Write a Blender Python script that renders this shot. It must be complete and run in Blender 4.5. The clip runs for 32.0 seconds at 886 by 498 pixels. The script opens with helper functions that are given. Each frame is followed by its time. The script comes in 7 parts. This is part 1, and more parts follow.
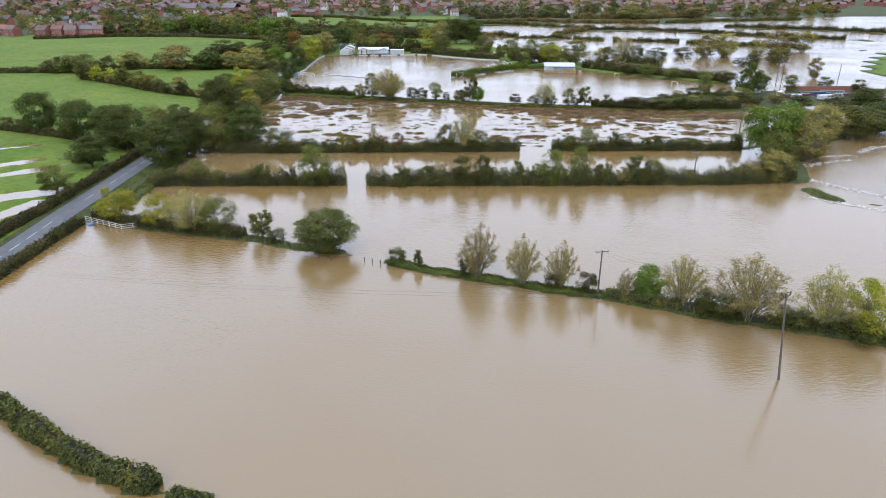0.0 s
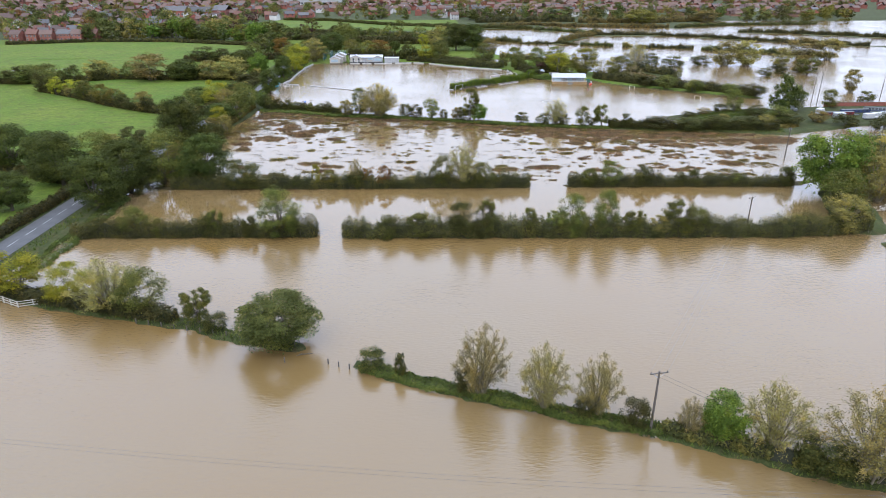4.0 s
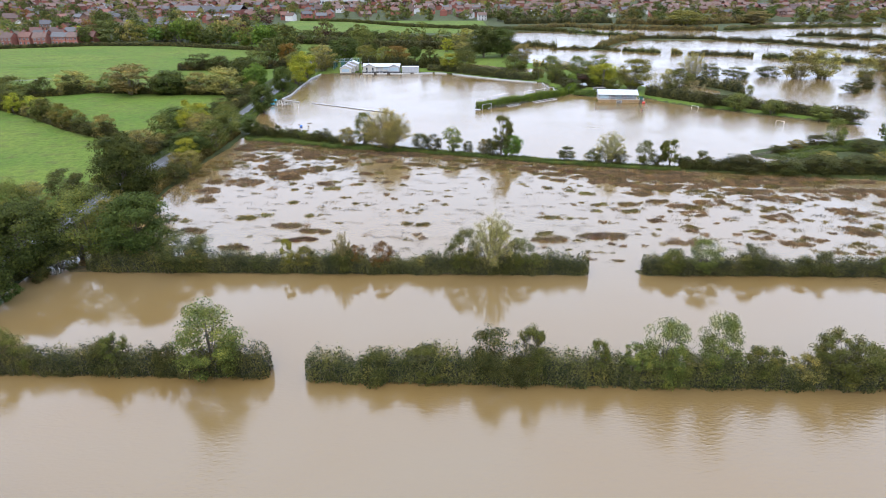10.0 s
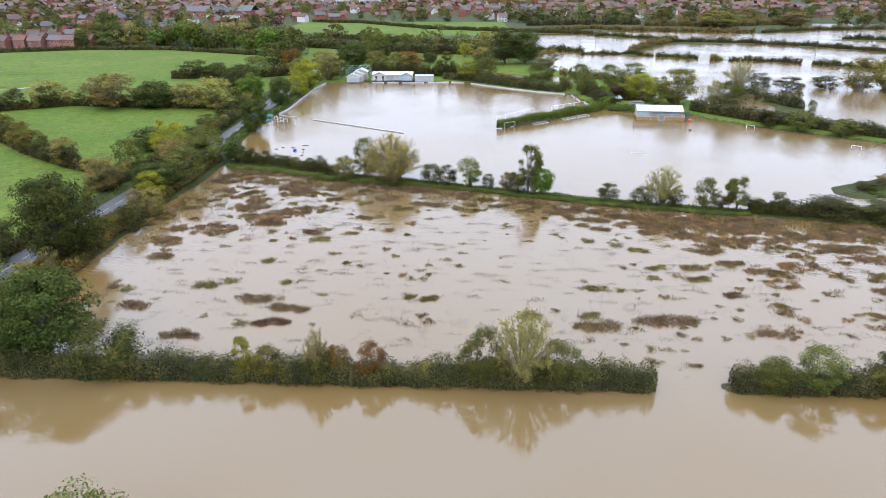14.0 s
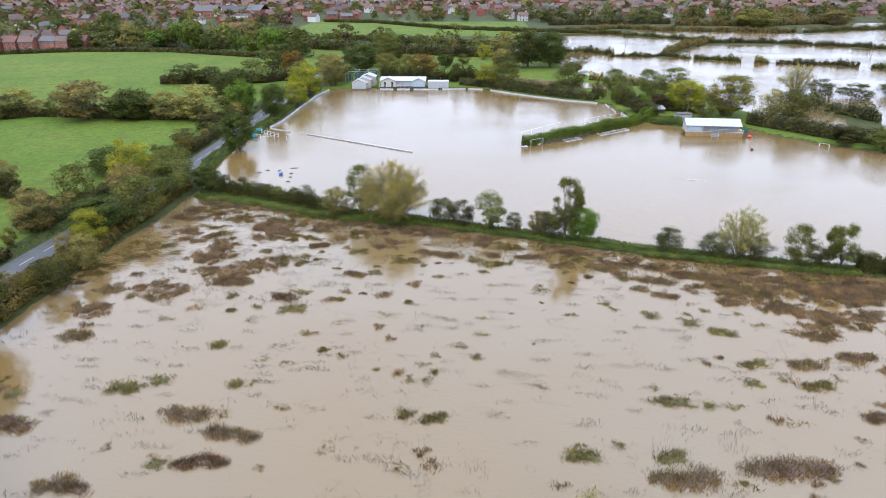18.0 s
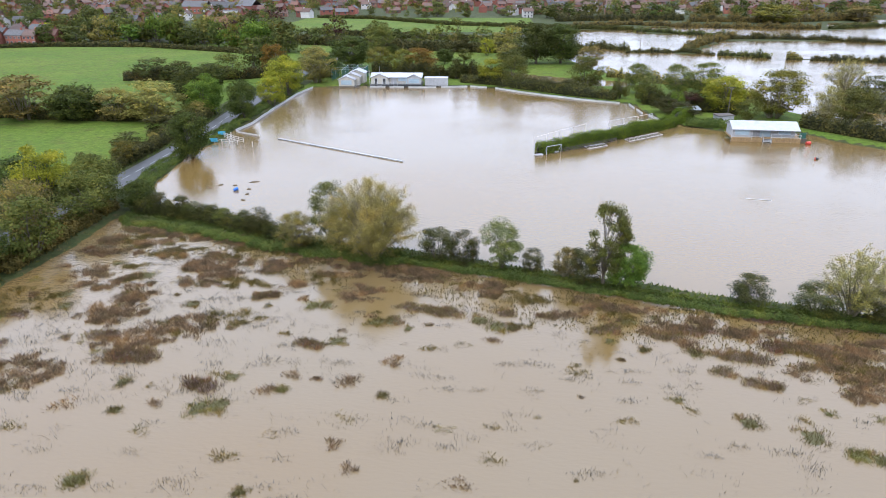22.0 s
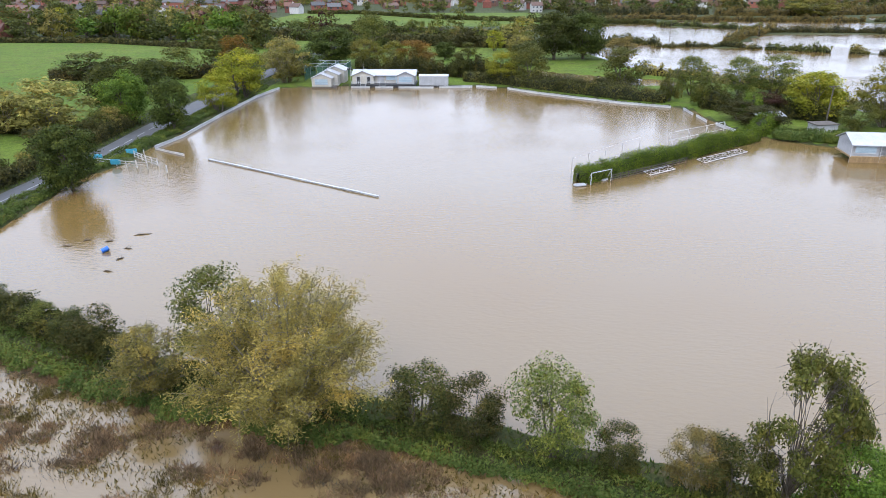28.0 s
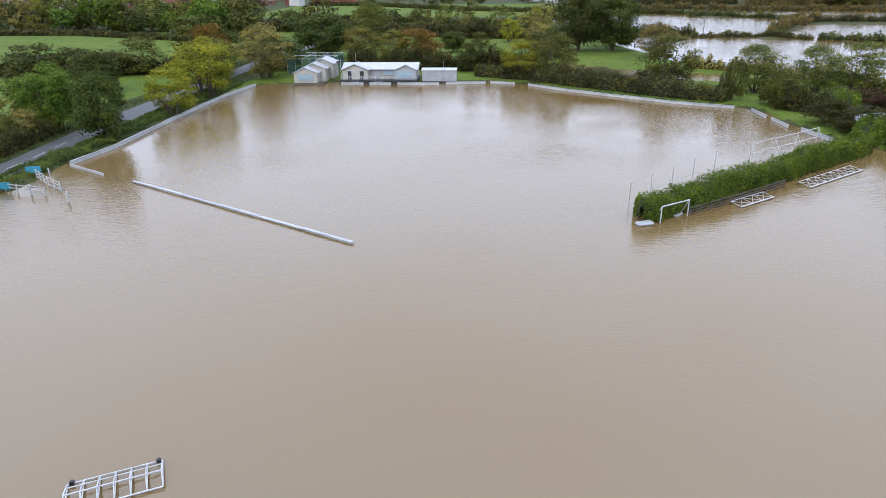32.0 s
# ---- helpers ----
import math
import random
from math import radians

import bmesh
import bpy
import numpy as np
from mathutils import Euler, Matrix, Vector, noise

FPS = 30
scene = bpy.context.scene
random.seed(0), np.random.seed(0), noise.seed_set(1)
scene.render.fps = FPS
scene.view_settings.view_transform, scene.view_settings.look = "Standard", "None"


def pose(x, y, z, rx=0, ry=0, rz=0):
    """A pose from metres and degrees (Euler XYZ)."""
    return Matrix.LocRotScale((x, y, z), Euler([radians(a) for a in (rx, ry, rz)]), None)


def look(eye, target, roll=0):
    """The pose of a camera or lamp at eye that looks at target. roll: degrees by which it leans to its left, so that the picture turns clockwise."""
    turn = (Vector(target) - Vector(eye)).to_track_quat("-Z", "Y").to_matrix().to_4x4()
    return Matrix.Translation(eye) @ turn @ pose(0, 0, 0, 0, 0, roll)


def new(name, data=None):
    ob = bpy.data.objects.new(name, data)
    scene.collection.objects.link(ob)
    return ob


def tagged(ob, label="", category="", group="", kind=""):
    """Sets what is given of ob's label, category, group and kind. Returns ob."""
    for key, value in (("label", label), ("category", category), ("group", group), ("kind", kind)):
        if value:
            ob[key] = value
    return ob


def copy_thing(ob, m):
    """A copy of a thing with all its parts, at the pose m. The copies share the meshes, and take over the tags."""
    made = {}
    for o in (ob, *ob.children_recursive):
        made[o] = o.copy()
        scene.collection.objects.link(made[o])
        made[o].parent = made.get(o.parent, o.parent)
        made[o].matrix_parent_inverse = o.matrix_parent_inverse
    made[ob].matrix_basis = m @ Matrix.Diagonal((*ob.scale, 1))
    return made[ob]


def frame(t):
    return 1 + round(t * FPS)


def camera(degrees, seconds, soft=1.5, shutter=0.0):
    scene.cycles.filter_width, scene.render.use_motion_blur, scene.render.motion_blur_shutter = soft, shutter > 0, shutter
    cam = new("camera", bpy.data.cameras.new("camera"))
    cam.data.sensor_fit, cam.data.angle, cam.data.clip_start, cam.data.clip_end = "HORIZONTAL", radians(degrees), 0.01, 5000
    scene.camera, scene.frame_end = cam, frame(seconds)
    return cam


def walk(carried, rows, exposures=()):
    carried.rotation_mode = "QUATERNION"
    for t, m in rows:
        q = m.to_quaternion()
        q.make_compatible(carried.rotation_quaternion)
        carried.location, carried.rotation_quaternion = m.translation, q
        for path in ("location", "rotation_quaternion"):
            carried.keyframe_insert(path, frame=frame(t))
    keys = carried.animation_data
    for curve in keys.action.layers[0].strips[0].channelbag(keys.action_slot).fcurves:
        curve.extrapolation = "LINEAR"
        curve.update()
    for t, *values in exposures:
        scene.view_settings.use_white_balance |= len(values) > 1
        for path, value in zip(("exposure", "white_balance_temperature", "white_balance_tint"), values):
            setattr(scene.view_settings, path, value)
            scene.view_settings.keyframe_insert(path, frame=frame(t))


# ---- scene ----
cam = camera(68.9, 32.0, soft=0.6)
PATH = [
    (0, (-2.969, -0.76, 48.836), (-2.903, 1.076, 48.047), 0.0),
    (1, (-2.246, 7.58, 48.857), (-2.181, 9.418, 48.07), 0.0),
    (2, (-1.657, 15.972, 48.831), (-1.591, 17.811, 48.046), 0.0),
    (3, (-1.255, 24.185, 48.915), (-1.188, 26.024, 48.131), 0.1),
    (3.5, (-0.917, 28.41, 48.915), (-0.851, 30.249, 48.13), 0.1),
    (5.5, (0.257, 44.796, 49.046), (0.325, 46.634, 48.259), 0.0),
    (6, (0.574, 49.161, 49.054), (0.642, 50.998, 48.266), 0.0),
    (7, (0.993, 57.353, 49.032), (1.058, 59.19, 48.244), 0.0),
    (8, (1.458, 65.674, 49.138), (1.507, 67.511, 48.348), -0.1),
    (9, (1.289, 74.551, 48.863), (1.315, 76.388, 48.073), 0.1),
    (10, (1.497, 83.14, 48.834), (1.49, 84.977, 48.043), 0.0),
    (11, (1.765, 91.629, 48.929), (1.727, 93.465, 48.137), -0.1),
    (12, (1.942, 100.062, 48.927), (1.887, 101.898, 48.134), -0.1),
    (13, (1.913, 108.534, 48.922), (1.855, 110.369, 48.129), -0.1),
    (14, (1.926, 116.884, 48.813), (1.867, 118.719, 48.019), -0.1),
    (14.5, (1.756, 120.959, 49.038), (1.698, 122.793, 48.243), -0.1),
    (16.5, (1.357, 138.02, 47.749), (1.281, 139.854, 46.955), -0.1),
    (17, (1.453, 142.203, 47.314), (1.361, 144.036, 46.519), -0.2),
    (18, (1.34, 150.47, 46.294), (1.231, 152.302, 45.5), -0.3),
    (19, (1.352, 158.682, 44.713), (1.239, 160.514, 43.919), -0.4),
    (20, (1.144, 166.624, 43.007), (1.03, 168.457, 42.214), -0.4),
    (21, (0.745, 174.271, 41.437), (0.632, 176.104, 40.645), -0.2),
    (22, (0.434, 182.71, 39.644), (0.322, 184.544, 38.853), -0.2),
    (23, (0.149, 191.112, 37.994), (0.037, 192.947, 37.207), -0.2),
    (24, (-0.153, 199.24, 36.409), (-0.268, 201.076, 35.624), -0.3),
    (25, (-0.563, 207.425, 34.712), (-0.678, 209.26, 33.926), -0.3),
    (25.5, (-0.878, 210.976, 34.152), (-0.99, 212.811, 33.365), -0.2),
    (27.5, (-1.285, 227.235, 31.705), (-1.404, 229.071, 30.921), -0.5),
    (28, (-1.41, 231.348, 31.294), (-1.531, 233.183, 30.508), -0.4),
    (29, (-1.918, 239.428, 30.107), (-2.037, 241.262, 29.319), -0.2),
    (30, (-2.002, 247.4, 28.636), (-2.127, 249.235, 27.85), -0.4),
    (31, (-2.511, 254.827, 27.86), (-2.638, 256.658, 27.065), -0.5),
    (32, (-2.902, 262.892, 26.202), (-3.052, 264.721, 25.406), -0.7),
]
walk(cam, [(t, look(eye, target, roll)) for t, eye, target, roll in PATH], exposures=[(0, 1.62), (8, 1.76), (14, 1.8), (25, 1.71), (28, 1.7), (32, 1.43)])


# ---- world and light: overcast daylight ----
SUN_EL, SUN_AZ = radians(48), radians(200)
world = bpy.data.worlds.new("overcast_sky")
scene.world = world
world.use_nodes = True
wn, wl = world.node_tree.nodes, world.node_tree.links
sky = wn.new("ShaderNodeTexSky")
sky.sky_type, sky.sun_disc = "NISHITA", False
sky.sun_elevation, sky.sun_rotation = SUN_EL, SUN_AZ
sky.air_density, sky.dust_density, sky.ozone_density = 1.0, 2.5, 1.0
hsv = wn.new("ShaderNodeHueSaturation")
hsv.inputs["Saturation"].default_value = 0.16
wl.new(sky.outputs[0], hsv.inputs["Color"])
cloud = wn.new("ShaderNodeMix")
cloud.data_type = "RGBA"
cloud.inputs["Factor"].default_value = 0.88
wl.new(hsv.outputs[0], cloud.inputs[6])
# a clouded sky is about three times as bright overhead as at the horizon
wtc, wsep, wmap = wn.new("ShaderNodeTexCoord"), wn.new("ShaderNodeSeparateXYZ"), wn.new("ShaderNodeMapRange")
wl.new(wtc.outputs["Generated"], wsep.inputs[0])
wl.new(wsep.outputs["Z"], wmap.inputs["Value"])
wmap.inputs["From Min"].default_value, wmap.inputs["From Max"].default_value = 0.05, 0.75
wmap.inputs["To Min"].default_value, wmap.inputs["To Max"].default_value = 0.34, 0.98
wsc = wn.new("ShaderNodeVectorMath")
wsc.operation = "SCALE"
wsc.inputs[0].default_value = (6.98, 8.17, 11.0)
wl.new(wmap.outputs[0], wsc.inputs["Scale"])
wl.new(wsc.outputs[0], cloud.inputs[7])
wl.new(cloud.outputs[2], wn["Background"].inputs["Color"])
wn["Background"].inputs["Strength"].default_value = 0.15
sun = new("sun", bpy.data.lights.new("sun", "SUN"))
sun.data.energy, sun.data.angle, sun.data.color = 0.6, radians(40), (1.0, 0.98, 0.95)
sun.matrix_world = look((60 * math.sin(SUN_AZ), 60 * math.cos(SUN_AZ), 60 * math.tan(SUN_EL)), (0, 0, 0))


# ---- materials ----
def nodes_of(name):
    m = bpy.data.materials.new(name)
    m.use_nodes = True
    return m, m.node_tree.nodes, m.node_tree.links, m.node_tree.nodes["Principled BSDF"]


def noise_node(n, l, scale, detail=4.0, coord="Object", rough=0.6):
    tc, tx = n.new("ShaderNodeTexCoord"), n.new("ShaderNodeTexNoise")
    tx.inputs["Scale"].default_value, tx.inputs["Detail"].default_value = scale, detail
    tx.inputs["Roughness"].default_value = rough
    l.new(tc.outputs[coord], tx.inputs["Vector"])
    return tx


def ramp_node(n, l, source, stops):
    r = n.new("ShaderNodeValToRGB")
    while len(r.color_ramp.elements) < len(stops):
        r.color_ramp.elements.new(0.5)
    for e, (p, c) in zip(r.color_ramp.elements, stops):
        e.position, e.color = p, (*c, 1)
    l.new(source, r.inputs["Fac"])
    return r


def mix_node(n, l, a, b, fac, mode="MIX"):
    m = n.new("ShaderNodeMix")
    m.data_type, m.blend_type = "RGBA", mode
    for key, v in (("A", a), ("B", b)):
        sock = [q for q in m.inputs if q.name == key and q.type == "RGBA"][0]
        if isinstance(v, tuple):
            sock.default_value = (*v, 1)
        else:
            l.new(v, sock)
    if isinstance(fac, float):
        m.inputs["Factor"].default_value = fac
    else:
        l.new(fac, m.inputs["Factor"])
    return [q for q in m.outputs if q.type == "RGBA"][0]


def surface(name, c1, c2, scale=1.0, rough=0.8, metal=0.0, bump=0.3, fine=12.0, vary=0.12, spec=0.3):
    """A surface of two tones at a large and a fine scale, with relief and a small shift from piece to piece."""
    c1, c2 = [tuple(0.58 * v for v in c) for c in (c1, c2)]
    m, n, l, b = nodes_of(name)
    big, small = noise_node(n, l, scale), noise_node(n, l, scale * fine, 3.0)
    r = ramp_node(n, l, big.outputs["Fac"], [(0.35, c1), (0.65, c2)])
    tone = ramp_node(n, l, small.outputs["Fac"], [(0.3, (0.8, 0.8, 0.8)), (0.7, (1.1, 1.1, 1.1))])
    col = mix_node(n, l, r.outputs["Color"], tone.outputs["Color"], 1.0, "MULTIPLY")
    info, mr = n.new("ShaderNodeObjectInfo"), n.new("ShaderNodeMapRange")
    mr.inputs["To Min"].default_value, mr.inputs["To Max"].default_value = 1 - vary, 1 + vary
    l.new(info.outputs["Random"], mr.inputs["Value"])
    hs = n.new("ShaderNodeHueSaturation")
    l.new(mr.outputs[0], hs.inputs["Value"])
    l.new(col, hs.inputs["Color"])
    l.new(hs.outputs[0], b.inputs["Base Color"])
    b.inputs["Roughness"].default_value, b.inputs["Metallic"].default_value = rough, metal
    b.inputs["Specular IOR Level"].default_value = spec
    if bump:
        bp = n.new("ShaderNodeBump")
        bp.inputs["Strength"].default_value, bp.inputs["Distance"].default_value = bump, 0.05
        l.new(small.outputs["Fac"], bp.inputs["Height"])
        l.new(bp.outputs[0], b.inputs["Normal"])
    return m


def foliage(name, c1, c2, thin=0.35):
    """Leaves: two tones from leaf to leaf, patches over a crown and a shift from plant to plant."""
    c1, c2 = [(0.47 * c[0], 0.46 * c[1], 0.4 * c[2]) for c in (c1, c2)]
    m, n, l, b = nodes_of(name)
    geo = n.new("ShaderNodeNewGeometry")
    r = ramp_node(n, l, geo.outputs["Random Per Island"], [(0.1, c1), (0.9, c2)])
    patch = noise_node(n, l, 0.38, 3.0)
    pr = ramp_node(n, l, patch.outputs["Fac"], [(0.3, (0.5, 0.56, 0.5)), (0.5, (0.98, 0.98, 0.9)), (0.7, (1.6, 1.36, 1.0))])
    col = mix_node(n, l, r.outputs["Color"], pr.outputs["Color"], 1.0, "MULTIPLY")
    info, mr, mh = n.new("ShaderNodeObjectInfo"), n.new("ShaderNodeMapRange"), n.new("ShaderNodeMapRange")
    mr.inputs["To Min"].default_value, mr.inputs["To Max"].default_value = 0.8, 1.22
    mh.inputs["To Min"].default_value, mh.inputs["To Max"].default_value = 0.482, 0.515
    l.new(info.outputs["Random"], mr.inputs["Value"])
    l.new(info.outputs["Random"], mh.inputs["Value"])
    hs = n.new("ShaderNodeHueSaturation")
    l.new(mr.outputs[0], hs.inputs["Value"])
    l.new(mh.outputs[0], hs.inputs["Hue"])
    l.new(col, hs.inputs["Color"])
    l.new(hs.outputs[0], b.inputs["Base Color"])
    b.inputs["Roughness"].default_value, b.inputs["Specular IOR Level"].default_value = 0.7, 0.08
    tr, mx = n.new("ShaderNodeBsdfTranslucent"), n.new("ShaderNodeMixShader")
    l.new(hs.outputs[0], tr.inputs["Color"])
    mx.inputs["Fac"].default_value = thin
    l.new(b.outputs[0], mx.inputs[1])
    l.new(tr.outputs[0], mx.inputs[2])
    l.new(mx.outputs[0], n["Material Output"].inputs["Surface"])
    return m


def water_material():
    """Silty flood water: rippled by the wind on the open fields, calm between the hedges and in the marsh."""
    m, n, l, b = nodes_of("silty_water")
    big = noise_node(n, l, 0.014, 3.0)
    r = ramp_node(n, l, big.outputs["Fac"], [(0.35, (0.103, 0.062, 0.019)), (0.65, (0.105, 0.072, 0.032))])
    l.new(r.outputs["Color"], b.inputs["Base Color"])
    b.inputs["IOR"].default_value = 1.52
    tc, mp, sep = n.new("ShaderNodeTexCoord"), n.new("ShaderNodeMapping"), n.new("ShaderNodeSeparateXYZ")
    mp.inputs["Scale"].default_value = (0.5, 1.1, 1.0)
    mp.inputs["Rotation"].default_value = (0, 0, 0.3)
    l.new(tc.outputs["Object"], mp.inputs["Vector"])
    l.new(tc.outputs["Object"], sep.inputs[0])
    rip = n.new("ShaderNodeTexNoise")
    rip.inputs["Scale"].default_value, rip.inputs["Detail"].default_value = 2.2, 4.0
    l.new(mp.outputs[0], rip.inputs["Vector"])

    def math_node(kind, a, c):
        q = n.new("ShaderNodeMath")
        q.operation = kind
        for k, v in ((0, a), (1, c)):
            if isinstance(v, float):
                q.inputs[k].default_value = v
            else:
                l.new(v, q.inputs[k])
        return q.outputs[0]

    # how much wind reaches the water: hedges stand at 154 and 187 m, the marsh bank at 260 m
    north = math_node("DIVIDE", sep.outputs["Y"], 500.0)
    wind = ramp_node(n, l, north, [(y / 500, (v, v, v)) for y, v in ((20, 1.0), (146, 0.85), (156, 0.12), (184, 0.12), (192, 0.2), (245, 0.25), (275, 0.6), (420, 0.75))])
    river = n.new("ShaderNodeMapRange")
    river.inputs["From Min"].default_value, river.inputs["From Max"].default_value = 84.0, 96.0
    l.new(sep.outputs["X"], river.inputs["Value"])
    wind = math_node("MAXIMUM", wind.outputs["Color"], river.outputs[0])
    calm = noise_node(n, l, 0.03, 2.0)
    cr = ramp_node(n, l, calm.outputs["Fac"], [(0.4, (0.35, 0.35, 0.35)), (0.62, (1, 1, 1))])
    gust = math_node("MULTIPLY", wind, cr.outputs["Color"])
    bp = n.new("ShaderNodeBump")
    bp.inputs["Distance"].default_value = 0.05
    l.new(math_node("MULTIPLY", gust, 1.9), bp.inputs["Strength"])
    l.new(rip.outputs["Fac"], bp.inputs["Height"])
    l.new(bp.outputs[0], b.inputs["Normal"])
    l.new(math_node("ADD", math_node("MULTIPLY", gust, 0.1), 0.03), b.inputs["Roughness"])
    return m


def ground_material(name, c1, c2, c3, scale):
    c1, c2, c3 = [tuple(0.44 * v for v in c) for c in (c1, c2, c3)]
    m, n, l, b = nodes_of(name)
    big, mid, small = noise_node(n, l, scale), noise_node(n, l, scale * 7, 5.0), noise_node(n, l, 5.0, 3.0)
    r = ramp_node(n, l, big.outputs["Fac"], [(0.32, c1), (0.68, c2)])
    r2 = ramp_node(n, l, mid.outputs["Fac"], [(0.5, (0, 0, 0)), (0.72, (1, 1, 1))])
    col = mix_node(n, l, r.outputs["Color"], c3, r2.outputs["Color"])
    t = ramp_node(n, l, small.outputs["Fac"], [(0.3, (0.6, 0.6, 0.58)), (0.7, (1.3, 1.28, 1.25))])
    col = mix_node(n, l, col, t.outputs["Color"], 1.0, "MULTIPLY")
    rough = noise_node(n, l, 0.75, 5.0, rough=0.75)
    t = ramp_node(n, l, rough.outputs["Fac"], [(0.34, (0.62, 0.66, 0.6)), (0.5, (1.0, 1.0, 1.0)), (0.66, (1.3, 1.2, 1.25))])
    col = mix_node(n, l, col, t.outputs["Color"], 1.0, "MULTIPLY")
    l.new(col, b.inputs["Base Color"])
    b.inputs["Roughness"].default_value, b.inputs["Specular IOR Level"].default_value = 0.95, 0.1
    bp = n.new("ShaderNodeBump")
    bp.inputs["Strength"].default_value, bp.inputs["Distance"].default_value = 0.6, 0.15
    l.new(small.outputs["Fac"], bp.inputs["Height"])
    l.new(bp.outputs[0], b.inputs["Normal"])
    return m


WATER = water_material()
GRASS = ground_material("pasture_grass", (0.105, 0.185, 0.02), (0.165, 0.22, 0.03), (0.12, 0.13, 0.03), 0.03)
VERGE = ground_material("rough_verge", (0.05, 0.065, 0.02), (0.075, 0.095, 0.028), (0.12, 0.095, 0.045), 0.12)
MARSH = ground_material("sodden_marsh", (0.11, 0.075, 0.038), (0.09, 0.09, 0.034), (0.14, 0.10, 0.05), 0.12)
TOWNLAND = ground_material("scrubby_land", (0.055, 0.075, 0.022), (0.085, 0.10, 0.035), (0.10, 0.09, 0.05), 0.03)
BARK = surface("bark", (0.09, 0.07, 0.05), (0.14, 0.115, 0.085), 2.0, 0.9)
PALE_BARK = surface("pale_willow_bark", (0.19, 0.16, 0.10), (0.28, 0.24, 0.15), 2.0, 0.9)
TWIG = surface("grey_twigs", (0.16, 0.13, 0.095), (0.26, 0.22, 0.16), 2.0, 0.9)
# near-black: the shade deep inside a hedge, put into the colour
CORE_SHADE = surface("hedge_core_shade", (0.018, 0.022, 0.01), (0.035, 0.035, 0.016), 3.0, 0.95)
LEAF = {
    "oak": foliage("oak_leaves", (0.048, 0.07, 0.017), (0.125, 0.155, 0.037)),
    "green": foliage("green_leaves", (0.09, 0.115, 0.026), (0.22, 0.235, 0.062)),
    "bright": foliage("fresh_green_leaves", (0.085, 0.15, 0.022), (0.2, 0.29, 0.05)),
    "round": foliage("sallow_leaves", (0.085, 0.105, 0.03), (0.17, 0.19, 0.06)),
    "lime": foliage("yellow_green_leaves", (0.24, 0.26, 0.02), (0.42, 0.42, 0.05)),
    "willow": foliage("pale_willow_leaves", (0.29, 0.26, 0.085), (0.53, 0.465, 0.175), 0.45),
    "tan": foliage("tan_leaves", (0.20, 0.175, 0.055), (0.38, 0.32, 0.11)),
    "rust": foliage("rust_leaves", (0.17, 0.075, 0.018), (0.22, 0.13, 0.03)),
    "olive": foliage("olive_leaves", (0.15, 0.145, 0.028), (0.26, 0.235, 0.05)),
    "bush": foliage("hawthorn_leaves", (0.05, 0.065, 0.018), (0.125, 0.12, 0.036)),
    "hedge": foliage("hedge_leaves", (0.06, 0.068, 0.025), (0.165, 0.152, 0.058)),
    "laurel": foliage("clipped_hedge_leaves", (0.09, 0.16, 0.018), (0.23, 0.32, 0.05)),
    "reed": foliage("brown_reed_blades", (0.16, 0.094, 0.072), (0.37, 0.228, 0.17), 0.35),
    "sedge": foliage("olive_sedge_blades", (0.14, 0.12, 0.036), (0.33, 0.28, 0.085), 0.35),
    "wet": foliage("grey_wet_stalks", (0.06, 0.058, 0.062), (0.17, 0.16, 0.16), 0.2),
    "grass": foliage("grass_blades", (0.075, 0.12, 0.026), (0.17, 0.20, 0.055), 0.3),
    "purple": foliage("copper_leaves", (0.05, 0.02, 0.02), (0.09, 0.035, 0.03)),
}
for alias, real in (("sparse", "green"), ("cone", "bush"), ("poplar", "oak"), ("weep", "green"), ("bare", "tan")):
    LEAF[alias] = LEAF[real]
ASPHALT = surface("wet_asphalt", (0.06, 0.059, 0.058), (0.09, 0.088, 0.086), 0.4, 0.65, bump=0.15, spec=0.3)
ROADPAINT = surface("road_paint", (0.36, 0.36, 0.35), (0.46, 0.46, 0.45), 2.0, 0.6)
WHITE = surface("white_paint", (0.5, 0.5, 0.49), (0.62, 0.62, 0.61), 1.2, 0.5, bump=0.1)
WHITE_ROOF = surface("white_sheet_roof", (0.36, 0.362, 0.37), (0.45, 0.452, 0.46), 0.7, 0.4, bump=0.05)
CREAM = surface("cream_cladding", (0.5, 0.46, 0.38), (0.58, 0.54, 0.46), 0.8, 0.7)
GREYCLAD = surface("grey_cladding", (0.42, 0.42, 0.42), (0.5, 0.5, 0.5), 0.8, 0.6)
TIMBER = surface("bare_timber", (0.30, 0.19, 0.085), (0.4, 0.26, 0.12), 2.5, 0.75)
OLDWOOD = surface("weathered_wood", (0.09, 0.075, 0.06), (0.15, 0.125, 0.1), 2.5, 0.85)
SHUTTER = surface("pale_blue_shutter", (0.4, 0.52, 0.58), (0.47, 0.58, 0.63), 1.0, 0.4, bump=0.05)
DARK = surface("dark_paint", (0.03, 0.03, 0.032), (0.05, 0.05, 0.05), 2.0, 0.5)
GALV = surface("galvanised_steel", (0.45, 0.46, 0.47), (0.55, 0.56, 0.57), 3.0, 0.4, 0.6)
BLUE = surface("blue_plastic", (0.02, 0.13, 0.5), (0.03, 0.17, 0.6), 3.0, 0.35, bump=0.05)
TEAL = surface("turquoise_board", (0.05, 0.33, 0.45), (0.07, 0.38, 0.5), 3.0, 0.5)
RED = surface("red_plastic", (0.5, 0.03, 0.02), (0.6, 0.05, 0.03), 3.0, 0.4)
FOAM = surface("river_foam", (0.7, 0.69, 0.66), (0.85, 0.84, 0.82), 1.5, 0.8)
NETTING = surface("green_netting", (0.03, 0.12, 0.09), (0.05, 0.16, 0.12), 2.0, 0.8)
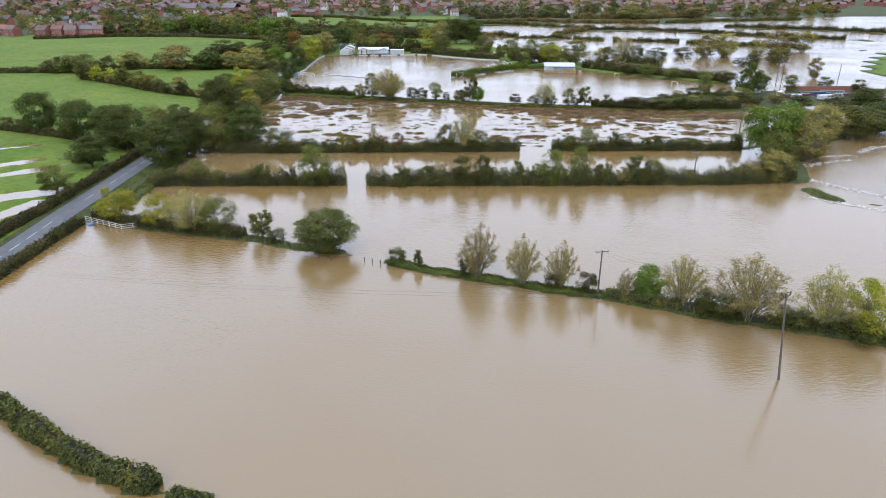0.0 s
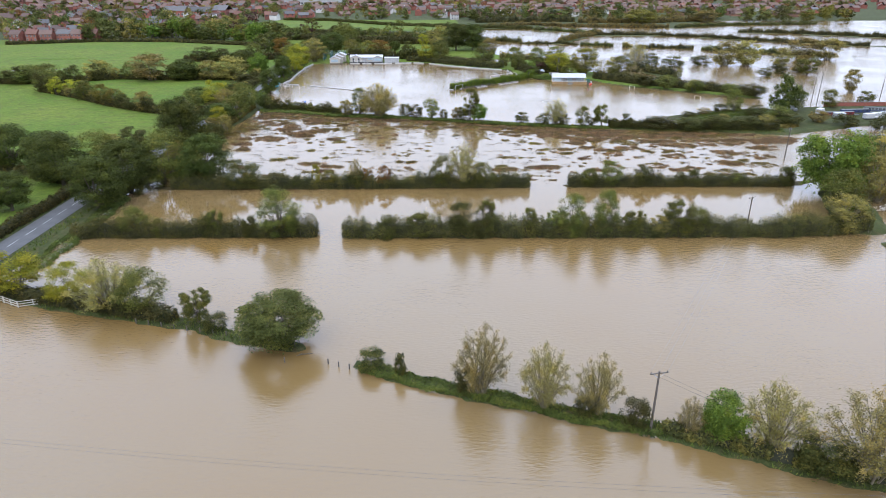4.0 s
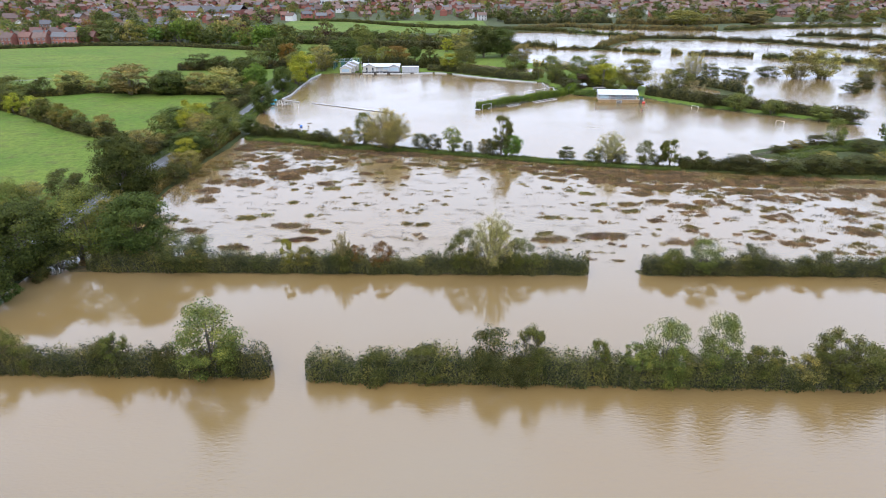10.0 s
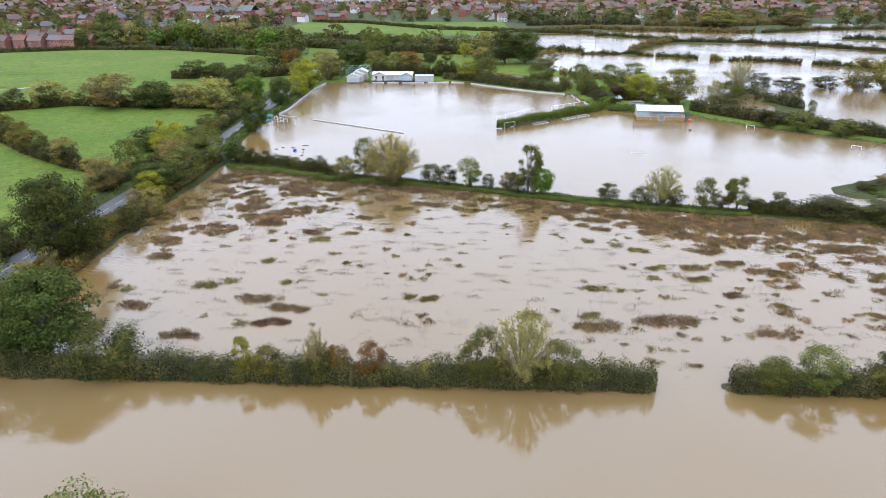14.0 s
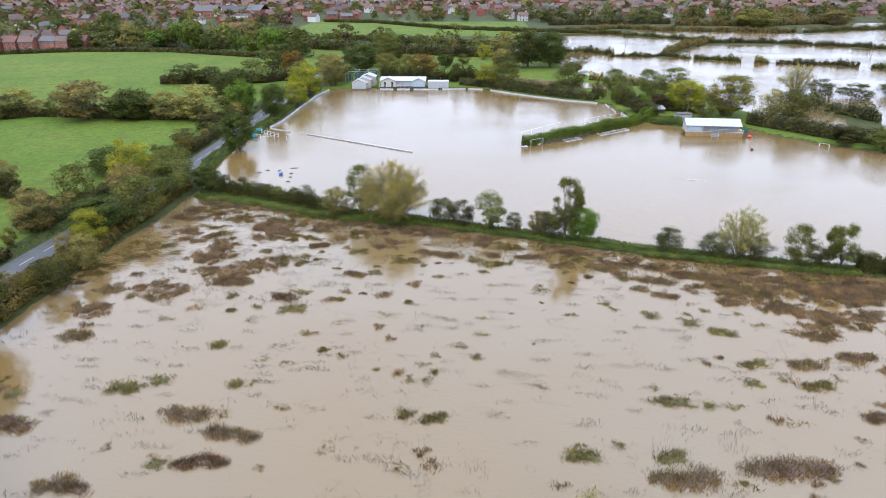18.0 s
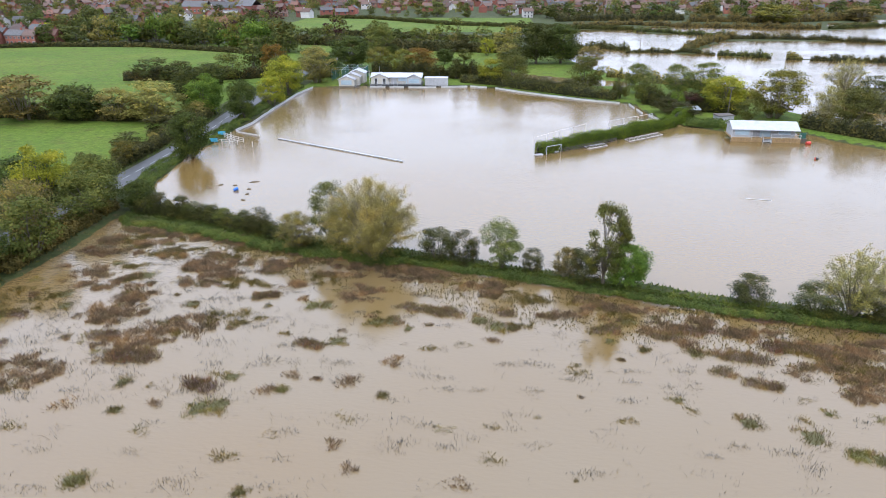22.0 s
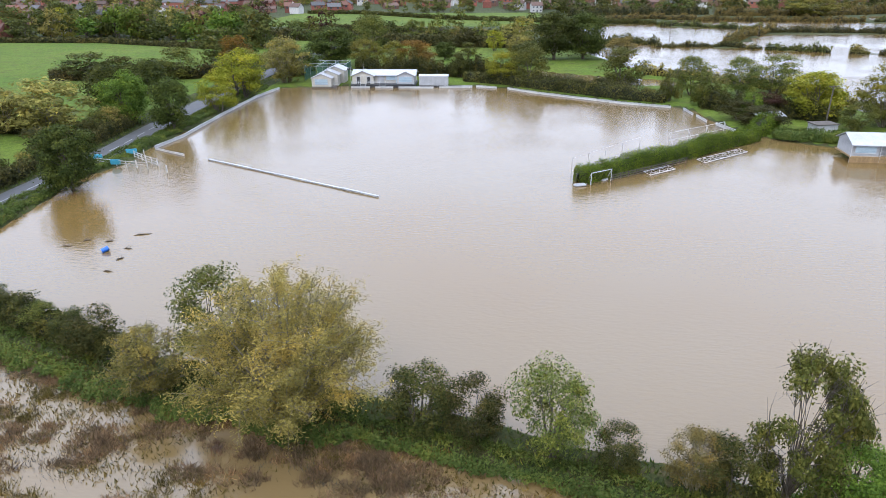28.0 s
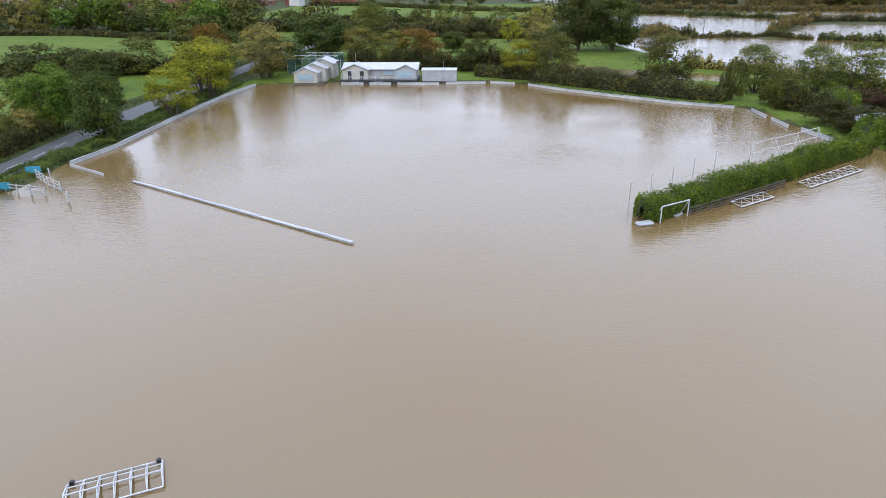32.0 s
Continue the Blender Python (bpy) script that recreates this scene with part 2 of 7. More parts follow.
BRICK = [surface("red_brick_wall", (0.24, 0.075, 0.05), (0.32, 0.11, 0.075), 1.5, vary=0.3), surface("brown_brick_wall", (0.17, 0.085, 0.055), (0.25, 0.13, 0.085), 1.5, vary=0.3),
         surface("pale_render_wall", (0.55, 0.53, 0.49), (0.66, 0.64, 0.6), 1.0)]
ROOF = [surface("brown_tile_roof", (0.085, 0.05, 0.037), (0.14, 0.082, 0.06), 1.5, vary=0.35), surface("grey_slate_roof", (0.07, 0.066, 0.064), (0.115, 0.108, 0.104), 1.5, vary=0.35),
        surface("red_tile_roof", (0.14, 0.062, 0.04), (0.2, 0.09, 0.06), 1.5, vary=0.35)]
PANE = surface("window_pane", (0.05, 0.06, 0.07), (0.09, 0.10, 0.11), 1.0, 0.1, bump=0.0, spec=0.6)


# ---- mesh helpers ----
def mesh_np(name, verts, quads, material, smooth=False):
    """A mesh from arrays: vertices, and faces of three or four corners each."""
    v, q = np.asarray(verts, np.float32), np.asarray(quads, np.int32)
    me = bpy.data.meshes.new(name)
    k = q.shape[1]
    me.vertices.add(len(v)), me.loops.add(q.size), me.polygons.add(len(q))
    me.vertices.foreach_set("co", v.ravel())
    me.loops.foreach_set("vertex_index", q.ravel())
    me.polygons.foreach_set("loop_start", np.arange(0, q.size, k, dtype=np.int32))
    me.polygons.foreach_set("loop_total", np.full(len(q), k, np.int32))
    me.polygons.foreach_set("use_smooth", np.full(len(q), smooth))
    me.update(calc_edges=True)
    me.materials.append(material)
    return me


def part(name, bm, material, parent=None, label=""):
    """Links a bmesh (or a ready mesh) as one mesh object under a thing or a part."""
    if isinstance(bm, bpy.types.Mesh):
        me = bm
    else:
        me = bpy.data.meshes.new(name)
        bm.to_mesh(me)
        bm.free()
        me.materials.append(material)
    ob = new(name, me)
    ob.parent = parent
    if label:
        ob["label"] = label
    return ob


def box(bm, x0, y0, z0, x1, y1, z1, bevel=0.0):
    r = bmesh.ops.create_cube(bm, size=1.0, matrix=Matrix.Translation(((x0 + x1) / 2, (y0 + y1) / 2, (z0 + z1) / 2)) @ Matrix.Diagonal((x1 - x0, y1 - y0, z1 - z0, 1)))
    if bevel:
        es = list({e for v in r["verts"] for e in v.link_edges})
        bmesh.ops.bevel(bm, geom=es, offset=bevel, segments=1, affect="EDGES")
    return bm


def boxed(*a, bevel=0.0):
    return box(bmesh.new(), *a, bevel=bevel)


def bar(bm, a, b, r, sides=6, r2=None):
    """A round bar from a to b."""
    a, b = Vector(a), Vector(b)
    d = b - a
    m = Matrix.Translation((a + b) / 2) @ d.to_track_quat("Z", "Y").to_matrix().to_4x4()
    bmesh.ops.create_cone(bm, cap_ends=True, segments=sides, radius1=r, radius2=r if r2 is None else r2, depth=d.length, matrix=m)
    return bm


def barred(a, b, r, sides=6, r2=None):
    return bar(bmesh.new(), a, b, r, sides, r2)


def beam(a, b, w, h):
    """A squared beam from a to b."""
    a, b = Vector(a), Vector(b)
    d = b - a
    bm = bmesh.new()
    m = Matrix.Translation((a + b) / 2) @ d.to_track_quat("Y", "Z").to_matrix().to_4x4() @ Matrix.Diagonal((w, d.length, h, 1))
    bmesh.ops.create_cube(bm, size=1.0, matrix=m)
    return bm


def thing(name, label, category, group="", at=(0, 0, 0), turn=0.0):
    ob = tagged(new(name), label, category, group)
    ob.empty_display_size = 0.3
    ob.matrix_basis = pose(*at, 0, 0, turn)
    return ob


# ---- ground shapes ----
def dist_line(px, py, pts, closed=False):
    """Distance of every point from a line of points."""
    best = np.full(px.shape, 1e9)
    pts = list(pts) + ([pts[0]] if closed else [])
    for (x0, y0), (x1, y1) in zip(pts, pts[1:]):
        dx, dy = x1 - x0, y1 - y0
        t = np.clip(((px - x0) * dx + (py - y0) * dy) / (dx * dx + dy * dy), 0, 1)
        best = np.minimum(best, np.hypot(px - x0 - t * dx, py - y0 - t * dy))
    return best


def inside(px, py, pts):
    hit = np.zeros(px.shape, bool)
    for (x0, y0), (x1, y1) in zip(pts, pts[1:] + pts[:1]):
        cross = ((y0 > py) != (y1 > py)) & (px < (x1 - x0) * (py - y0) / (y1 - y0 + 1e-9) + x0)
        hit ^= cross
    return hit


def signed(px, py, pts):
    d = dist_line(px, py, pts, True)
    return np.where(inside(px, py, pts), d, -d)


def wobble(px, py, scale, seed):
    """Cheap smooth noise in -1..1 made of a few waves."""
    rng = np.random.RandomState(seed)
    out = np.zeros(px.shape)
    for k in range(7):
        a, f, p = rng.uniform(0, 6.28), scale * rng.uniform(0.6, 2.4), rng.uniform(0, 6.28)
        out += np.sin((px * np.cos(a) + py * np.sin(a)) * f + p)
    return out / 4.0


ROAD_LINE = [(-80.7, -400), (-80.7, 60), (-80.8, 112), (-80.8, 135), (-80.2, 155), (-79.7, 175), (-78.5, 220), (-76, 256), (-73.4, 306), (-72.9, 328), (-73, 352), (-74, 365), (-75.2, 389), (-75.6, 410), (-75, 470), (-70, 540)]
WEST_LAND = [(-3000, -900), (-77.2, -900), (-77, 100), (-75.5, 131), (-74, 138), (-71.5, 150), (-71, 186), (-66, 196), (-66, 230), (-65, 255), (-63, 280), (-63.5, 296), (-67, 312), (-68.5, 332), (-66, 340), (-66.4, 351), (-65.6, 386), (-65.2, 408),
             (-63, 424), (-50, 428), (-12, 429), (-3, 428.5), (5.5, 425), (13.8, 417.4), (34.6, 402.6), (45.5, 398), (49.5, 392), (51, 378), (53, 369), (58, 362), (66, 357), (84, 356), (92, 345), (101, 336)]
WEST_LAND += [(120, 322), (138, 308), (146, 305), (142, 318), (112, 352), (98, 375), (88, 398), (78, 425), (64, 440), (50, 470), (40, 520), (38, 590), (62, 672), (108, 684), (160, 712), (246, 705), (300, 760), (420, 790), (900, 780), (3000, 700), (3000, 4000), (-3000, 4000)]
MARSH_AREA = [(-66, 188), (-66, 230), (-65, 250), (-62, 278), (-57, 284), (-31, 275), (-10, 270), (21, 258), (51, 251), (95, 244), (125, 238), (118, 222), (96, 200), (94, 187)]
LAND_STRIPS = [  # line, half width, height
    ([(-75, 133), (-60, 126.2), (-47, 122.3), (-35, 119), (-30, 116), (-18.7, 112)], 1.8, 0.25),
    ([(-9.2, 107.2), (-1.7, 103.2), (8.9, 99.1), (17.1, 95.6), (25.7, 92.8), (31.6, 90), (39.3, 86.2), (47.6, 83.1), (56.7, 79.5), (63, 76.4), (90, 66), (130, 52)], 1.7, 0.25),
    ([(-56, 67), (-48, 61), (-40.3, 56), (-34.8, 53), (-30.6, 51.4)], 1.6, 0.1),
    ([(-66, 187.5), (-38, 187), (0, 187), (26.0, 186.6)], 1.55, 0.06),
    ([(36, 186.5), (60, 186.5), (94, 186), (104, 190)], 1.55, 0.06),
    ([(-62, 288), (-52, 285.5), (-31.2, 276.5), (-9.8, 271.5), (21.5, 262), (33.2, 258), (51, 254), (76, 249), (95, 246), (122, 243)], 2.5, 0.35),
    ([(91.5, 146), (92, 141), (94, 138.5)], 2.0, 0.4),
    ([(92, 156), (100, 176), (112, 190), (126, 200), (150, 212), (220, 235)], 5.0, 0.6),
    ([(98, 249), (112, 252), (130, 250)], 6.0, 0.5),
    ([(118, 256), (150, 268), (200, 272), (260, 270)], 17.0, 0.5),
    ([(95, 266), (110, 274), (134, 280)], 5.0, 0.35),
    ([(75, 540), (105, 539), (118, 530)], 2.0, 0.3), ([(118, 530), (141, 517), (180, 505), (204, 488), (300, 440)], 2.0, 0.25),
    ([(105, 539), (133, 590), (159, 620)], 6.0, 0.4), ([(138, 610), (196, 611), (233, 593), (275, 552), (380, 480)], 8.0, 0.4),
    ([(106, 668), (157, 632), (200, 640)], 5.0, 0.4), ([(60, 690), (112, 723), (163, 707), (245, 692), (330, 700)], 6.0, 0.4),
    ([(290, 640), (340, 620), (420, 560), (600, 480)], 16.0, 0.3), ([(250, 334), (276, 372), (312, 414), (430, 462)], 21.0, 0.3),
    ([(120, 395), (128, 372), (118, 350)], 5.0, 0.3),
    ([(14, 333), (23, 339.6), (32.2, 347), (41, 354.3), (53, 363)], 1.0, 0.05),
]
DIGS = [  # standing water in the fields: line, half width
    ([(-150, 186), (-128, 194), (-120, 198)], 1.6), ([(-140, 166), (-118, 175), (-110, 181)], 1.8), ([(-130, 158), (-112, 166), (-105, 171)], 2.2),
    ([(-115, 137), (-101, 147), (-91, 152)], 3.2), ([(-108, 121), (-96, 130), (-91.5, 143)], 2.6), ([(-103, 174), (-97, 179)], 0.9),
    ([(-225, 400), (-208, 401), (-196, 407)], 3.0), ([(-224, 443), (-207, 449)], 1.6),
    ([(-20, 600), (14, 622), (40, 640)], 9.0), ([(8, 462), (28, 446), (50, 436)], 7.0), ([(-24, 452), (-12, 452)], 3.0), ([(20, 560), (36, 575)], 5.0),
    ([(-92, 388), (-86, 388)], 1.0), ([(-60, 560), (-50, 566)], 3.0), ([(62, 402), (80, 392)], 3.0),
]


def axis(lo, a, b, hi, step):
    fine = np.arange(a, b + 0.1, step)
    out, s, v = [], step, b
    while v < hi:
        s *= 1.13
        v += s
        out.append(v)
    back, s, v = [], step, a
    while v > lo:
        s *= 1.13
        v -= s
        back.append(v)
    return np.r_[back[::-1], fine, out]


def ground_height(px, py):
    """Height and kind of the land: 0 verge, 1 pasture, 2 marsh, 3 scrub."""
    nz = wobble(px, py, 0.25, 1) + 0.6 * wobble(px, py, 0.8, 2)
    h = np.full(px.shape, -1.4)
    kind = np.zeros(px.shape, int)
    d = signed(px, py, WEST_LAND) + 0.5 * nz
    h = np.maximum(h, np.clip(d * 0.22, -1.4, 0.45) + np.clip((d - 60) * 0.002, 0, 2) * (py > 300))
    dr = dist_line(px, py, ROAD_LINE)
    left = (px < -84) & (py < 560) & (dr > 6)
    kind[left] = 1
    kind[(py > 560) & (d > 0)] = 3
    kind[(px > -84) & (py > 428) & (d > 0)] = 3
    kind[(px > -160) & (px < 40) & (py > 640) & (py < 790)] = 1
    kind[(px > 90) & (py < 500)] = 0
    kind[(px > -84) & (py > 356) & (py < 560) & (d > 0) & (dr > 9)] = 1
    kind[(px > 84) & (px < 152) & (py > 296) & (py < 364) & (d > 0)] = 1
    m = signed(px, py, MARSH_AREA)
    north = np.clip((py - (232 + 0.0 * px - 0.12 * (px + 60))) / 40, 0, 1)
    east = np.clip((px - 20) / 80, 0, 1)
    mh = -0.22 + 0.24 * north + 0.09 * east + 0.11 * nz + 0.1 * wobble(px, py, 0.9, 8)
    h = np.where(m > 0, np.maximum(h, np.minimum(mh, -0.10) * np.clip(m / 3, 0, 1) - 1.4 * (1 - np.clip(m / 3, 0, 1))), h)
    kind[m > 0] = 2
    for pts, half, top in LAND_STRIPS:
        dd = half - dist_line(px, py, pts) + (0.35 if half < 20 else 0.0) * nz
        hs = np.where(dd > 0, top * np.clip(dd / 1.2, 0, 1), np.maximum(dd * 0.5, -1.4))
        kind[(hs > h) & (dd > -0.5)] = 1 if half > 20 else 2 if half == 1.55 else 0
        kind[(hs > h) & (dd > -0.5) & (px > 90) & (py > 235) & (py < 330)] = 0
        h = np.maximum(h, hs)
    for pts, half in DIGS:
        dd = half - dist_line(px, py, pts) + 0.6 * nz
        h = np.where(dd > -1.2, np.minimum(h, -0.06 - 0.05 * np.clip(dd, -1, 1) + 0.25 * np.clip(-dd, 0, 1.2)), h)
    flat = np.clip((6.5 - dr) / 2.5, 0, 1)
    h = np.where((dr < 6.5) & (py < 540), h * (1 - flat) + flat * np.minimum(h, 0.30), h)
    return h, kind


GX, GY = axis(-2600, -170, 150, 2600, 1.6), axis(-700, 30, 440, 3600, 1.6)
GX = np.sort(np.r_[GX[(GX < -75) | (GX > 105)], np.arange(-74.5, 105, 1.1)])  # finer over the marsh and its banks
GY = np.sort(np.r_[GY[(GY < 180) | (GY > 300)], np.arange(180.5, 300, 1.1)])
px, py = np.meshgrid(GX, GY)
gh, gk = ground_height(px, py)
gh = gh + 0.04 * wobble(px, py, 1.2, 5)
nx, ny = len(GX), len(GY)
idx = np.arange(nx * ny).reshape(ny, nx)
quads = np.stack([idx[:-1, :-1], idx[:-1, 1:], idx[1:, 1:], idx[1:, :-1]], -1).reshape(-1, 4)
me = mesh_np("ground", np.stack([px, py, gh], -1).reshape(-1, 3), quads, VERGE, True)
for mt in (GRASS, MARSH, TOWNLAND):
    me.materials.append(mt)
me.polygons.foreach_set("material_index", gk[:-1, :-1].reshape(-1).astype(np.int32))
tagged(new("ground", me), "green pasture, brown marsh and rough verges", "ground", kind="structure")


def land_zs(x, y):
    """Heights of the finished ground at many places."""
    x, y = np.asarray(x, float), np.asarray(y, float)
    i, j = np.clip(np.searchsorted(GX, x) - 1, 0, nx - 2), np.clip(np.searchsorted(GY, y) - 1, 0, ny - 2)
    u, w = (x - GX[i]) / (GX[i + 1] - GX[i]), (y - GY[j]) / (GY[j + 1] - GY[j])
    return (gh[j, i] * (1 - u) + gh[j, i + 1] * u) * (1 - w) + (gh[j + 1, i] * (1 - u) + gh[j + 1, i + 1] * u) * w


def land_z(x, y):
    return float(land_zs([x], [y])[0])


me = mesh_np("water", [(-2800, -800, 0), (2800, -800, 0), (2800, 3700, 0), (-2800, 3700, 0)], [(0, 1, 2, 3)], WATER)
tagged(new("water", me), "brown silty flood water with faint ripples", "water", kind="structure")


def ribbon(name, pts, half, lift, material, lo=0, hi=1e9, step=3.0):
    """A strip that follows a line, a little above the ground."""
    dense = [(x0 + (x1 - x0) * k / n, y0 + (y1 - y0) * k / n) for (x0, y0), (x1, y1) in zip(pts, pts[1:]) for n in [max(1, int(math.hypot(x1 - x0, y1 - y0) / step))] for k in range(n)] + [pts[-1]]
    v, q = [], []
    for k, (x, y) in enumerate(dense):
        a, b = dense[max(0, k - 1)], dense[min(len(dense) - 1, k + 1)]
        d = math.hypot(b[0] - a[0], b[1] - a[1])
        ox, oy = (b[1] - a[1]) / d * half, -(b[0] - a[0]) / d * half
        v += [(x - ox, y - oy, lift), (x, y, lift + 0.03), (x + ox, y + oy, lift)]
    for k in range(len(dense) - 1):
        for j in (0, 1):
            q.append((3 * k + j, 3 * k + j + 1, 3 * k + j + 4, 3 * k + j + 3))
    return mesh_np(name, v, q, material, True)


me = ribbon("road", ROAD_LINE, 2.8, 0.36, ASPHALT)
road = tagged(new("road", me), "wet grey asphalt country road with a dashed centre line", "road", kind="structure")


# ---- plants ----
def cards(rng, centre, normal, size, stretch=1.0, spread=0.9, three=False):
    """Leaf cards: one four-cornered leaf at every centre, tilted about its normal."""
    n = len(centre)
    nrm = normal + rng.normal(0, spread, (n, 3))
    nrm /= np.linalg.norm(nrm, axis=1, keepdims=True) + 1e-9
    ref = rng.normal(0, 1, (n, 3))
    u = np.cross(nrm, ref)
    u /= np.linalg.norm(u, axis=1, keepdims=True) + 1e-9
    w = np.cross(nrm, u)
    s = (size * rng.uniform(0.6, 1.35, n))[:, None]
    lift = nrm * s * 0.18
    if three:
        s = s * 1.25
        v = np.stack([centre - u * s * 0.45 * stretch - w * s * 0.3, centre + u * s * 0.5 * stretch + lift, centre - u * s * 0.15 + w * s * 0.5 / stretch], 1)
        return v.reshape(-1, 3), np.arange(3 * n).reshape(-1, 3)
    v = np.stack([centre - u * s * 0.5 * stretch, centre - w * s * 0.42 / stretch + lift, centre + u * s * 0.5 * stretch, centre + w * s * 0.42 / stretch + lift], 1)
    return v.reshape(-1, 3), np.arange(4 * n).reshape(-1, 4)


def tube(path, radii, sides=5):
    """A bent, tapered tube through the points of a path."""
    p = np.asarray(path, float)
    v, q = [], []
    for k in range(len(p)):
        d = p[min(k + 1, len(p) - 1)] - p[max(k - 1, 0)]
        d /= np.linalg.norm(d) + 1e-9
        u = np.cross(d, (0.3, 0.9, 0.2))
        u /= np.linalg.norm(u) + 1e-9
        w = np.cross(d, u)
        for j in range(sides):
            a = 6.2832 * j / sides
            v.append(p[k] + radii[k] * (u * math.cos(a) + w * math.sin(a)))
    for k in range(len(p) - 1):
        for j in range(sides):
            q.append((k * sides + j, k * sides + (j + 1) % sides, (k + 1) * sides + (j + 1) % sides, (k + 1) * sides + j))
    return np.array(v), np.array(q)


def gather(pieces):
    vs, qs, o = [], [], 0
    for v, q in pieces:
        vs.append(v)
        qs.append(np.asarray(q) + o)
        o += len(v)
    return np.concatenate(vs), np.concatenate(qs)


# kind: crown base as a share of the height, clumps, clump size, leaves a clump, leaf size, stems, dense inside, bark
SHAPES = {
    "oak": (0.06, 58, 0.25, 150, 0.42, 1, True, 0),
    "bright": (0.06, 58, 0.25, 150, 0.42, 1, True, 0),
    "green": (0.06, 44, 0.24, 125, 0.38, 2, True, 0),
    "round": (0.0, 70, 0.22, 230, 0.32, 5, True, 0),
    "lime": (0.08, 42, 0.22, 140, 0.36, 2, True, 0),
    "willow": (0.04, 70, 0.17, 92, 0.34, 5, False, 1),
    "tan": (0.02, 56, 0.2, 100, 0.35, 5, False, 1),
    "rust": (0.06, 44, 0.22, 130, 0.36, 2, True, 0),
    "olive": (0.08, 52, 0.20, 130, 0.34, 4, False, 1),
    "bush": (0.0, 30, 0.29, 130, 0.48, 5, True, 0),
    "sparse": (0.10, 40, 0.18, 210, 0.34, 1, False, 0),
    "cone": (0.0, 22, 0.34, 90, 0.80, 2, True, 0),
    "poplar": (0.0, 40, 0.22, 90, 0.55, 1, True, 0),
    "weep": (0.12, 80, 0.13, 110, 0.3, 2, False, 0),
    "bare": (0.05, 44, 0.16, 24, 0.32, 5, False, 1),
    "purple": (0.06, 40, 0.22, 130, 0.36, 1, True, 0),
}
TREE_WORDS = {
    "bright": ("broadleaf_tree", "fresh green broadleaf tree with a full rounded crown", "tree"),
    "oak": ("broadleaf_tree", "tall dark green broadleaf tree with a dense rounded crown", "tree"),
    "green": ("broadleaf_tree", "mid-green broadleaf tree with an uneven leafy crown", "tree"),
    "round": ("sallow_bush", "large round grey-green sallow standing in flood water", "bush"),
    "lime": ("autumn_tree", "yellow-green tree turning towards autumn colour", "tree"),
    "willow": ("willow_tree", "pale olive willow with fine upright branches", "tree"),
    "tan": ("willow_scrub", "tan-leaved spreading willow scrub", "tree"),
    "rust": ("autumn_tree", "rust-brown tree in autumn leaf", "tree"),
    "olive": ("olive_tree_crown", "olive-yellow tree with a spreading many-stemmed crown", "tree"),
    "bush": ("hawthorn_bush", "dark green hawthorn bush with brown patches", "bush"),
    "sparse": ("thin_tree", "thin tree with sparse green leaves and bare twigs", "tree"),
    "cone": ("small_shrub", "small upright dark shrub on a grassy bank", "bush"),
    "poplar": ("poplar_tree", "tall narrow dark green poplar", "tree"),
    "weep": ("weeping_willow", "weeping willow with hanging green branches", "tree"),
    "bare": ("bare_tree", "nearly bare tree with pale grey twigs", "tree"),
    "purple": ("copper_tree", "dark copper-leaved garden tree", "tree"),
}
TREE_WORDS["olive"] = ("spreading_tree",) + TREE_WORDS["olive"][1:]
MADE = {}


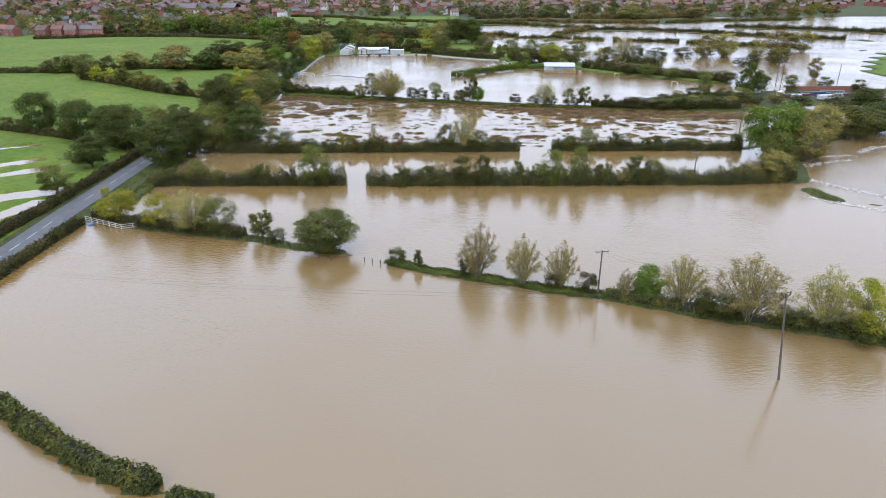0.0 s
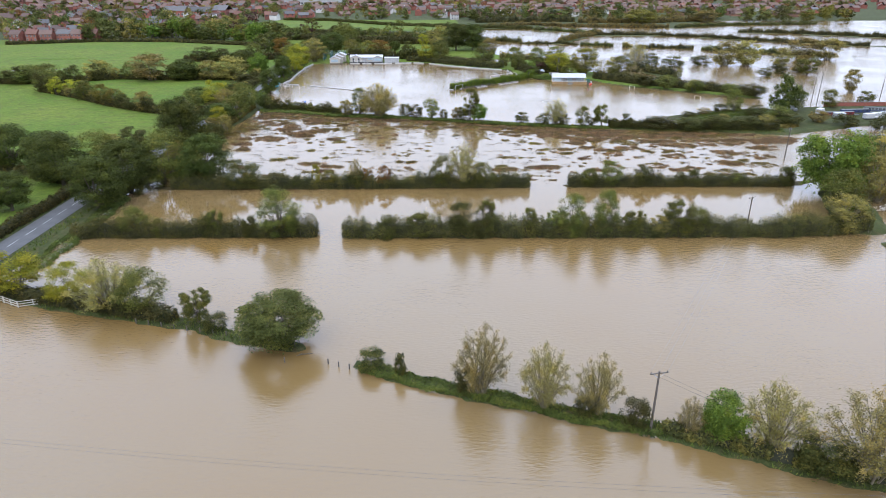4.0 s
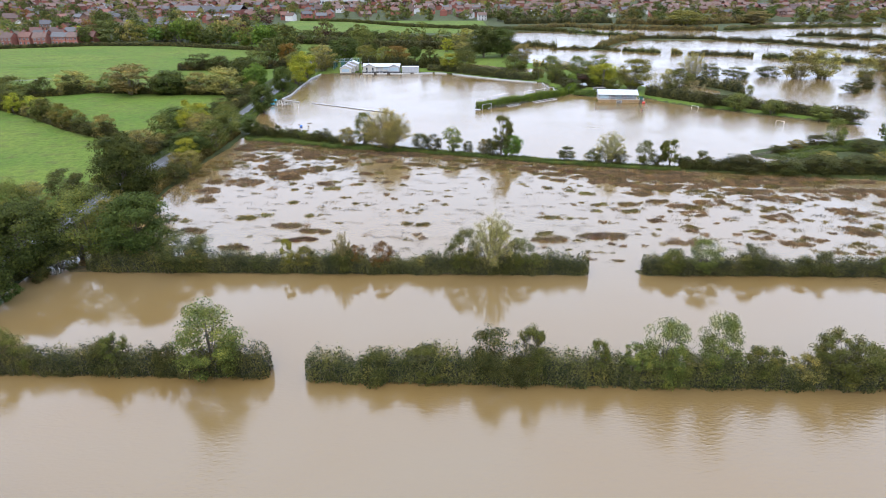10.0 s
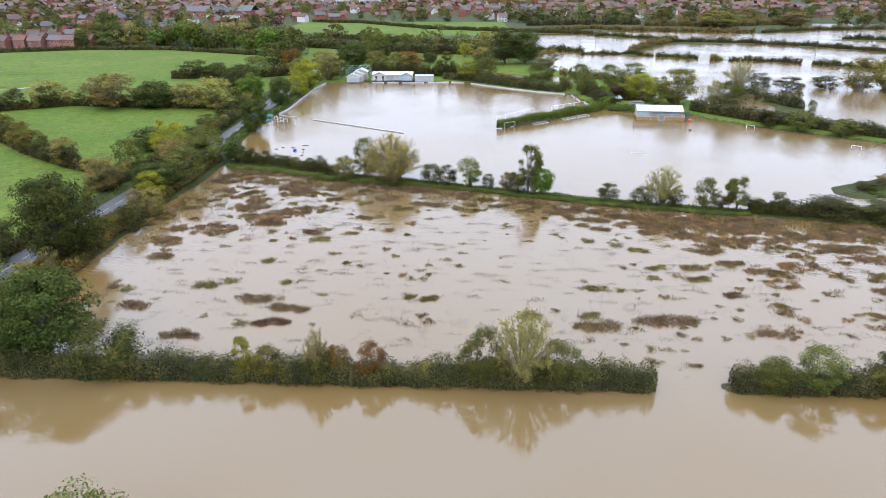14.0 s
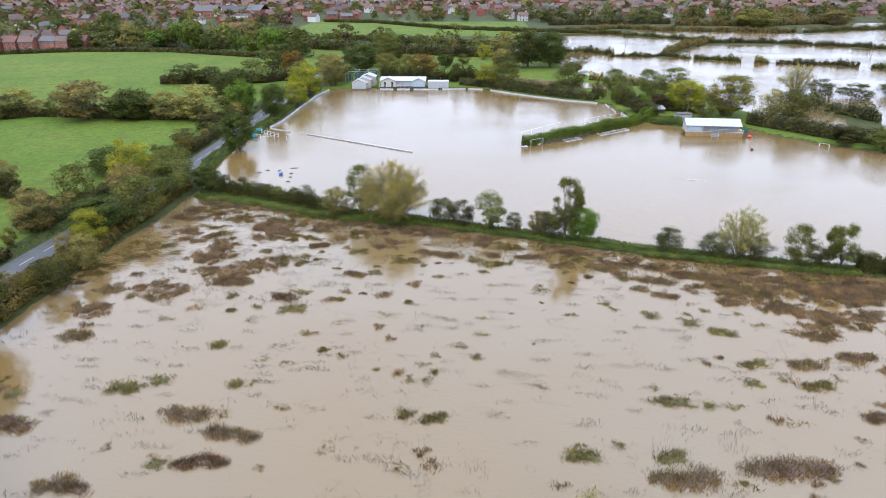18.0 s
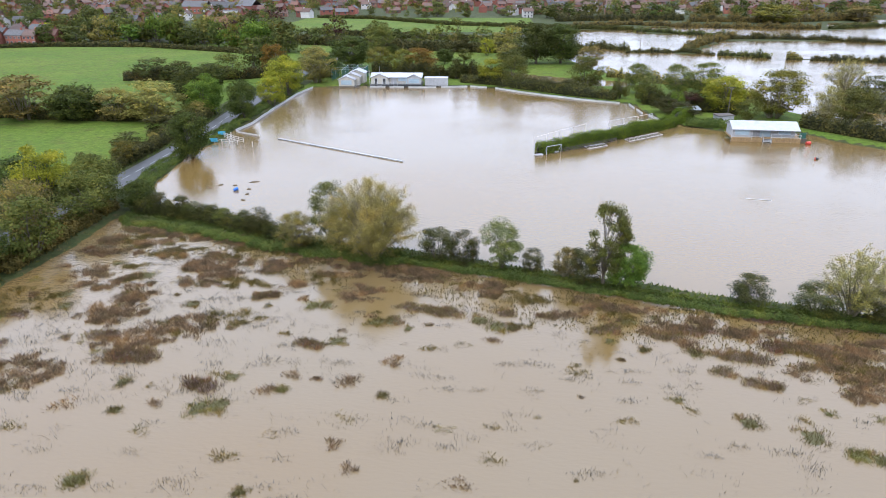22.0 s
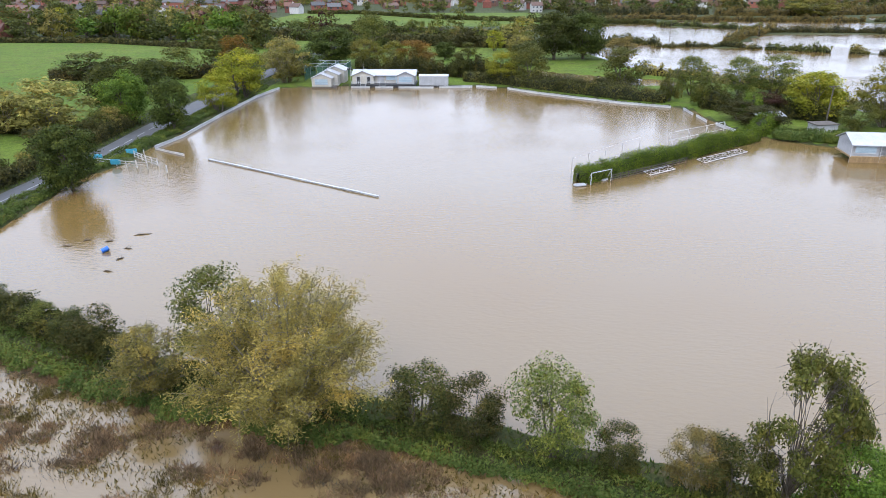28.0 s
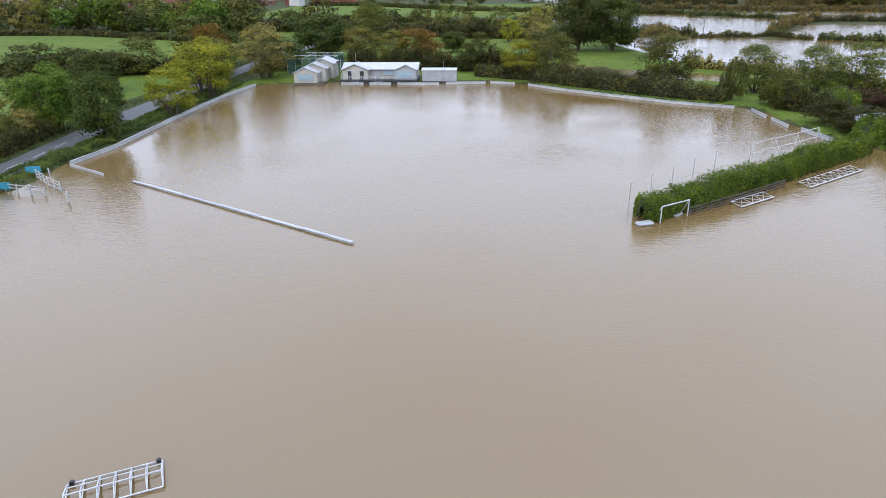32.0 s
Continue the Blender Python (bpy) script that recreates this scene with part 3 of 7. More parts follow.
def tree(kind, seed, detail):
    """One tree, 10 m high with a crown 10 m wide. detail: 2 near, 1 middle, 0 far."""
    base, clumps, csize, per, leaf, stems, dense, pale = SHAPES[kind]
    rng = np.random.RandomState(seed * 7 + len(kind))
    H, R = 10.0, 5.0
    z0 = base * H
    if detail == 4:
        clumps, per, leaf = int(clumps * 2.4), int(per * 3.3), leaf * 0.34
        csize *= 0.75
    elif detail == 3:
        clumps, per, leaf = int(clumps * 1.35), int(per * 1.5), leaf * 0.66
        csize *= 0.84
    elif detail == 2:
        clumps, per, leaf = int(clumps * 1.15), int(per * 1.15), leaf * 0.88
        csize *= 0.94
    elif detail == 1:
        per, leaf = int(per * 0.6), leaf * 1.25
    elif detail == 0:
        clumps, per, leaf = int(clumps * 0.42), int(per * 0.15), leaf * 2.7
        csize *= 1.2
    lob = rng.uniform(0, 6.28, 4)
    cen = []
    for _ in range(clumps):
        a, u = rng.uniform(0, 6.28), rng.uniform(-0.9, 1)
        rr = rng.uniform(0.35, 1.0) ** 0.5
        out = 1 + (0.3 if kind in ("round", "willow") else 0.8) * (0.14 * math.sin(2 * a + lob[0]) + 0.1 * math.sin(3 * a + lob[1]) + 0.1 * math.sin(4 * u + lob[2] + a))
        side = math.sqrt(max(0.0, 1 - u * u))
        if u < 0 and kind in ("bush", "green", "lime", "bright", "rust"):
            side = max(side, 0.86 if kind == "bush" else 0.72)
        if kind in ("cone", "poplar"):
            side *= 0.95 - 0.35 * u
        if kind in ("willow", "bare", "olive", "tan") and u < 0:
            side *= 0.75 + 0.4 * (u + 1) * 0.6
        zz = z0 + (H - z0) * (0.5 + 0.5 * u * (0.75 + 0.25 * rr))
        cen.append((R * rr * out * side * math.cos(a) * 0.86, R * rr * out * side * math.sin(a) * 0.86, min(zz, H * 0.96)))
    cen = np.array(cen)
    crown, wood = [], []
    r0 = csize * H * 0.62
    for c in cen:
        cr = r0 * rng.uniform(0.65, 1.35)
        d = rng.normal(0, 1, (per, 3))
        d /= np.linalg.norm(d, axis=1, keepdims=True)
        if kind != "weep":
            d[:, 2] = np.where(rng.uniform(0, 1, per) < 0.6, np.abs(d[:, 2]), d[:, 2])
        rad = cr * rng.uniform(0.0, 1.0, (per, 1)) ** (0.34 if dense else 0.6) * 1.08
        flat = np.array([1.15, 1.15, 0.8])
        pos = c + d * rad * flat
        if kind in ("weep",):
            pos[:, 2] -= rng.uniform(0, 1, per) * max(0.2, c[2] - 0.9) * 0.9
            pos[:, :2] = c[:2] + (pos[:, :2] - c[:2]) * 0.42
        keep = pos[:, 2] > 0.05
        pos = pos[keep]
        away = (pos - (0, 0, z0 + 0.4 * (H - z0)))
        away /= np.linalg.norm(away, axis=1, keepdims=True) + 1e-9
        nrm = 0.9 * d[keep] + 0.45 * away + (0, 0, 0.3)
        stretch = 1.6 if kind in ("willow", "weep", "tan", "bare", "olive") else 1.15
        crown.append(cards(rng, pos, nrm, leaf * 0.8, stretch, 0.6, three=True))
    sides = 5 if detail else 3
    fork = max(0.6, z0 * 1.1) if stems == 1 else 0.5
    if stems == 1:
        wood.append(tube([(0, 0, -1.5), (0.05, 0, fork * 0.6), (0, 0.1, fork + 1.5)], (0.42, 0.34, 0.24), sides + 2))
    picks = cen if (kind in ("willow", "bare", "tan", "olive", "sparse") and detail) else cen[: max(5, len(cen) // 4)]
    roots = [np.array([0.9 * math.cos(6.28 * k / stems), 0.9 * math.sin(6.28 * k / stems), 0.0]) * (0.0 if stems == 1 else 0.55) for k in range(stems)]
    for c in picks:
        b = min(roots, key=lambda q: np.hypot(*(q[:2] * 4 - c[:2]))) + (0, 0, fork if stems == 1 else -0.8)
        mid = b * 0.5 + c * 0.5 + (0, 0, 0.9) + rng.normal(0, 0.25, 3) - (c - b) * (0.12, 0.12, 0)
        t = 0.16 if dense else 0.075
        wood.append(tube([b, mid, c], (t, t * 0.5, 0.012), 4 if detail else 3))
        if not dense and detail >= 2:
            for _ in range(3 if detail == 2 else 6):
                e = c + rng.normal(0, 1, 3) * r0 * 0.8 + (0, 0, r0 * 0.4)
                wood.append(tube([mid * 0.4 + c * 0.6, (c + e) / 2 + (0, 0, 0.05), e], (0.03, 0.02, 0.008), 3))
    return gather(crown), gather(wood)


def fan_willow(seed, detail):
    """A many-stemmed willow: limbs fan out of the foot and break up into fine leafy twigs."""
    rng = np.random.RandomState(seed * 13 + 5)
    limbs, twigs, leaves, leaf = {2: (26, 14, 22, 0.2), 3: (34, 20, 22, 0.13), 4: (48, 27, 46, 0.1)}[detail]
    wood, pos, nrm = [], [], []
    for k in range(limbs):
        a = 6.2832 * (k * 0.618) + rng.uniform(-0.3, 0.3)
        th = 1.38 * ((k + 0.6) / limbs) ** 0.62
        out = np.array([math.cos(a), math.sin(a), 0.0])
        reach = rng.uniform(0.84, 1.04)
        tip = out * 5.0 * math.sin(th) * reach + np.array([0, 0, 1.0]) * (2.2 + 7.6 * math.cos(th) * reach)
        foot = out * rng.uniform(0.1, 0.7) + np.array([0, 0, -0.6])
        bend = foot * 0.55 + tip * 0.45 + np.array([0, 0, 1.1 * math.sin(th) + 0.3]) - out * 0.5 * math.sin(th) + rng.normal(0, 0.2, 3)
        u = np.linspace(0, 1, 6)[:, None]
        path = (1 - u) ** 2 * foot + 2 * u * (1 - u) * bend + u * u * tip
        wood.append(tube(path, np.linspace(0.12, 0.014, 6) * rng.uniform(0.7, 1.3), 4))
        for _ in range(twigs):
            f = rng.uniform(0.28, 0.99) if rng.uniform() < 0.55 else rng.uniform(0.6, 1.0)
            b = (1 - f) ** 2 * foot + 2 * f * (1 - f) * bend + f * f * tip
            d = (tip - bend) / np.linalg.norm(tip - bend) + rng.normal(0, 0.62, 3) + (0, 0, 0.1)
            d /= np.linalg.norm(d)
            ln = rng.uniform(0.7, 1.7)
            e = b + d * ln - (0, 0, 0.25 * ln * rng.uniform(0, 1))
            if e[2] < 0.3:
                e[2] = 0.3 + rng.uniform(0, 0.5)
            wood.append(tube([b, (b + e) / 2 + (0, 0, 0.08), e], (0.022, 0.013, 0.005), 3))
            w = rng.uniform(0.2, 1.08, (leaves, 1))
            pos.append(b + (e - b) * w + rng.normal(0, 0.17, (leaves, 3)))
            nrm.append(np.repeat((d * 0.3 + (0, 0, 0.8))[None], leaves, 0))
    pos, nrm = np.concatenate(pos), np.concatenate(nrm)
    ok = pos[:, 2] > 0.08
    return cards(rng, pos[ok], nrm[ok], leaf, 1.7, three=detail < 4), gather(wood)


def tree_master(kind, seed, detail):
    key = (kind, seed, detail)
    if key not in MADE:
        crown, wood = fan_willow(seed, detail) if kind == "willow" and detail >= 2 else tree(kind, seed, detail)
        pale = SHAPES[kind][7]
        MADE[key] = (mesh_np("crown", *crown, LEAF[kind]), mesh_np("trunk", *wood, PALE_BARK if pale else BARK, True))
    return MADE[key]


RNG = random.Random(5)


def plant(kind, x, y, height, width, detail=2, z=None, group="", variants=3, label=""):
    """Stands one tree or bush at a place, with its height and the width of its crown."""
    crown, trunk = tree_master(kind, RNG.randrange(variants), detail)
    name, words, cat = TREE_WORDS[kind]
    ob = tagged(new(name), label or words, cat, group)
    zz = max(land_z(x, y), -0.6) if z is None else z
    ob.matrix_basis = Matrix.LocRotScale((x, y, zz), Euler((0, 0, RNG.uniform(0, 6.28))), (width / 10, width / 10, (height - min(zz, 0)) / 10))
    part("trunk", trunk, None, ob)
    part("crown", crown, None, ob)
    return ob


def hedge(pts, half, height, leafkind="hedge", density=34.0, leaf=0.31, label="", seed=1, ragged=0.35, name="hedge", z=None, gaps=0.0):
    """A hedge along a line: a dark core for the shade inside, leaves over an uneven outline."""
    rng = np.random.RandomState(seed)
    seg = [(np.array(a, float), np.array(b, float)) for a, b in zip(pts, pts[1:])]
    length = sum(np.linalg.norm(b - a) for a, b in seg)
    n = int(length * (2 * height + 2 * half) * density)
    s = np.sort(rng.uniform(0, length, n))
    run, pos, drx = 0.0, np.zeros((n, 2)), np.zeros((n, 2))
    for a, b in seg:
        L = np.linalg.norm(b - a)
        k = (s >= run) & (s <= run + L)
        pos[k] = a + (b - a) * ((s[k] - run) / L)[:, None]
        drx[k] = (b - a) / L
        run += L
    side = np.stack([drx[:, 1], -drx[:, 0]], 1)
    ph = rng.uniform(0, 6.28, 6)

    def tall(q):
        return height * (1 + ragged * (0.3 * np.sin(q * 0.9 + ph[0]) + 0.22 * np.sin(q * 2.1 + ph[1]) + 0.42 * np.sin(q * 0.33 + ph[2]) + 0.2 * np.sin(q * 4.7 + ph[5]) * np.sin(q * 0.21 + ph[4])) * 0.75)

    def thick(q):
        return half * (1 + 0.2 * ragged * (np.sin(q * 0.7 + ph[3]) + 0.6 * np.sin(q * 1.9 + ph[4]) + 0.5 * np.sin(q * 5.3 + ph[1])))

    a = rng.uniform(-0.15, math.pi + 0.15, n)
    shell = rng.uniform(0.55, 1.06, n) ** 0.7
    hh, tt = tall(s), thick(s)
    ends = np.clip(np.minimum(s, length - s) / (half * 0.7), 0, 1) ** 0.5
    e = 0.55
    cx, sz = np.sign(np.cos(a)) * np.abs(np.cos(a)) ** e, np.abs(np.sin(a)) ** e
    off = cx * tt * shell * (0.35 + 0.65 * ends)
    zz = sz * hh * shell * (0.75 + 0.25 * ends) + rng.normal(0, 0.05 * height, n) + (sz > 0.8) * np.minimum(rng.exponential(0.05 * height * ragged / 0.35, n), 0.3 * height)
    zz = np.where(rng.uniform(0, 1, n) < 0.25, zz * rng.uniform(0.1, 1, n), zz)
    base = land_zs(pos[:, 0], pos[:, 1]).clip(-0.5, 3) if z is None else np.full(n, z)
    p3 = np.column_stack([pos + side * off[:, None], np.maximum(base, -0.1) + np.maximum(zz, 0.02)])
    if gaps:
        keep = (np.sin(s * 0.55 + ph[5]) + np.sin(s * 1.3 + ph[2])) < 2 - 2 * gaps
        p3, off, side, zz = p3[keep], off[keep], side[keep], zz[keep]
        hh, tt = hh[keep], tt[keep]
    nrm = np.column_stack([side * (off / np.maximum(tt, 0.1))[:, None], zz / hh + 0.2])
    ob = tagged(new(name), label or "dense dark green hawthorn hedge with ragged top", "hedge")
    part("foliage", mesh_np("foliage", *cards(rng, p3, nrm, leaf, 1.2, 0.75, three=leafkind != "laurel"), LEAF[leafkind]), None, ob)
    if leafkind in ("grass", "sedge"):
        few = p3[:: max(1, len(p3) // int(12 + length * 6))] * (1, 1, 0) + (0, 0, float(np.median(base)))
        part("stalk", mesh_np("stalk", *blades(rng, few, height * 1.5, 0.05, 0.4), LEAF["sedge"]), None, ob)
        return ob
    if leaf < 0.3 and z is None:
        # bare shoots stand out of the top and show through the sides
        pick = rng.randint(0, len(p3), int(length * 16))
        foot = np.column_stack([p3[pick, 0], p3[pick, 1], np.maximum(p3[pick, 2] - 0.75 * height, -0.1)])
        part("twig", mesh_np("twig", *blades(rng, foot, 0.95 * height, 0.035, 0.22), TWIG), None, ob)
    # an added solid hull blocks the view through and darkens the hedge's inside
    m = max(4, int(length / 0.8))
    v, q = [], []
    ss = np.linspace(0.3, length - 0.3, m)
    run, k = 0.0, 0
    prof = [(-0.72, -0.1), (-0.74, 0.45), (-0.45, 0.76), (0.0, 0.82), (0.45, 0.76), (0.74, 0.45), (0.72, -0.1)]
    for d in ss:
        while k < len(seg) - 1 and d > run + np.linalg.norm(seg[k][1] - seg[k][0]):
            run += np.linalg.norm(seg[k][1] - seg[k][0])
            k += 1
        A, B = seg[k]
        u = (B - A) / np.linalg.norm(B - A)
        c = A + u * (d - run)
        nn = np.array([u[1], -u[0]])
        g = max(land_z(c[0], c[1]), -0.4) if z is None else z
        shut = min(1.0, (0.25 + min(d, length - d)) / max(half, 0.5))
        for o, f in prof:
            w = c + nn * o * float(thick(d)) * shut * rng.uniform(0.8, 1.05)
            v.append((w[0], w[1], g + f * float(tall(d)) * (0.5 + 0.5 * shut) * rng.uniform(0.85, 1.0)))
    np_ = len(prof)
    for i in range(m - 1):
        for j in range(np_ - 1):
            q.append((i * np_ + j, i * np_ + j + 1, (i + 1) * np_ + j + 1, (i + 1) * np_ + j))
    part("stem", mesh_np("stem", np.array(v), np.array(q), CORE_SHADE, True), None, ob)
    return ob


def blades(rng, centre, height, width, lean=0.35):
    """Upright tapered blades of grass or reed."""
    n = len(centre)
    a = rng.uniform(0, 6.28, n)
    d = np.column_stack([np.cos(a), np.sin(a), np.zeros(n)])
    b = rng.uniform(0, 6.28, n)
    h = (height * rng.uniform(0.5, 1.25, n))[:, None]
    tip = np.column_stack([np.cos(b), np.sin(b), np.zeros(n)]) * lean * h * rng.uniform(0.2, 1.2, (n, 1)) + np.array([0, 0, 1]) * h
    w = d * width * 0.5
    v = np.stack([centre - w, centre + w, centre + tip], 1)
    return v.reshape(-1, 3), np.arange(3 * n).reshape(-1, 3)


# ---- trees and hedges, from the start of the flight to its end ----
ROW_A = [("willow", 6.6, 100.1, 9.5, 7.4), ("willow", 14, 97, 8.8, 6.9), ("willow", 20.1, 95.6, 8, 6.2), ("willow", 38.1, 88.6, 8.8, 8), ("willow", 46.3, 83.8, 10.2, 11.7), ("willow", 56.2, 80.4, 9.9, 8.6), ("lime", 61.6, 78.3, 8.3, 7.8), ("bright", 33.5, 91, 5.4, 5.8), ("bush", 24, 93.1, 3.6, 3.3), ("willow", 29.9, 91.5, 4.8, 3.5), ("bush", 42, 85.2, 3.6, 6.6), ("bush", 52.2, 81.5, 2.7, 5.8), ("bush", 59.2, 79.0, 2.8, 8.0)]
ROW_A2 = [("bush", 18.9, 95.6, 2.1, 3.1), ("bush", -7.6, 106.5, 2.8, 3.9), ("cone", -3.7, 104.4, 3.2, 1.6), ("round", -21.1, 112.8, 7.7, 11.3), ("sparse", -34.5, 119.4, 5.9, 5.2), ("bush", -31.4, 117.2, 2.6, 3.9), ("green", -44, 123, 7.0, 7.2), ("willow", -49.8, 124.4, 8.4, 12.0), ("lime", -57.2, 127, 6.6, 7.0), ("lime", -68, 131, 6.7, 9.0), ("bush", 4.7, 100.6, 3.2, 2.9), ("willow", 74, 72.5, 9, 8), ("willow", 88, 67, 9, 9)]
ROW_B = [("green", -29.2, 155.3, 9.4, 10.2), ("bush", 7.8, 154.2, 6.6, 7.2), ("sparse", 12.6, 154.1, 7.4, 4.8), ("green", 30, 153.4, 8.2, 6.7), ("green", 36.5, 153.4, 9.1, 6.4), ("sparse", 51.7, 153.0, 7.6, 7.7), ("green", -58.3, 156, 6.0, 5.8), ("green", 55.5, 153, 5.6, 5), ("sparse", 21, 153.6, 5.8, 4), ("sparse", -42, 155.4, 5.8, 4)]
RIVER_TREES = [("bright", 97.5, 178.4, 14.6, 15.5), ("green", 92.8, 165.3, 8.5, 10.3), ("tan", 86.7, 154.2, 7.5, 10.1), ("tan", 105.3, 172.3, 10.6, 12.5), ("tan", 116.6, 188, 12.4, 16), ("green", 133.5, 199, 9.4, 19), ("oak", 148.2, 205.8, 9, 17.8), ("oak", 166, 214, 8.6, 16), ("oak", 124, 204, 7.5, 12), ("oak", 182, 222, 9, 16)]
ROW_C = [("willow", 9.8, 186.6, 11.1, 8.4), ("green", 4.6, 186.4, 7.8, 5.4), ("willow", -16.6, 186.7, 7.4, 4.2), ("lime", -26.4, 187.2, 5.6, 3), ("rust", -9.7, 186.7, 5.2, 4.4), ("green", 46.6, 186, 6.2, 6.4), ("bush", 55.1, 186, 5.1, 5), ("oak", -54.2, 190.6, 12.5, 13.4), ("green", -64.5, 192.4, 13, 14), ("bush", -44.7, 188, 6.3, 9.7), ("green", 40.9, 186, 4, 4.3), ("green", 14.5, 186.8, 6, 5), ("rust", -14, 187, 4.6, 3.6), ("bush", -67.2, 187.2, 4.4, 7.5), ("bush", -70.2, 183.4, 4.0, 6.5)]
ROAD_TREES = [("oak", -70.4, 222.4, 15.4, 14.0), ("oak", -73, 172.2, 11.2, 13), ("oak", -71.3, 186, 12.2, 14), ("oak", -126.4, 212.8, 12.5, 12), ("oak", -109.8, 204.4, 11.3, 14.4), ("oak", -98.2, 201, 10.5, 13.1), ("oak", -91.1, 170.8, 8.4, 10.3), ("sparse", -89.7, 149.5, 6.7, 9.4), ("oak", -89.2, 189.5, 12.3, 14.9), ("green", -88, 208, 9, 11), ("bush", -86.5, 226, 6, 9), ("tan", -88, 216, 6.5, 8)]
ROW_D = [("green", -22.7, 275.5, 9.4, 7.8), ("tan", -27.6, 273.2, 6.0, 6.6), ("bush", -5.8, 270.4, 4.6, 6.0), ("bush", -1.8, 269.4, 4.4, 5.0), ("green", 3.6, 267.6, 6.9, 6.2), ("bush", 8, 266.5, 3.2, 3.5), ("sparse", 17.3, 262.8, 11.4, 7.4), ("bright", 20.4, 262.0, 6, 5.6), ("bush", 14.8, 263.6, 4.6, 5.2), ("tan", 12.5, 264.8, 4.4, 4.6), ("bush", 35.2, 258.3, 3.7, 5.6), ("willow", 46.7, 256.0, 9.1, 8.6), ("bush", 42.6, 256.3, 3.6, 6.4), ("bush", 49, 255.2, 3.5, 5.8)]
ROW_D2 = [("green", 55.6, 253.8, 6.3, 5.4), ("sparse", 61.8, 251.9, 7.3, 6.5), ("bush", 69.8, 250.4, 4.6, 4.3), ("bush", 80.5, 248.4, 3.9, 10), ("bush", 90.4, 246.4, 4, 10), ("bush", 58.6, 253, 3, 4), ("bush", 65.5, 251.2, 3, 4), ("bush", 100, 246, 4.4, 9), ("bush", 110, 247, 4, 9)]
ROAD_TREES2 = [("lime", -81.3, 293.2, 9.8, 11), ("green", -69.5, 291, 9.0, 10), ("oak", -66.6, 325.8, 9.9, 9.4), ("bright", -82.0, 372.4, 11.2, 10.6), ("oak", -68.6, 366.8, 10.3, 9.0), ("lime", -66.5, 386.8, 8.8, 9.7), ("lime", -67.8, 406.4, 12.4, 15), ("tan", -62.8, 432.2, 13.2, 15.9), ("rust", -84.7, 452.2, 12, 12.8), ("tan", -84, 262, 7.5, 10), ("tan", -71.6, 275.1, 9.5, 9.9), ("green", -66.6, 283.9, 8, 10.5), ("oak", -70.7, 261, 6.8, 10.7), ("lime", -68.8, 254.9, 6.6, 7.1)]
ROAD_TREES3 = [("green", -66.4, 268, 8.5, 9.6), ("tan", -64.7, 246.3, 6.1, 6.2), ("bush", -65.5, 238, 5, 6), ("green", -85, 278, 8, 9), ("oak", -90, 300, 6, 11), ("oak", -61, 290, 5, 6), ("oak", -92, 385, 11, 13), ("green", -74, 425, 10, 12), ("oak", -96, 410, 9, 12), ("bush", -84, 330, 4, 8), ("bush", -83, 345, 5, 9)]
FIELD_TREES = [("tan", -131.8, 361.8, 12, 24), ("oak", -115.6, 362.2, 9.4, 14.7), ("tan", -92.9, 362.1, 10.9, 19.3), ("bush", -128.8, 435.2, 8.2, 15.4), ("bush", -118, 437, 7, 10), ("tan", -160, 366, 9, 16), ("green", -175, 348, 9, 13), ("lime", -150, 322, 6, 9), ("green", -168, 336, 8, 13), ("tan", -104, 362, 9, 13), ("green", -140, 312, 6, 10), ("green", -185, 352, 8, 14), ("bush", -108, 436, 6, 12), ("green", -100, 440, 9, 14)]
PAVILION_TREES = [("oak", -57.3, 471.2, 13.2, 19.3), ("olive", -43.7, 465.5, 9.4, 14), ("rust", -26.2, 462, 9.4, 17), ("green", -49.8, 516, 13.7, 13.6), ("sparse", -34.6, 551.7, 11.1, 11), ("bush", -9.4, 443.6, 7.4, 6.5), ("lime", 3.7, 431.9, 8.8, 12), ("green", 11.6, 430.2, 10.3, 12.5), ("oak", 24.6, 489.9, 16.7, 18), ("oak", 36, 492, 16, 18), ("tan", 46.5, 474.3, 9.4, 13), ("green", 37.3, 422.1, 10.9, 14.3)]
PAVILION_TREES2 = [("tan", 11.9, 489.4, 9, 12.1), ("weep", 46.2, 403.2, 8.3, 6.4), ("weep", 54.3, 397.2, 8.5, 11.3), ("lime", 76, 389.1, 9.1, 13.4), ("bush", 55.4, 380.2, 4.2, 8), ("purple", 62.7, 384.5, 5.2, 8.3), ("olive", -34, 463, 9, 12), ("bush", 22, 420, 4, 10), ("bush", 29, 415, 4, 10), ("green", -70, 455, 10, 13), ("olive", -78, 440, 9, 12)]
SHED_BELT = [("olive", 84.4, 374.2, 13, 18), ("green", 99.9, 361.4, 10.4, 13), ("lime", 72.4, 382.1, 10.2, 14), ("willow", 126.9, 420, 11.8, 14.6), ("bush", 132.8, 412.3, 6.5, 9.6), ("green", 54.1, 412.6, 9.6, 11.5), ("green", 66.8, 412.2, 9.5, 10.7), ("green", 77.3, 416.1, 9.7, 13.2), ("tan", 99.8, 374.8, 9.1, 7.9), ("bare", 103.5, 352.1, 7.4, 11), ("bare", 91.3, 362.9, 8.6, 9.3), ("green", 75.7, 369.7, 5.7, 7.4), ("bush", 58, 373, 4.2, 10)]
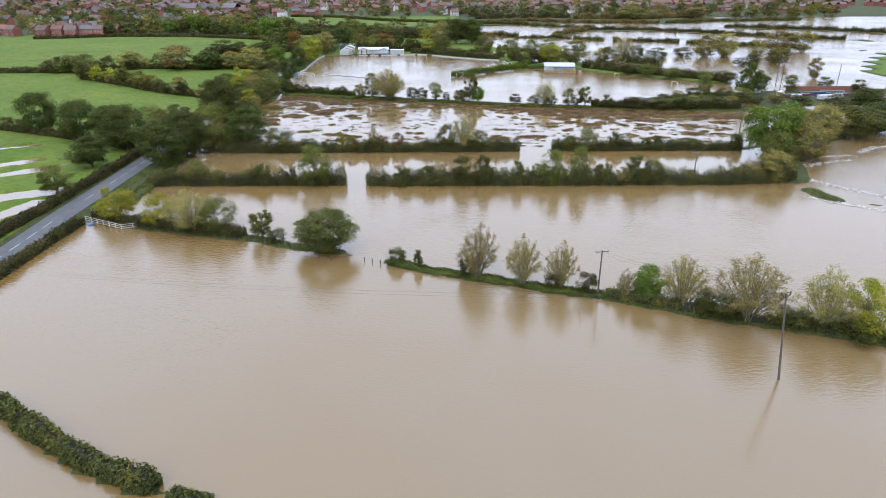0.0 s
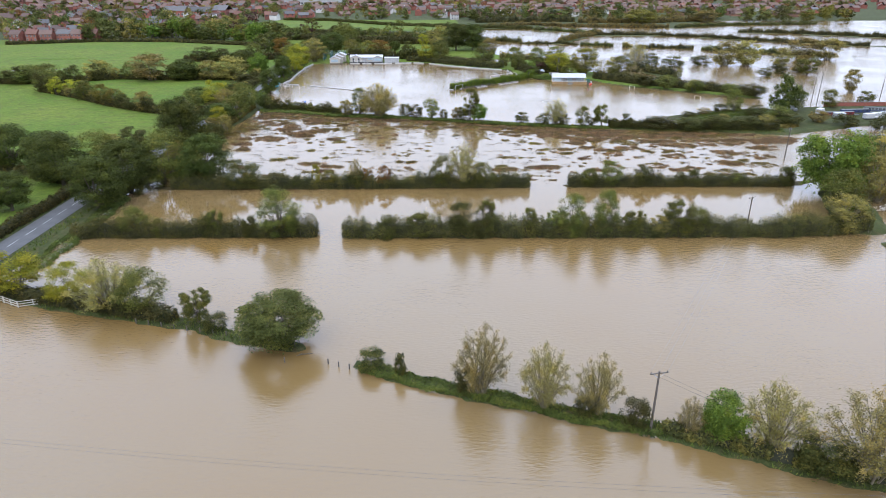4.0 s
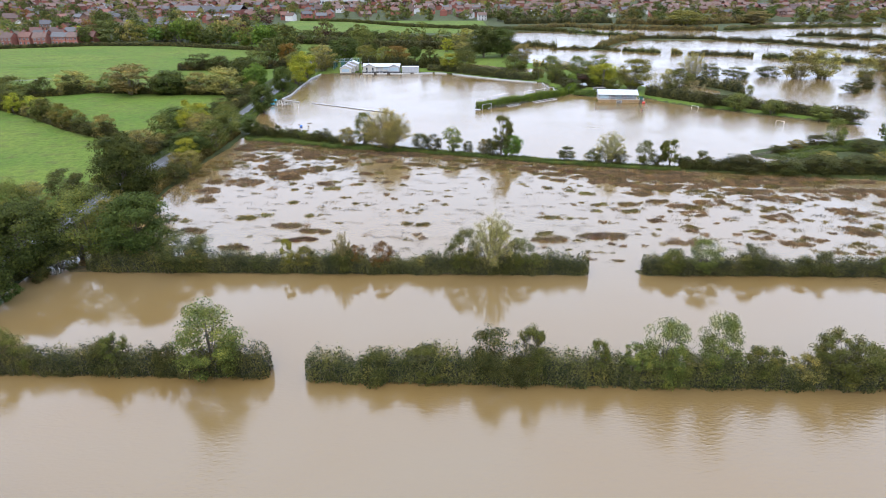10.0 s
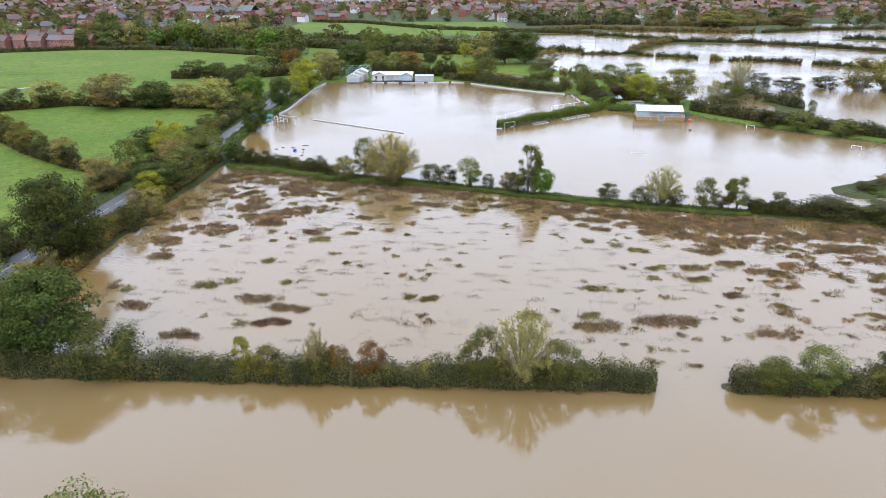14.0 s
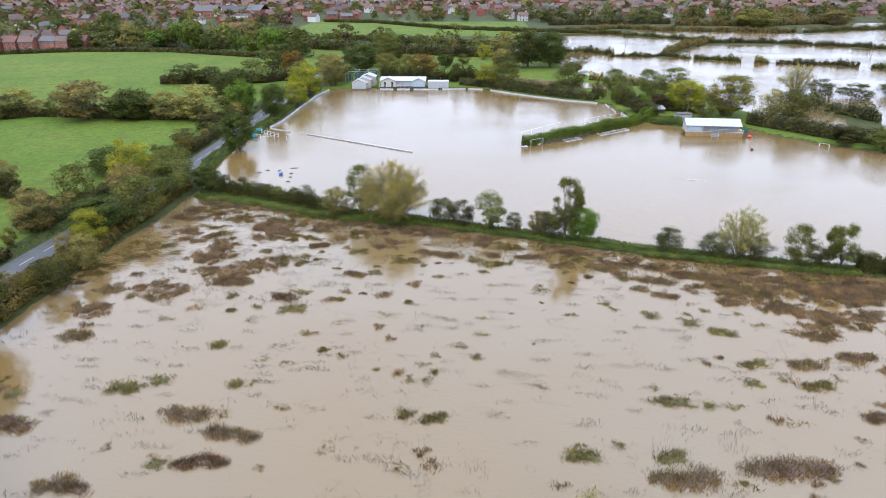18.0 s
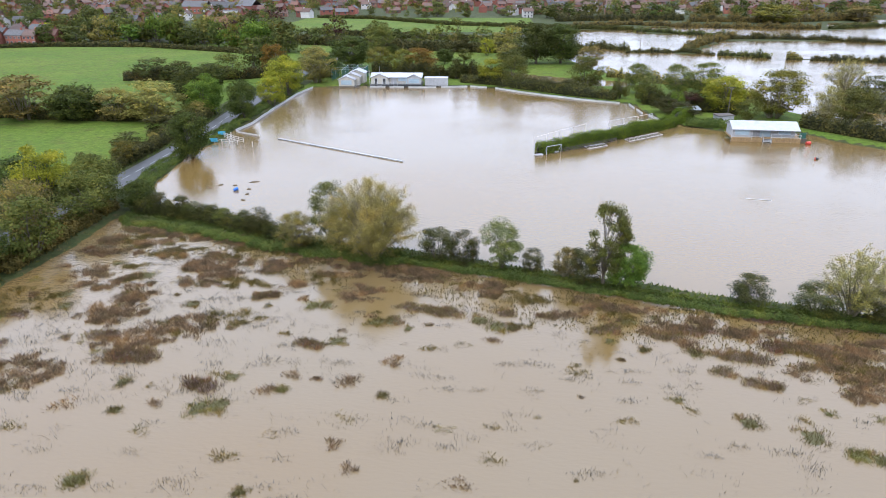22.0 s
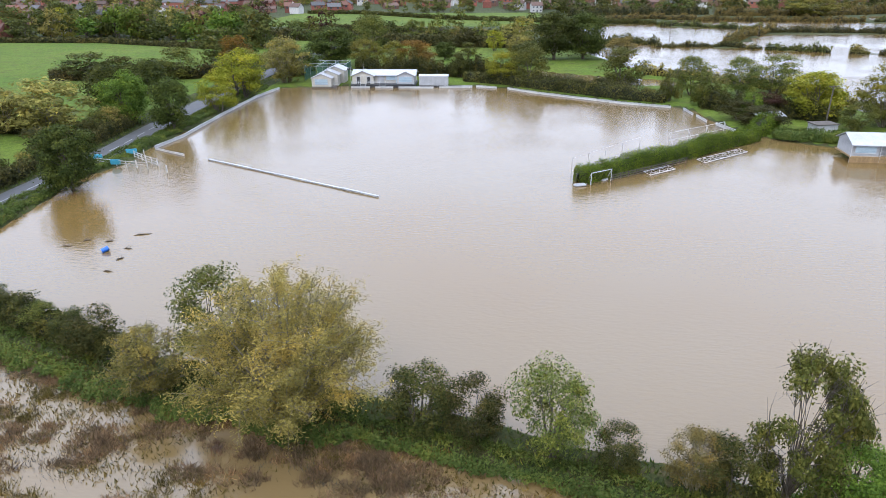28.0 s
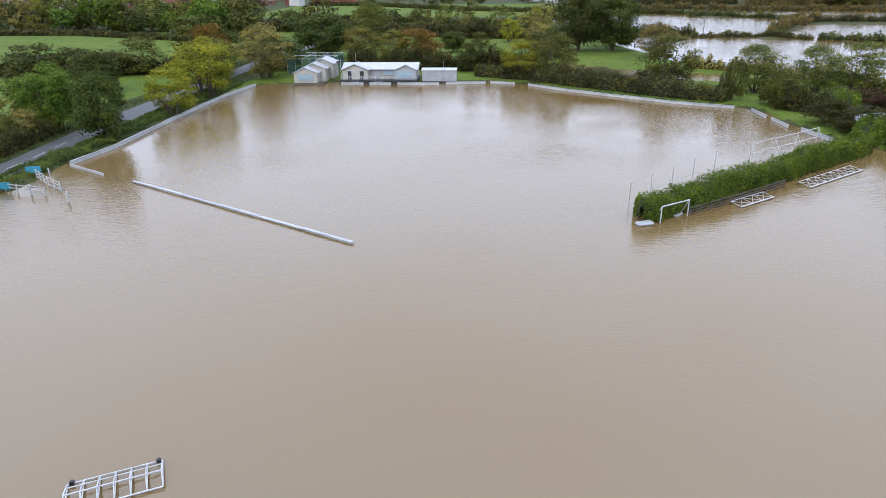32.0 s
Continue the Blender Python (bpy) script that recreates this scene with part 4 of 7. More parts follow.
RIGHT_TREES = [("poplar", 135.6, 272.1, 13.6, 10.6), ("green", 127.4, 258.8, 5.2, 9.9), ("green", 118.8, 275, 7.8, 7), ("tan", 174.9, 409.9, 13.7, 18), ("tan", 188.5, 412, 13.7, 19), ("tan", 236.1, 440, 12.9, 24), ("bush", 163.3, 415.9, 5.1, 12), ("bush", 191.3, 383, 4.6, 10), ("bush", 144.5, 410, 5.5, 12), ("sparse", 203.6, 374.9, 9.2, 12.8), ("green", 126.1, 352.5, 5.8, 4.3), ("tan", 205, 404.1, 10.6, 12), ("oak", 143.4, 278.5, 7.7, 9.6), ("green", 160.5, 282.9, 6.5, 7.5)]
RIGHT_TREES2 = [("bush", 184.6, 297.2, 4.3, 6.8), ("bush", 188, 277.7, 5.4, 6.5), ("tan", 192.5, 320.5, 9.9, 8.3), ("tan", 251.6, 436.9, 12.4, 17.8), ("tan", 205.4, 385.7, 7.9, 9.7), ("bush", 178, 370, 4.1, 8), ("green", 112, 330, 6, 9), ("bush", 104, 338, 5, 9), ("green", 122, 322, 5, 9), ("green", 134, 312, 5, 8), ("bush", 143, 308, 5, 9), ("olive", 230, 738, 14, 40), ("tan", 314, 772, 12, 34)]
SCRUB = [("bush", 100, 252, 2.6, 6), ("tan", 106, 256, 3, 6), ("bush", 113, 252, 3, 7), ("tan", 121, 255, 3, 7), ("bush", 128, 252, 4, 8), ("bush", 98, 267, 2, 5), ("tan", 106, 272, 2.4, 6), ("bush", 114, 276, 3, 6), ("bush", 124, 268, 3.4, 8), ("bush", 130, 262, 3, 7), ("tan", 140, 256, 4, 8), ("bush", 146, 250, 4, 9), ("bush", 158, 246, 5, 10), ("oak", 172, 248, 7, 12)]
HERO = plant("willow", -15.4, 270.8, 12.0, 15.0, 4, variants=1, label="large pale olive willow with arching branches on the bank")
MADE[("willow", 0, 4)][0].materials[0] = foliage("olive_gold_willow_leaves", (0.33, 0.26, 0.085), (0.58, 0.46, 0.165), 0.45)
for rows, detail, group in ((ROW_A, 2, "trees along the fence line"), (ROW_A2, 2, "trees along the fence line"), (ROW_B, 3, "trees in the middle hedge"), (ROW_C, 3, "trees in the marsh hedge"), (ROAD_TREES, 3, "roadside trees"),
                            (SCRUB, 1, "scrub by the yard"), (ROW_D, 3, "trees on the marsh bank"), (ROW_D2, 2, "trees on the marsh bank"), (RIVER_TREES, 2, "riverside trees"), (ROAD_TREES2, 2, "roadside trees"), (ROAD_TREES3, 1, "roadside trees"), (FIELD_TREES, 1, "field hedge trees"),
                            (PAVILION_TREES, 2, "trees behind the pavilion"), (PAVILION_TREES2, 2, "trees behind the pavilion"), (SHED_BELT, 2, "trees behind the clubhouse"), (RIGHT_TREES, 1, "flooded willows"), (RIGHT_TREES2, 1, "flooded willows")):
    for kind, x, y, hgt, wid in rows:
        plant(kind, x, y, hgt, wid, 3 if kind == "willow" and detail == 2 else detail, group=group, variants=3 if detail < 3 else 2)

def bush_row(pts, spacing, kinds, low, high, off, group, seed, detail=1):
    """Bushes of mixed kinds grown up along a hedge line."""
    pick = random.Random(seed)
    for (x0, y0), (x1, y1) in zip(pts, pts[1:]):
        n = max(1, round(math.hypot(x1 - x0, y1 - y0) / spacing))
        for k in range(n):
            t, h = (k + pick.uniform(0.1, 0.9)) / n, low + (high - low) * pick.random() ** 1.6
            plant(pick.choice(kinds), x0 + (x1 - x0) * t + pick.uniform(-off, off), y0 + (y1 - y0) * t + pick.uniform(-off, off), h, h * pick.uniform(0.85, 1.35), detail, group=group)


bush_row([(-70, 155.9), (-41, 155.6), (-25, 155)], 9.0, ["bush", "green", "bush", "sparse"], 3.0, 5.0, 0.3, "trees in the middle hedge", 11, 2)
bush_row([(-11, 154.2), (19.8, 153.5), (59.8, 152.7), (90, 154)], 8.5, ["bush", "green", "bush", "tan", "sparse"], 3.2, 5.4, 0.4, "trees in the middle hedge", 12, 2)
bush_row([(-46, 187), (0, 186.4), (23, 186.3)], 9.0, ["bush", "tan", "bush", "green", "olive"], 2.6, 4.6, 0.4, "trees in the marsh hedge", 13, 2)
bush_row([(40, 186.2), (92, 185)], 9.0, ["bush", "green", "bush", "tan"], 3.0, 5.0, 0.4, "trees in the marsh hedge", 14, 2)
bush_row([(-60, 288.2), (-50, 285.2), (-38, 280), (-31, 276.6)], 3.2, ["bush", "bush", "green"], 2.6, 4.2, 0.3, "trees on the marsh bank", 15, 2)
bush_row([(91, 157), (99, 176), (112, 190), (126, 200), (150, 212)], 4.5, ["green", "tan", "bush", "bright"], 3.0, 7.0, 2.6, "riverside trees", 16, 1)
hedge([(-56, 67), (-48, 61), (-40.3, 56), (-34.8, 53), (-30.2, 51.3)], 1.2, 1.7, "round", ragged=0.6, seed=2, label="low green bramble hedge standing in flood water")
hedge([(-29, 50.6), (-24, 49)], 0.9, 1.0, "round", seed=3, label="low tuft of bramble standing in flood water")
hedge([(-77, 60), (-76.6, 102), (-75.6, 118), (-74.5, 129.5)], 1.0, 1.9, seed=4, label="ragged roadside hedge at the water's edge")
hedge([(-88, 60), (-87.2, 122), (-86.2, 134), (-85.6, 145), (-84.8, 162), (-84.2, 180), (-83, 215), (-81.2, 250)], 1.1, 1.9, seed=5, label="trimmed roadside hedge beside the country road")
hedge([(-73, 131.5), (-60, 126.6), (-47, 122.6), (-38, 120)], 1.2, 2.0, seed=6, label="dark hedge along a flooded fence line")
hedge([(27, 92.4), (36, 88.2), (44, 84.6), (52, 81.6), (62, 77.6), (80, 70)], 1.0, 1.4, seed=7, gaps=0.55, label="patchy low hedge along a flooded fence line")
hedge([(-71, 156), (-61.4, 155.9), (-41, 155.6), (-21.4, 155)], 1.7, 3.0, seed=8, leaf=0.19, density=72, ragged=0.65, label="tall hawthorn hedge with its foot under water")
hedge([(-16.6, 154.3), (3.7, 154), (19.8, 153.5), (43.8, 152.9), (59.8, 152.7), (74, 152), (92, 154)], 1.8, 3.4, seed=9, leaf=0.19, density=72, ragged=0.65, label="long hawthorn hedge with its foot under water")
hedge([(-62, 187.2), (-39, 187), (-23.2, 186.7), (0.7, 186.4), (26.6, 186.2)], 1.6, 2.8, seed=10, leaf=0.19, density=72, ragged=0.65, label="rough hedge between the flood and the marsh")
hedge([(36, 186.2), (59.6, 186), (93, 185)], 1.6, 2.4, seed=11, leaf=0.19, density=72, ragged=0.65, label="rough hedge between the flood and the marsh")
hedge([(-61, 288.6), (-50, 285.2), (-38, 280), (-30, 276.4)], 1.4, 2.0, "bush", 60, 0.22, seed=12, label="dark bramble hedge on the marsh bank", ragged=0.6)
hedge([(-62, 285.5), (-52, 283), (-40, 278.5), (-31, 274.5), (-20, 271.8), (-9.8, 269.5)], 2.6, 0.55, "grass", 110, 0.16, "low green nettles and brambles on the marsh bank", 61, 0.9, name="nettle_bed")
hedge([(-9.8, 269.5), (6, 265), (21.5, 260), (33.2, 256.2), (51, 252.4), (64, 249.6)], 1.5, 0.5, "grass", 110, 0.16, "low green nettles and brambles on the marsh bank", 62, 0.6, name="nettle_bed")
hedge([(-9, 107), (-1.7, 103), (8.9, 98.9), (17.1, 95.4), (27, 92)], 1.3, 0.4, "grass", 90, 0.16, "long wet grass on the fence bank", 63, 0.8, name="nettle_bed")
hedge([(-66.5, 298), (-69.5, 314), (-70, 330), (-69.5, 343), (-68.8, 356), (-68.6, 380), (-68.6, 405), (-67, 424)], 2.0, 0.7, "grass", 75, 0.17, "tall rough grass and weeds on the road verge", 64, 0.9, name="verge_growth")
hedge([(-70.5, 140), (-70, 160), (-71, 180)], 2.0, 0.8, "grass", 75, 0.17, "tall rough grass and weeds on the road verge", 65, 0.9, name="verge_growth")
hedge([(-70.5, 198), (-71.5, 215), (-71.5, 236), (-70, 262), (-68.5, 290)], 2.6, 0.9, "sedge", 70, 0.18, "tall tan grass between the road and the marsh", 66, 0.9, name="verge_growth")
hedge([(64, 251.4), (76, 249), (95, 246.6), (120, 244)], 1.5, 2.6, "bush", seed=13, label="dark hedge on the marsh bank")
hedge([(98, 263), (112, 269.5), (128, 276)], 4.2, 0.5, "grass", 34, 0.26, "rough tan and green growth on a low island", 75, 0.9, name="nettle_bed")
hedge([(100, 250), (112, 253), (130, 251)], 4.5, 0.6, "sedge", 30, 0.26, "rough tan and green growth on a low island", 76, 0.9, name="nettle_bed")
hedge([(-84, 262), (-80.5, 285), (-78.8, 306), (-78.4, 330), (-79, 352), (-80.5, 372)], 1.4, 2.6, "hedge", seed=14, label="overgrown roadside hedge beside the pasture")
hedge([(-65.5, 196), (-67, 215), (-68, 236), (-67, 262), (-66, 290)], 1.5, 1.5, "sedge", gaps=0.25, seed=15, label="overgrown scrub between the road and the marsh")
bush_row([(-150, 222), (-119, 207.5), (-100.3, 197), (-88, 190)], 6.5, ["bush", "tan", "green", "bush"], 2.2, 5.0, 0.8, "bushes in the field hedges", 1)
bush_row([(-168, 330), (-145.6, 314), (-123.5, 295.5), (-105.2, 283), (-86, 272)], 5.0, ["bush", "tan", "green", "olive", "lime", "bush", "tan"], 3.4, 8.0, 1.6, "bushes in the field hedges", 2)
bush_row([(-200, 352), (-176, 352), (-150, 366), (-113.9, 362.4), (-82, 362.3)], 6.0, ["bush", "tan", "green", "bush", "tan"], 3.6, 8.0, 1.6, "bushes in the field hedges", 3)
bush_row([(-84.5, 190), (-83.4, 215), (-82, 250), (-84, 262), (-81, 285), (-79.4, 306), (-79.4, 330), (-80, 352), (-81.5, 372)], 6.5, ["bush", "tan", "olive", "bush", "green"], 2.6, 5.6, 0.9, "bushes along the road", 4)
bush_row([(-68, 200), (-69, 215), (-70, 236), (-69, 262), (-67.5, 288)], 5.5, ["tan", "bush", "olive", "tan", "green"], 2.2, 5.5, 1.6, "bushes along the road", 5)
hedge([(-150, 222), (-119, 207.5), (-100.3, 197), (-88, 190)], 1.2, 1.9, seed=16, leaf=0.5, density=14, label="field hedge between two pastures")
hedge([(-168, 330), (-145.6, 314), (-123.5, 295.5), (-105.2, 283), (-86, 272)], 1.7, 2.5, seed=17, leaf=0.55, density=12, label="tall field hedge between two pastures")
hedge([(-240, 350), (-176, 352), (-150, 366), (-113.9, 362.4), (-82, 362.3)], 1.8, 2.5, seed=18, leaf=0.6, density=10, label="field hedge mixed with tan scrub")
hedge([(-140, 434), (-96, 440), (-84, 448)], 2.0, 3.6, seed=19, leaf=0.6, density=10, label="dark field hedge beside the pasture")
hedge([(13.6, 332.4), (22.9, 339.3), (32.2, 346.6), (41.0, 354.0), (53.5, 363.8)], 1.6, 2.7, "laurel", 90, 0.22, "clipped bright green hedge beside the goal", 20, 0.4)
hedge([(54, 366), (60, 374)], 2.2, 3.0, "laurel", 40, 0.3, "bright green garden hedge by the water", 21, 0.2)
hedge([(57, 365), (66, 362.0), (71, 359)], 2.8, 1.7, "grass", 60, 0.24, "grassy bramble mound by the water", 22, 0.3)
hedge([(-8, 436), (5, 430), (14, 422), (34, 407), (45, 401.5)], 1.6, 3.2, seed=23, leaf=0.4, density=16, label="dark hedge behind the low white wall")
hedge([(87, 363), (96.5, 352), (105.5, 342), (123.5, 329), (140, 314.5), (145, 311)], 2.0, 3.6, seed=24, leaf=0.5, density=12, label="dark tree belt along the flooded ground")
hedge([(-115, 640), (-50, 612), (13, 588)], 2.0, 3.2, seed=25, leaf=0.9, density=5, label="dark hedge around a distant field")
hedge([(-150, 796), (-100, 787), (-30, 722), (40, 694), (108, 679)], 1.8, 2.6, "round", seed=26, leaf=0.8, density=6, label="dark hedge around a distant field")
hedge([(-140, 590), (-100, 570), (-40, 545), (20, 530)], 2.5, 4.5, seed=27, leaf=0.9, density=5, label="dark hedge around a distant field")
hedge([(-300, 532), (-245, 553), (-190, 553), (-106, 519)], 1.6, 2.2, seed=28, leaf=0.9, density=5, label="distant field hedge below the houses")
hedge([(-44, 447), (-24, 448), (-4, 446), (8, 440)], 2.4, 4.6, "bush", 26, 0.4, "dark shrubs close behind the pavilion", 71, 0.7)
hedge([(12, 425.5), (22, 418), (30, 412.5), (38, 408.5)], 1.3, 3.0, "bush", 30, 0.34, "dark overgrown hedge behind the low white wall", 72, 0.7)
hedge([(52, 396), (60, 390), (68, 384), (76, 378)], 2.8, 3.6, "bush", 26, 0.36, "tangled dark garden shrubs by the water", 73, 0.8)
hedge([(57.5, 379), (60, 385)], 2.4, 4.6, "laurel", 60, 0.24, "tall bright green garden hedge", 74, 0.4)
for k, (pts, half, hgt) in enumerate([([(75, 541), (105, 540), (118, 531)], 1.2, 1.8), ([(119, 530), (141, 518)], 1.4, 2.2), ([(146, 514), (153, 512)], 1.2, 2.8), ([(156, 511), (180, 506), (192, 498)], 1.4, 2.2), ([(196, 495), (225, 477), (260, 460)], 1.4, 2.5), ([(105, 541), (133, 590), (159, 620)], 1.8, 3.2),
                                      ([(138, 612), (196, 612), (233, 594), (275, 553), (330, 515)], 1.8, 2.4), ([(106, 669), (157, 633)], 1.6, 2.4), ([(62, 690), (112, 724), (163, 708), (245, 693)], 2.0, 3.0), ([(290, 642), (340, 622), (420, 562)], 1.9, 2.8), ([(40, 560), (64, 562), (78, 548)], 1.9, 2.8),
                                      ([(50, 452), (64, 442), (80, 426), (92, 402)], 1.5, 2.8), ([(114, 395), (126, 378), (130, 366)], 1.9, 3.5), ([(250, 690), (300, 720), (420, 740)], 2.0, 2.6), ([(170, 760), (240, 750), (330, 790)], 3.0, 5.0), ([(60, 760), (110, 770), (170, 775)], 3.0, 5.0)]):
    hedge(pts, half, hgt, ("hedge", "round", "tan")[k % 3], seed=30 + k, leaf=0.6, density=7, ragged=1.0, label="hedge on a bank between flooded pits")


# ---- marsh plants ----
def marsh_cover(x, y):
    """How thickly the marsh is grown: most along its banks and to the east."""
    north = np.clip((y - (226 - 0.14 * (x + 60))) / 34, 0, 1)
    south = np.clip((198 - y) / 8, 0, 1)
    west = np.clip((-48 - x) / 12, 0, 1)
    east = np.clip((x - 22) / 60, 0, 1)
    return 0.10 + 0.75 * north ** 1.3 + 0.35 * south + 0.35 * west + 0.45 * east


def tussock(kind, seed, count, height, width=0.035, lobes=7):
    """A ragged tussock, 1 m in radius: overlapping clumps of fine blades over a low root mound."""
    rng = np.random.RandomState(seed)
    la, lr = 6.28 * np.arange(lobes) / lobes + rng.uniform(-0.4, 0.4, lobes), np.r_[0.0, rng.uniform(0.35, 0.72, lobes - 1)]
    ls, lh = rng.uniform(0.34, 0.58, lobes), rng.uniform(0.65, 1.1, lobes)
    k = rng.randint(0, lobes, count)
    a, r = rng.uniform(0, 6.28, count), rng.uniform(0, 1, count) ** 0.55 * 1.1
    c = np.column_stack([lr[k] * np.cos(la[k]) + ls[k] * r * np.cos(a), lr[k] * np.sin(la[k]) + ls[k] * r * np.sin(a), np.full(count, -0.12)])
    low = np.clip(1.0 - 0.5 * r ** 2, 0.3, 1) * lh[k]
    c[:, 2] += 0.2 * height * low
    leafy = blades(rng, c, height * (0.25 + 0.5 * low), width, 0.5)
    v, q, sides = [(0.0, 0.0, 0.24 * height)], [], 16
    mid = np.column_stack([lr * np.cos(la), lr * np.sin(la)])
    for ring, z in ((0.55, 0.16 * height), (0.9, -0.18)):
        for t in range(sides):
            way = np.array([math.cos(6.2832 * t / sides), math.sin(6.2832 * t / sides)])
            off = np.abs(mid[:, 0] * way[1] - mid[:, 1] * way[0])
            reach = np.where(off < ls, mid @ way + np.sqrt(np.maximum(ls ** 2 - off ** 2, 0)), 0.0).max()
            v.append((*(way * max(reach, 0.2) * ring * 0.95), z))
    for t in range(sides):
        a, b = 1 + t, 1 + (t + 1) % sides
        q += [(0, a, b), (a, a + sides, b + sides), (a, b + sides, b)]
    return leafy, (np.array(v, float), np.array(q))


TUSSOCK_WORDS = {"reed": "red-brown dock and reed tussock in shallow flood water", "sedge": "olive sedge tussock in shallow flood water", "wet": "grey drowned stalks standing in flood water"}
MOUND = {"reed": surface("brown_root_mound", (0.09, 0.055, 0.04), (0.15, 0.095, 0.065), 2.5, 0.95), "sedge": surface("olive_root_mound", (0.075, 0.065, 0.022), (0.12, 0.105, 0.04), 2.5, 0.95)}
BLADE_SETS = {(k, v): tussock(k, 10 * v + len(k), n, hgt) for k, n, hgt in (("reed", 900, 0.8), ("sedge", 800, 0.7), ("wet", 200, 0.5)) for v in range(5)}


def blade_mesh(key, blade):
    """Brown heads stand over an olive foot; every clump mixes both kinds of blade."""
    me = mesh_np("blade_clump", *blade, LEAF[key[0]])
    me.materials.append(LEAF["sedge" if key[0] == "reed" else "reed"])
    share = {"reed": 0.32, "sedge": 0.15, "wet": 0.12}[key[0]]
    me.polygons.foreach_set("material_index", (np.random.RandomState(key[1]).uniform(0, 1, len(me.polygons)) < share).astype(np.int32))
    return me


TUSSOCKS = {key: (blade_mesh(key, b), mesh_np("root_mound", *m, MOUND[key[0]], True) if key[0] in MOUND else None) for key, (b, m) in BLADE_SETS.items()}
rng = np.random.RandomState(77)


def put_tussock(kind, x, y, wide, deep, high):
    ob = tagged(new("marsh_tussock"), TUSSOCK_WORDS[kind], "tussock", "tussocks in the marsh")
    ob.matrix_basis = Matrix.LocRotScale((x, y, max(land_z(x, y), -0.10)), Euler((0, 0, rng.uniform(-0.35, 0.35) + math.pi * rng.randint(2))), (wide, deep, high))
    leafy, mound = TUSSOCKS[(kind, int(rng.randint(5)))]
    if mound:
        part("root_mound", mound, None, ob)
    part("blade_clump", leafy, None, ob)


# kind, place and half width of the larger tussocks
TUSSOCK_SPOTS = [("reed", -54.3, 224.6, 2.4), ("sedge", -41.3, 212.8, 2.4), ("sedge", -37.6, 214.8, 1.7), ("reed", -31.5, 208.7, 2.9), ("wet", -39.1, 229.3, 1.5), ("sedge", -33.6, 223.4, 1.4), ("sedge", -35, 232.8, 1), ("sedge", -25.9, 233.8, 2.4), ("wet", -7.3, 229.3, 2), ("wet", -24.7, 223.6, 2.3), ("sedge", -28.1, 214.7, 1.4), ("sedge", -19.1, 222.8, 0.9), ("sedge", -4, 222.2, 0.7), ("sedge", -3.8, 218.3, 0.8), ("sedge", 1.5, 222, 1.1), ("wet", 5.7, 218.4, 2), ("reed", -25, 205.4, 3.4), ("reed", -26.7, 201, 3.2), ("sedge", -31.3, 200.7, 1.5), ("reed", -39, 197.1, 3.3), ("reed", -49.7, 206, 2.5), ("sedge", -54, 211.3, 1.7), ("sedge", -6.7, 209.8, 1.3), ("sedge", -3.3, 209.4, 1.9), ("wet", 4.1, 210.3, 1.3), ("wet", -8.2, 202.3, 2), ("wet", -3.6, 199, 1.7), ("wet", 1.9, 201.6, 1.7), ("sedge", 12.5, 204.3, 2.3), ("sedge", 24.3, 214, 2.3), ("wet", 22, 221.5, 1.3), ("sedge", 28.2, 213.3, 1.2), ("sedge", 35, 217.9, 1.4), ("wet", 35.2, 214, 1.6), ("sedge", 42.6, 217.7, 2.4), ("reed", 43.1, 222.6, 2.1), ("reed", 50.6, 224.3, 2.5), ("reed", 46.1, 212, 1.9), ("reed", 33, 202.9, 5.1), ("reed", 22.5, 201.2, 3.9), ("sedge", 21.6, 203.9, 2), ("wet", 17.3, 203.7, 1.4), ("wet", 28.1, 206.4, 1.8), ("sedge", 36.7, 222.3, 2.1), ("wet", 29.5, 228.1, 1.5), ("sedge", 35.3, 229.9, 1.9), ("sedge", 31.5, 232.5, 1.6), ("sedge", 26.3, 234.2, 1.5), ("wet", 30.6, 210.2, 0.9), ("reed", -38, 242.7, 2.7)]
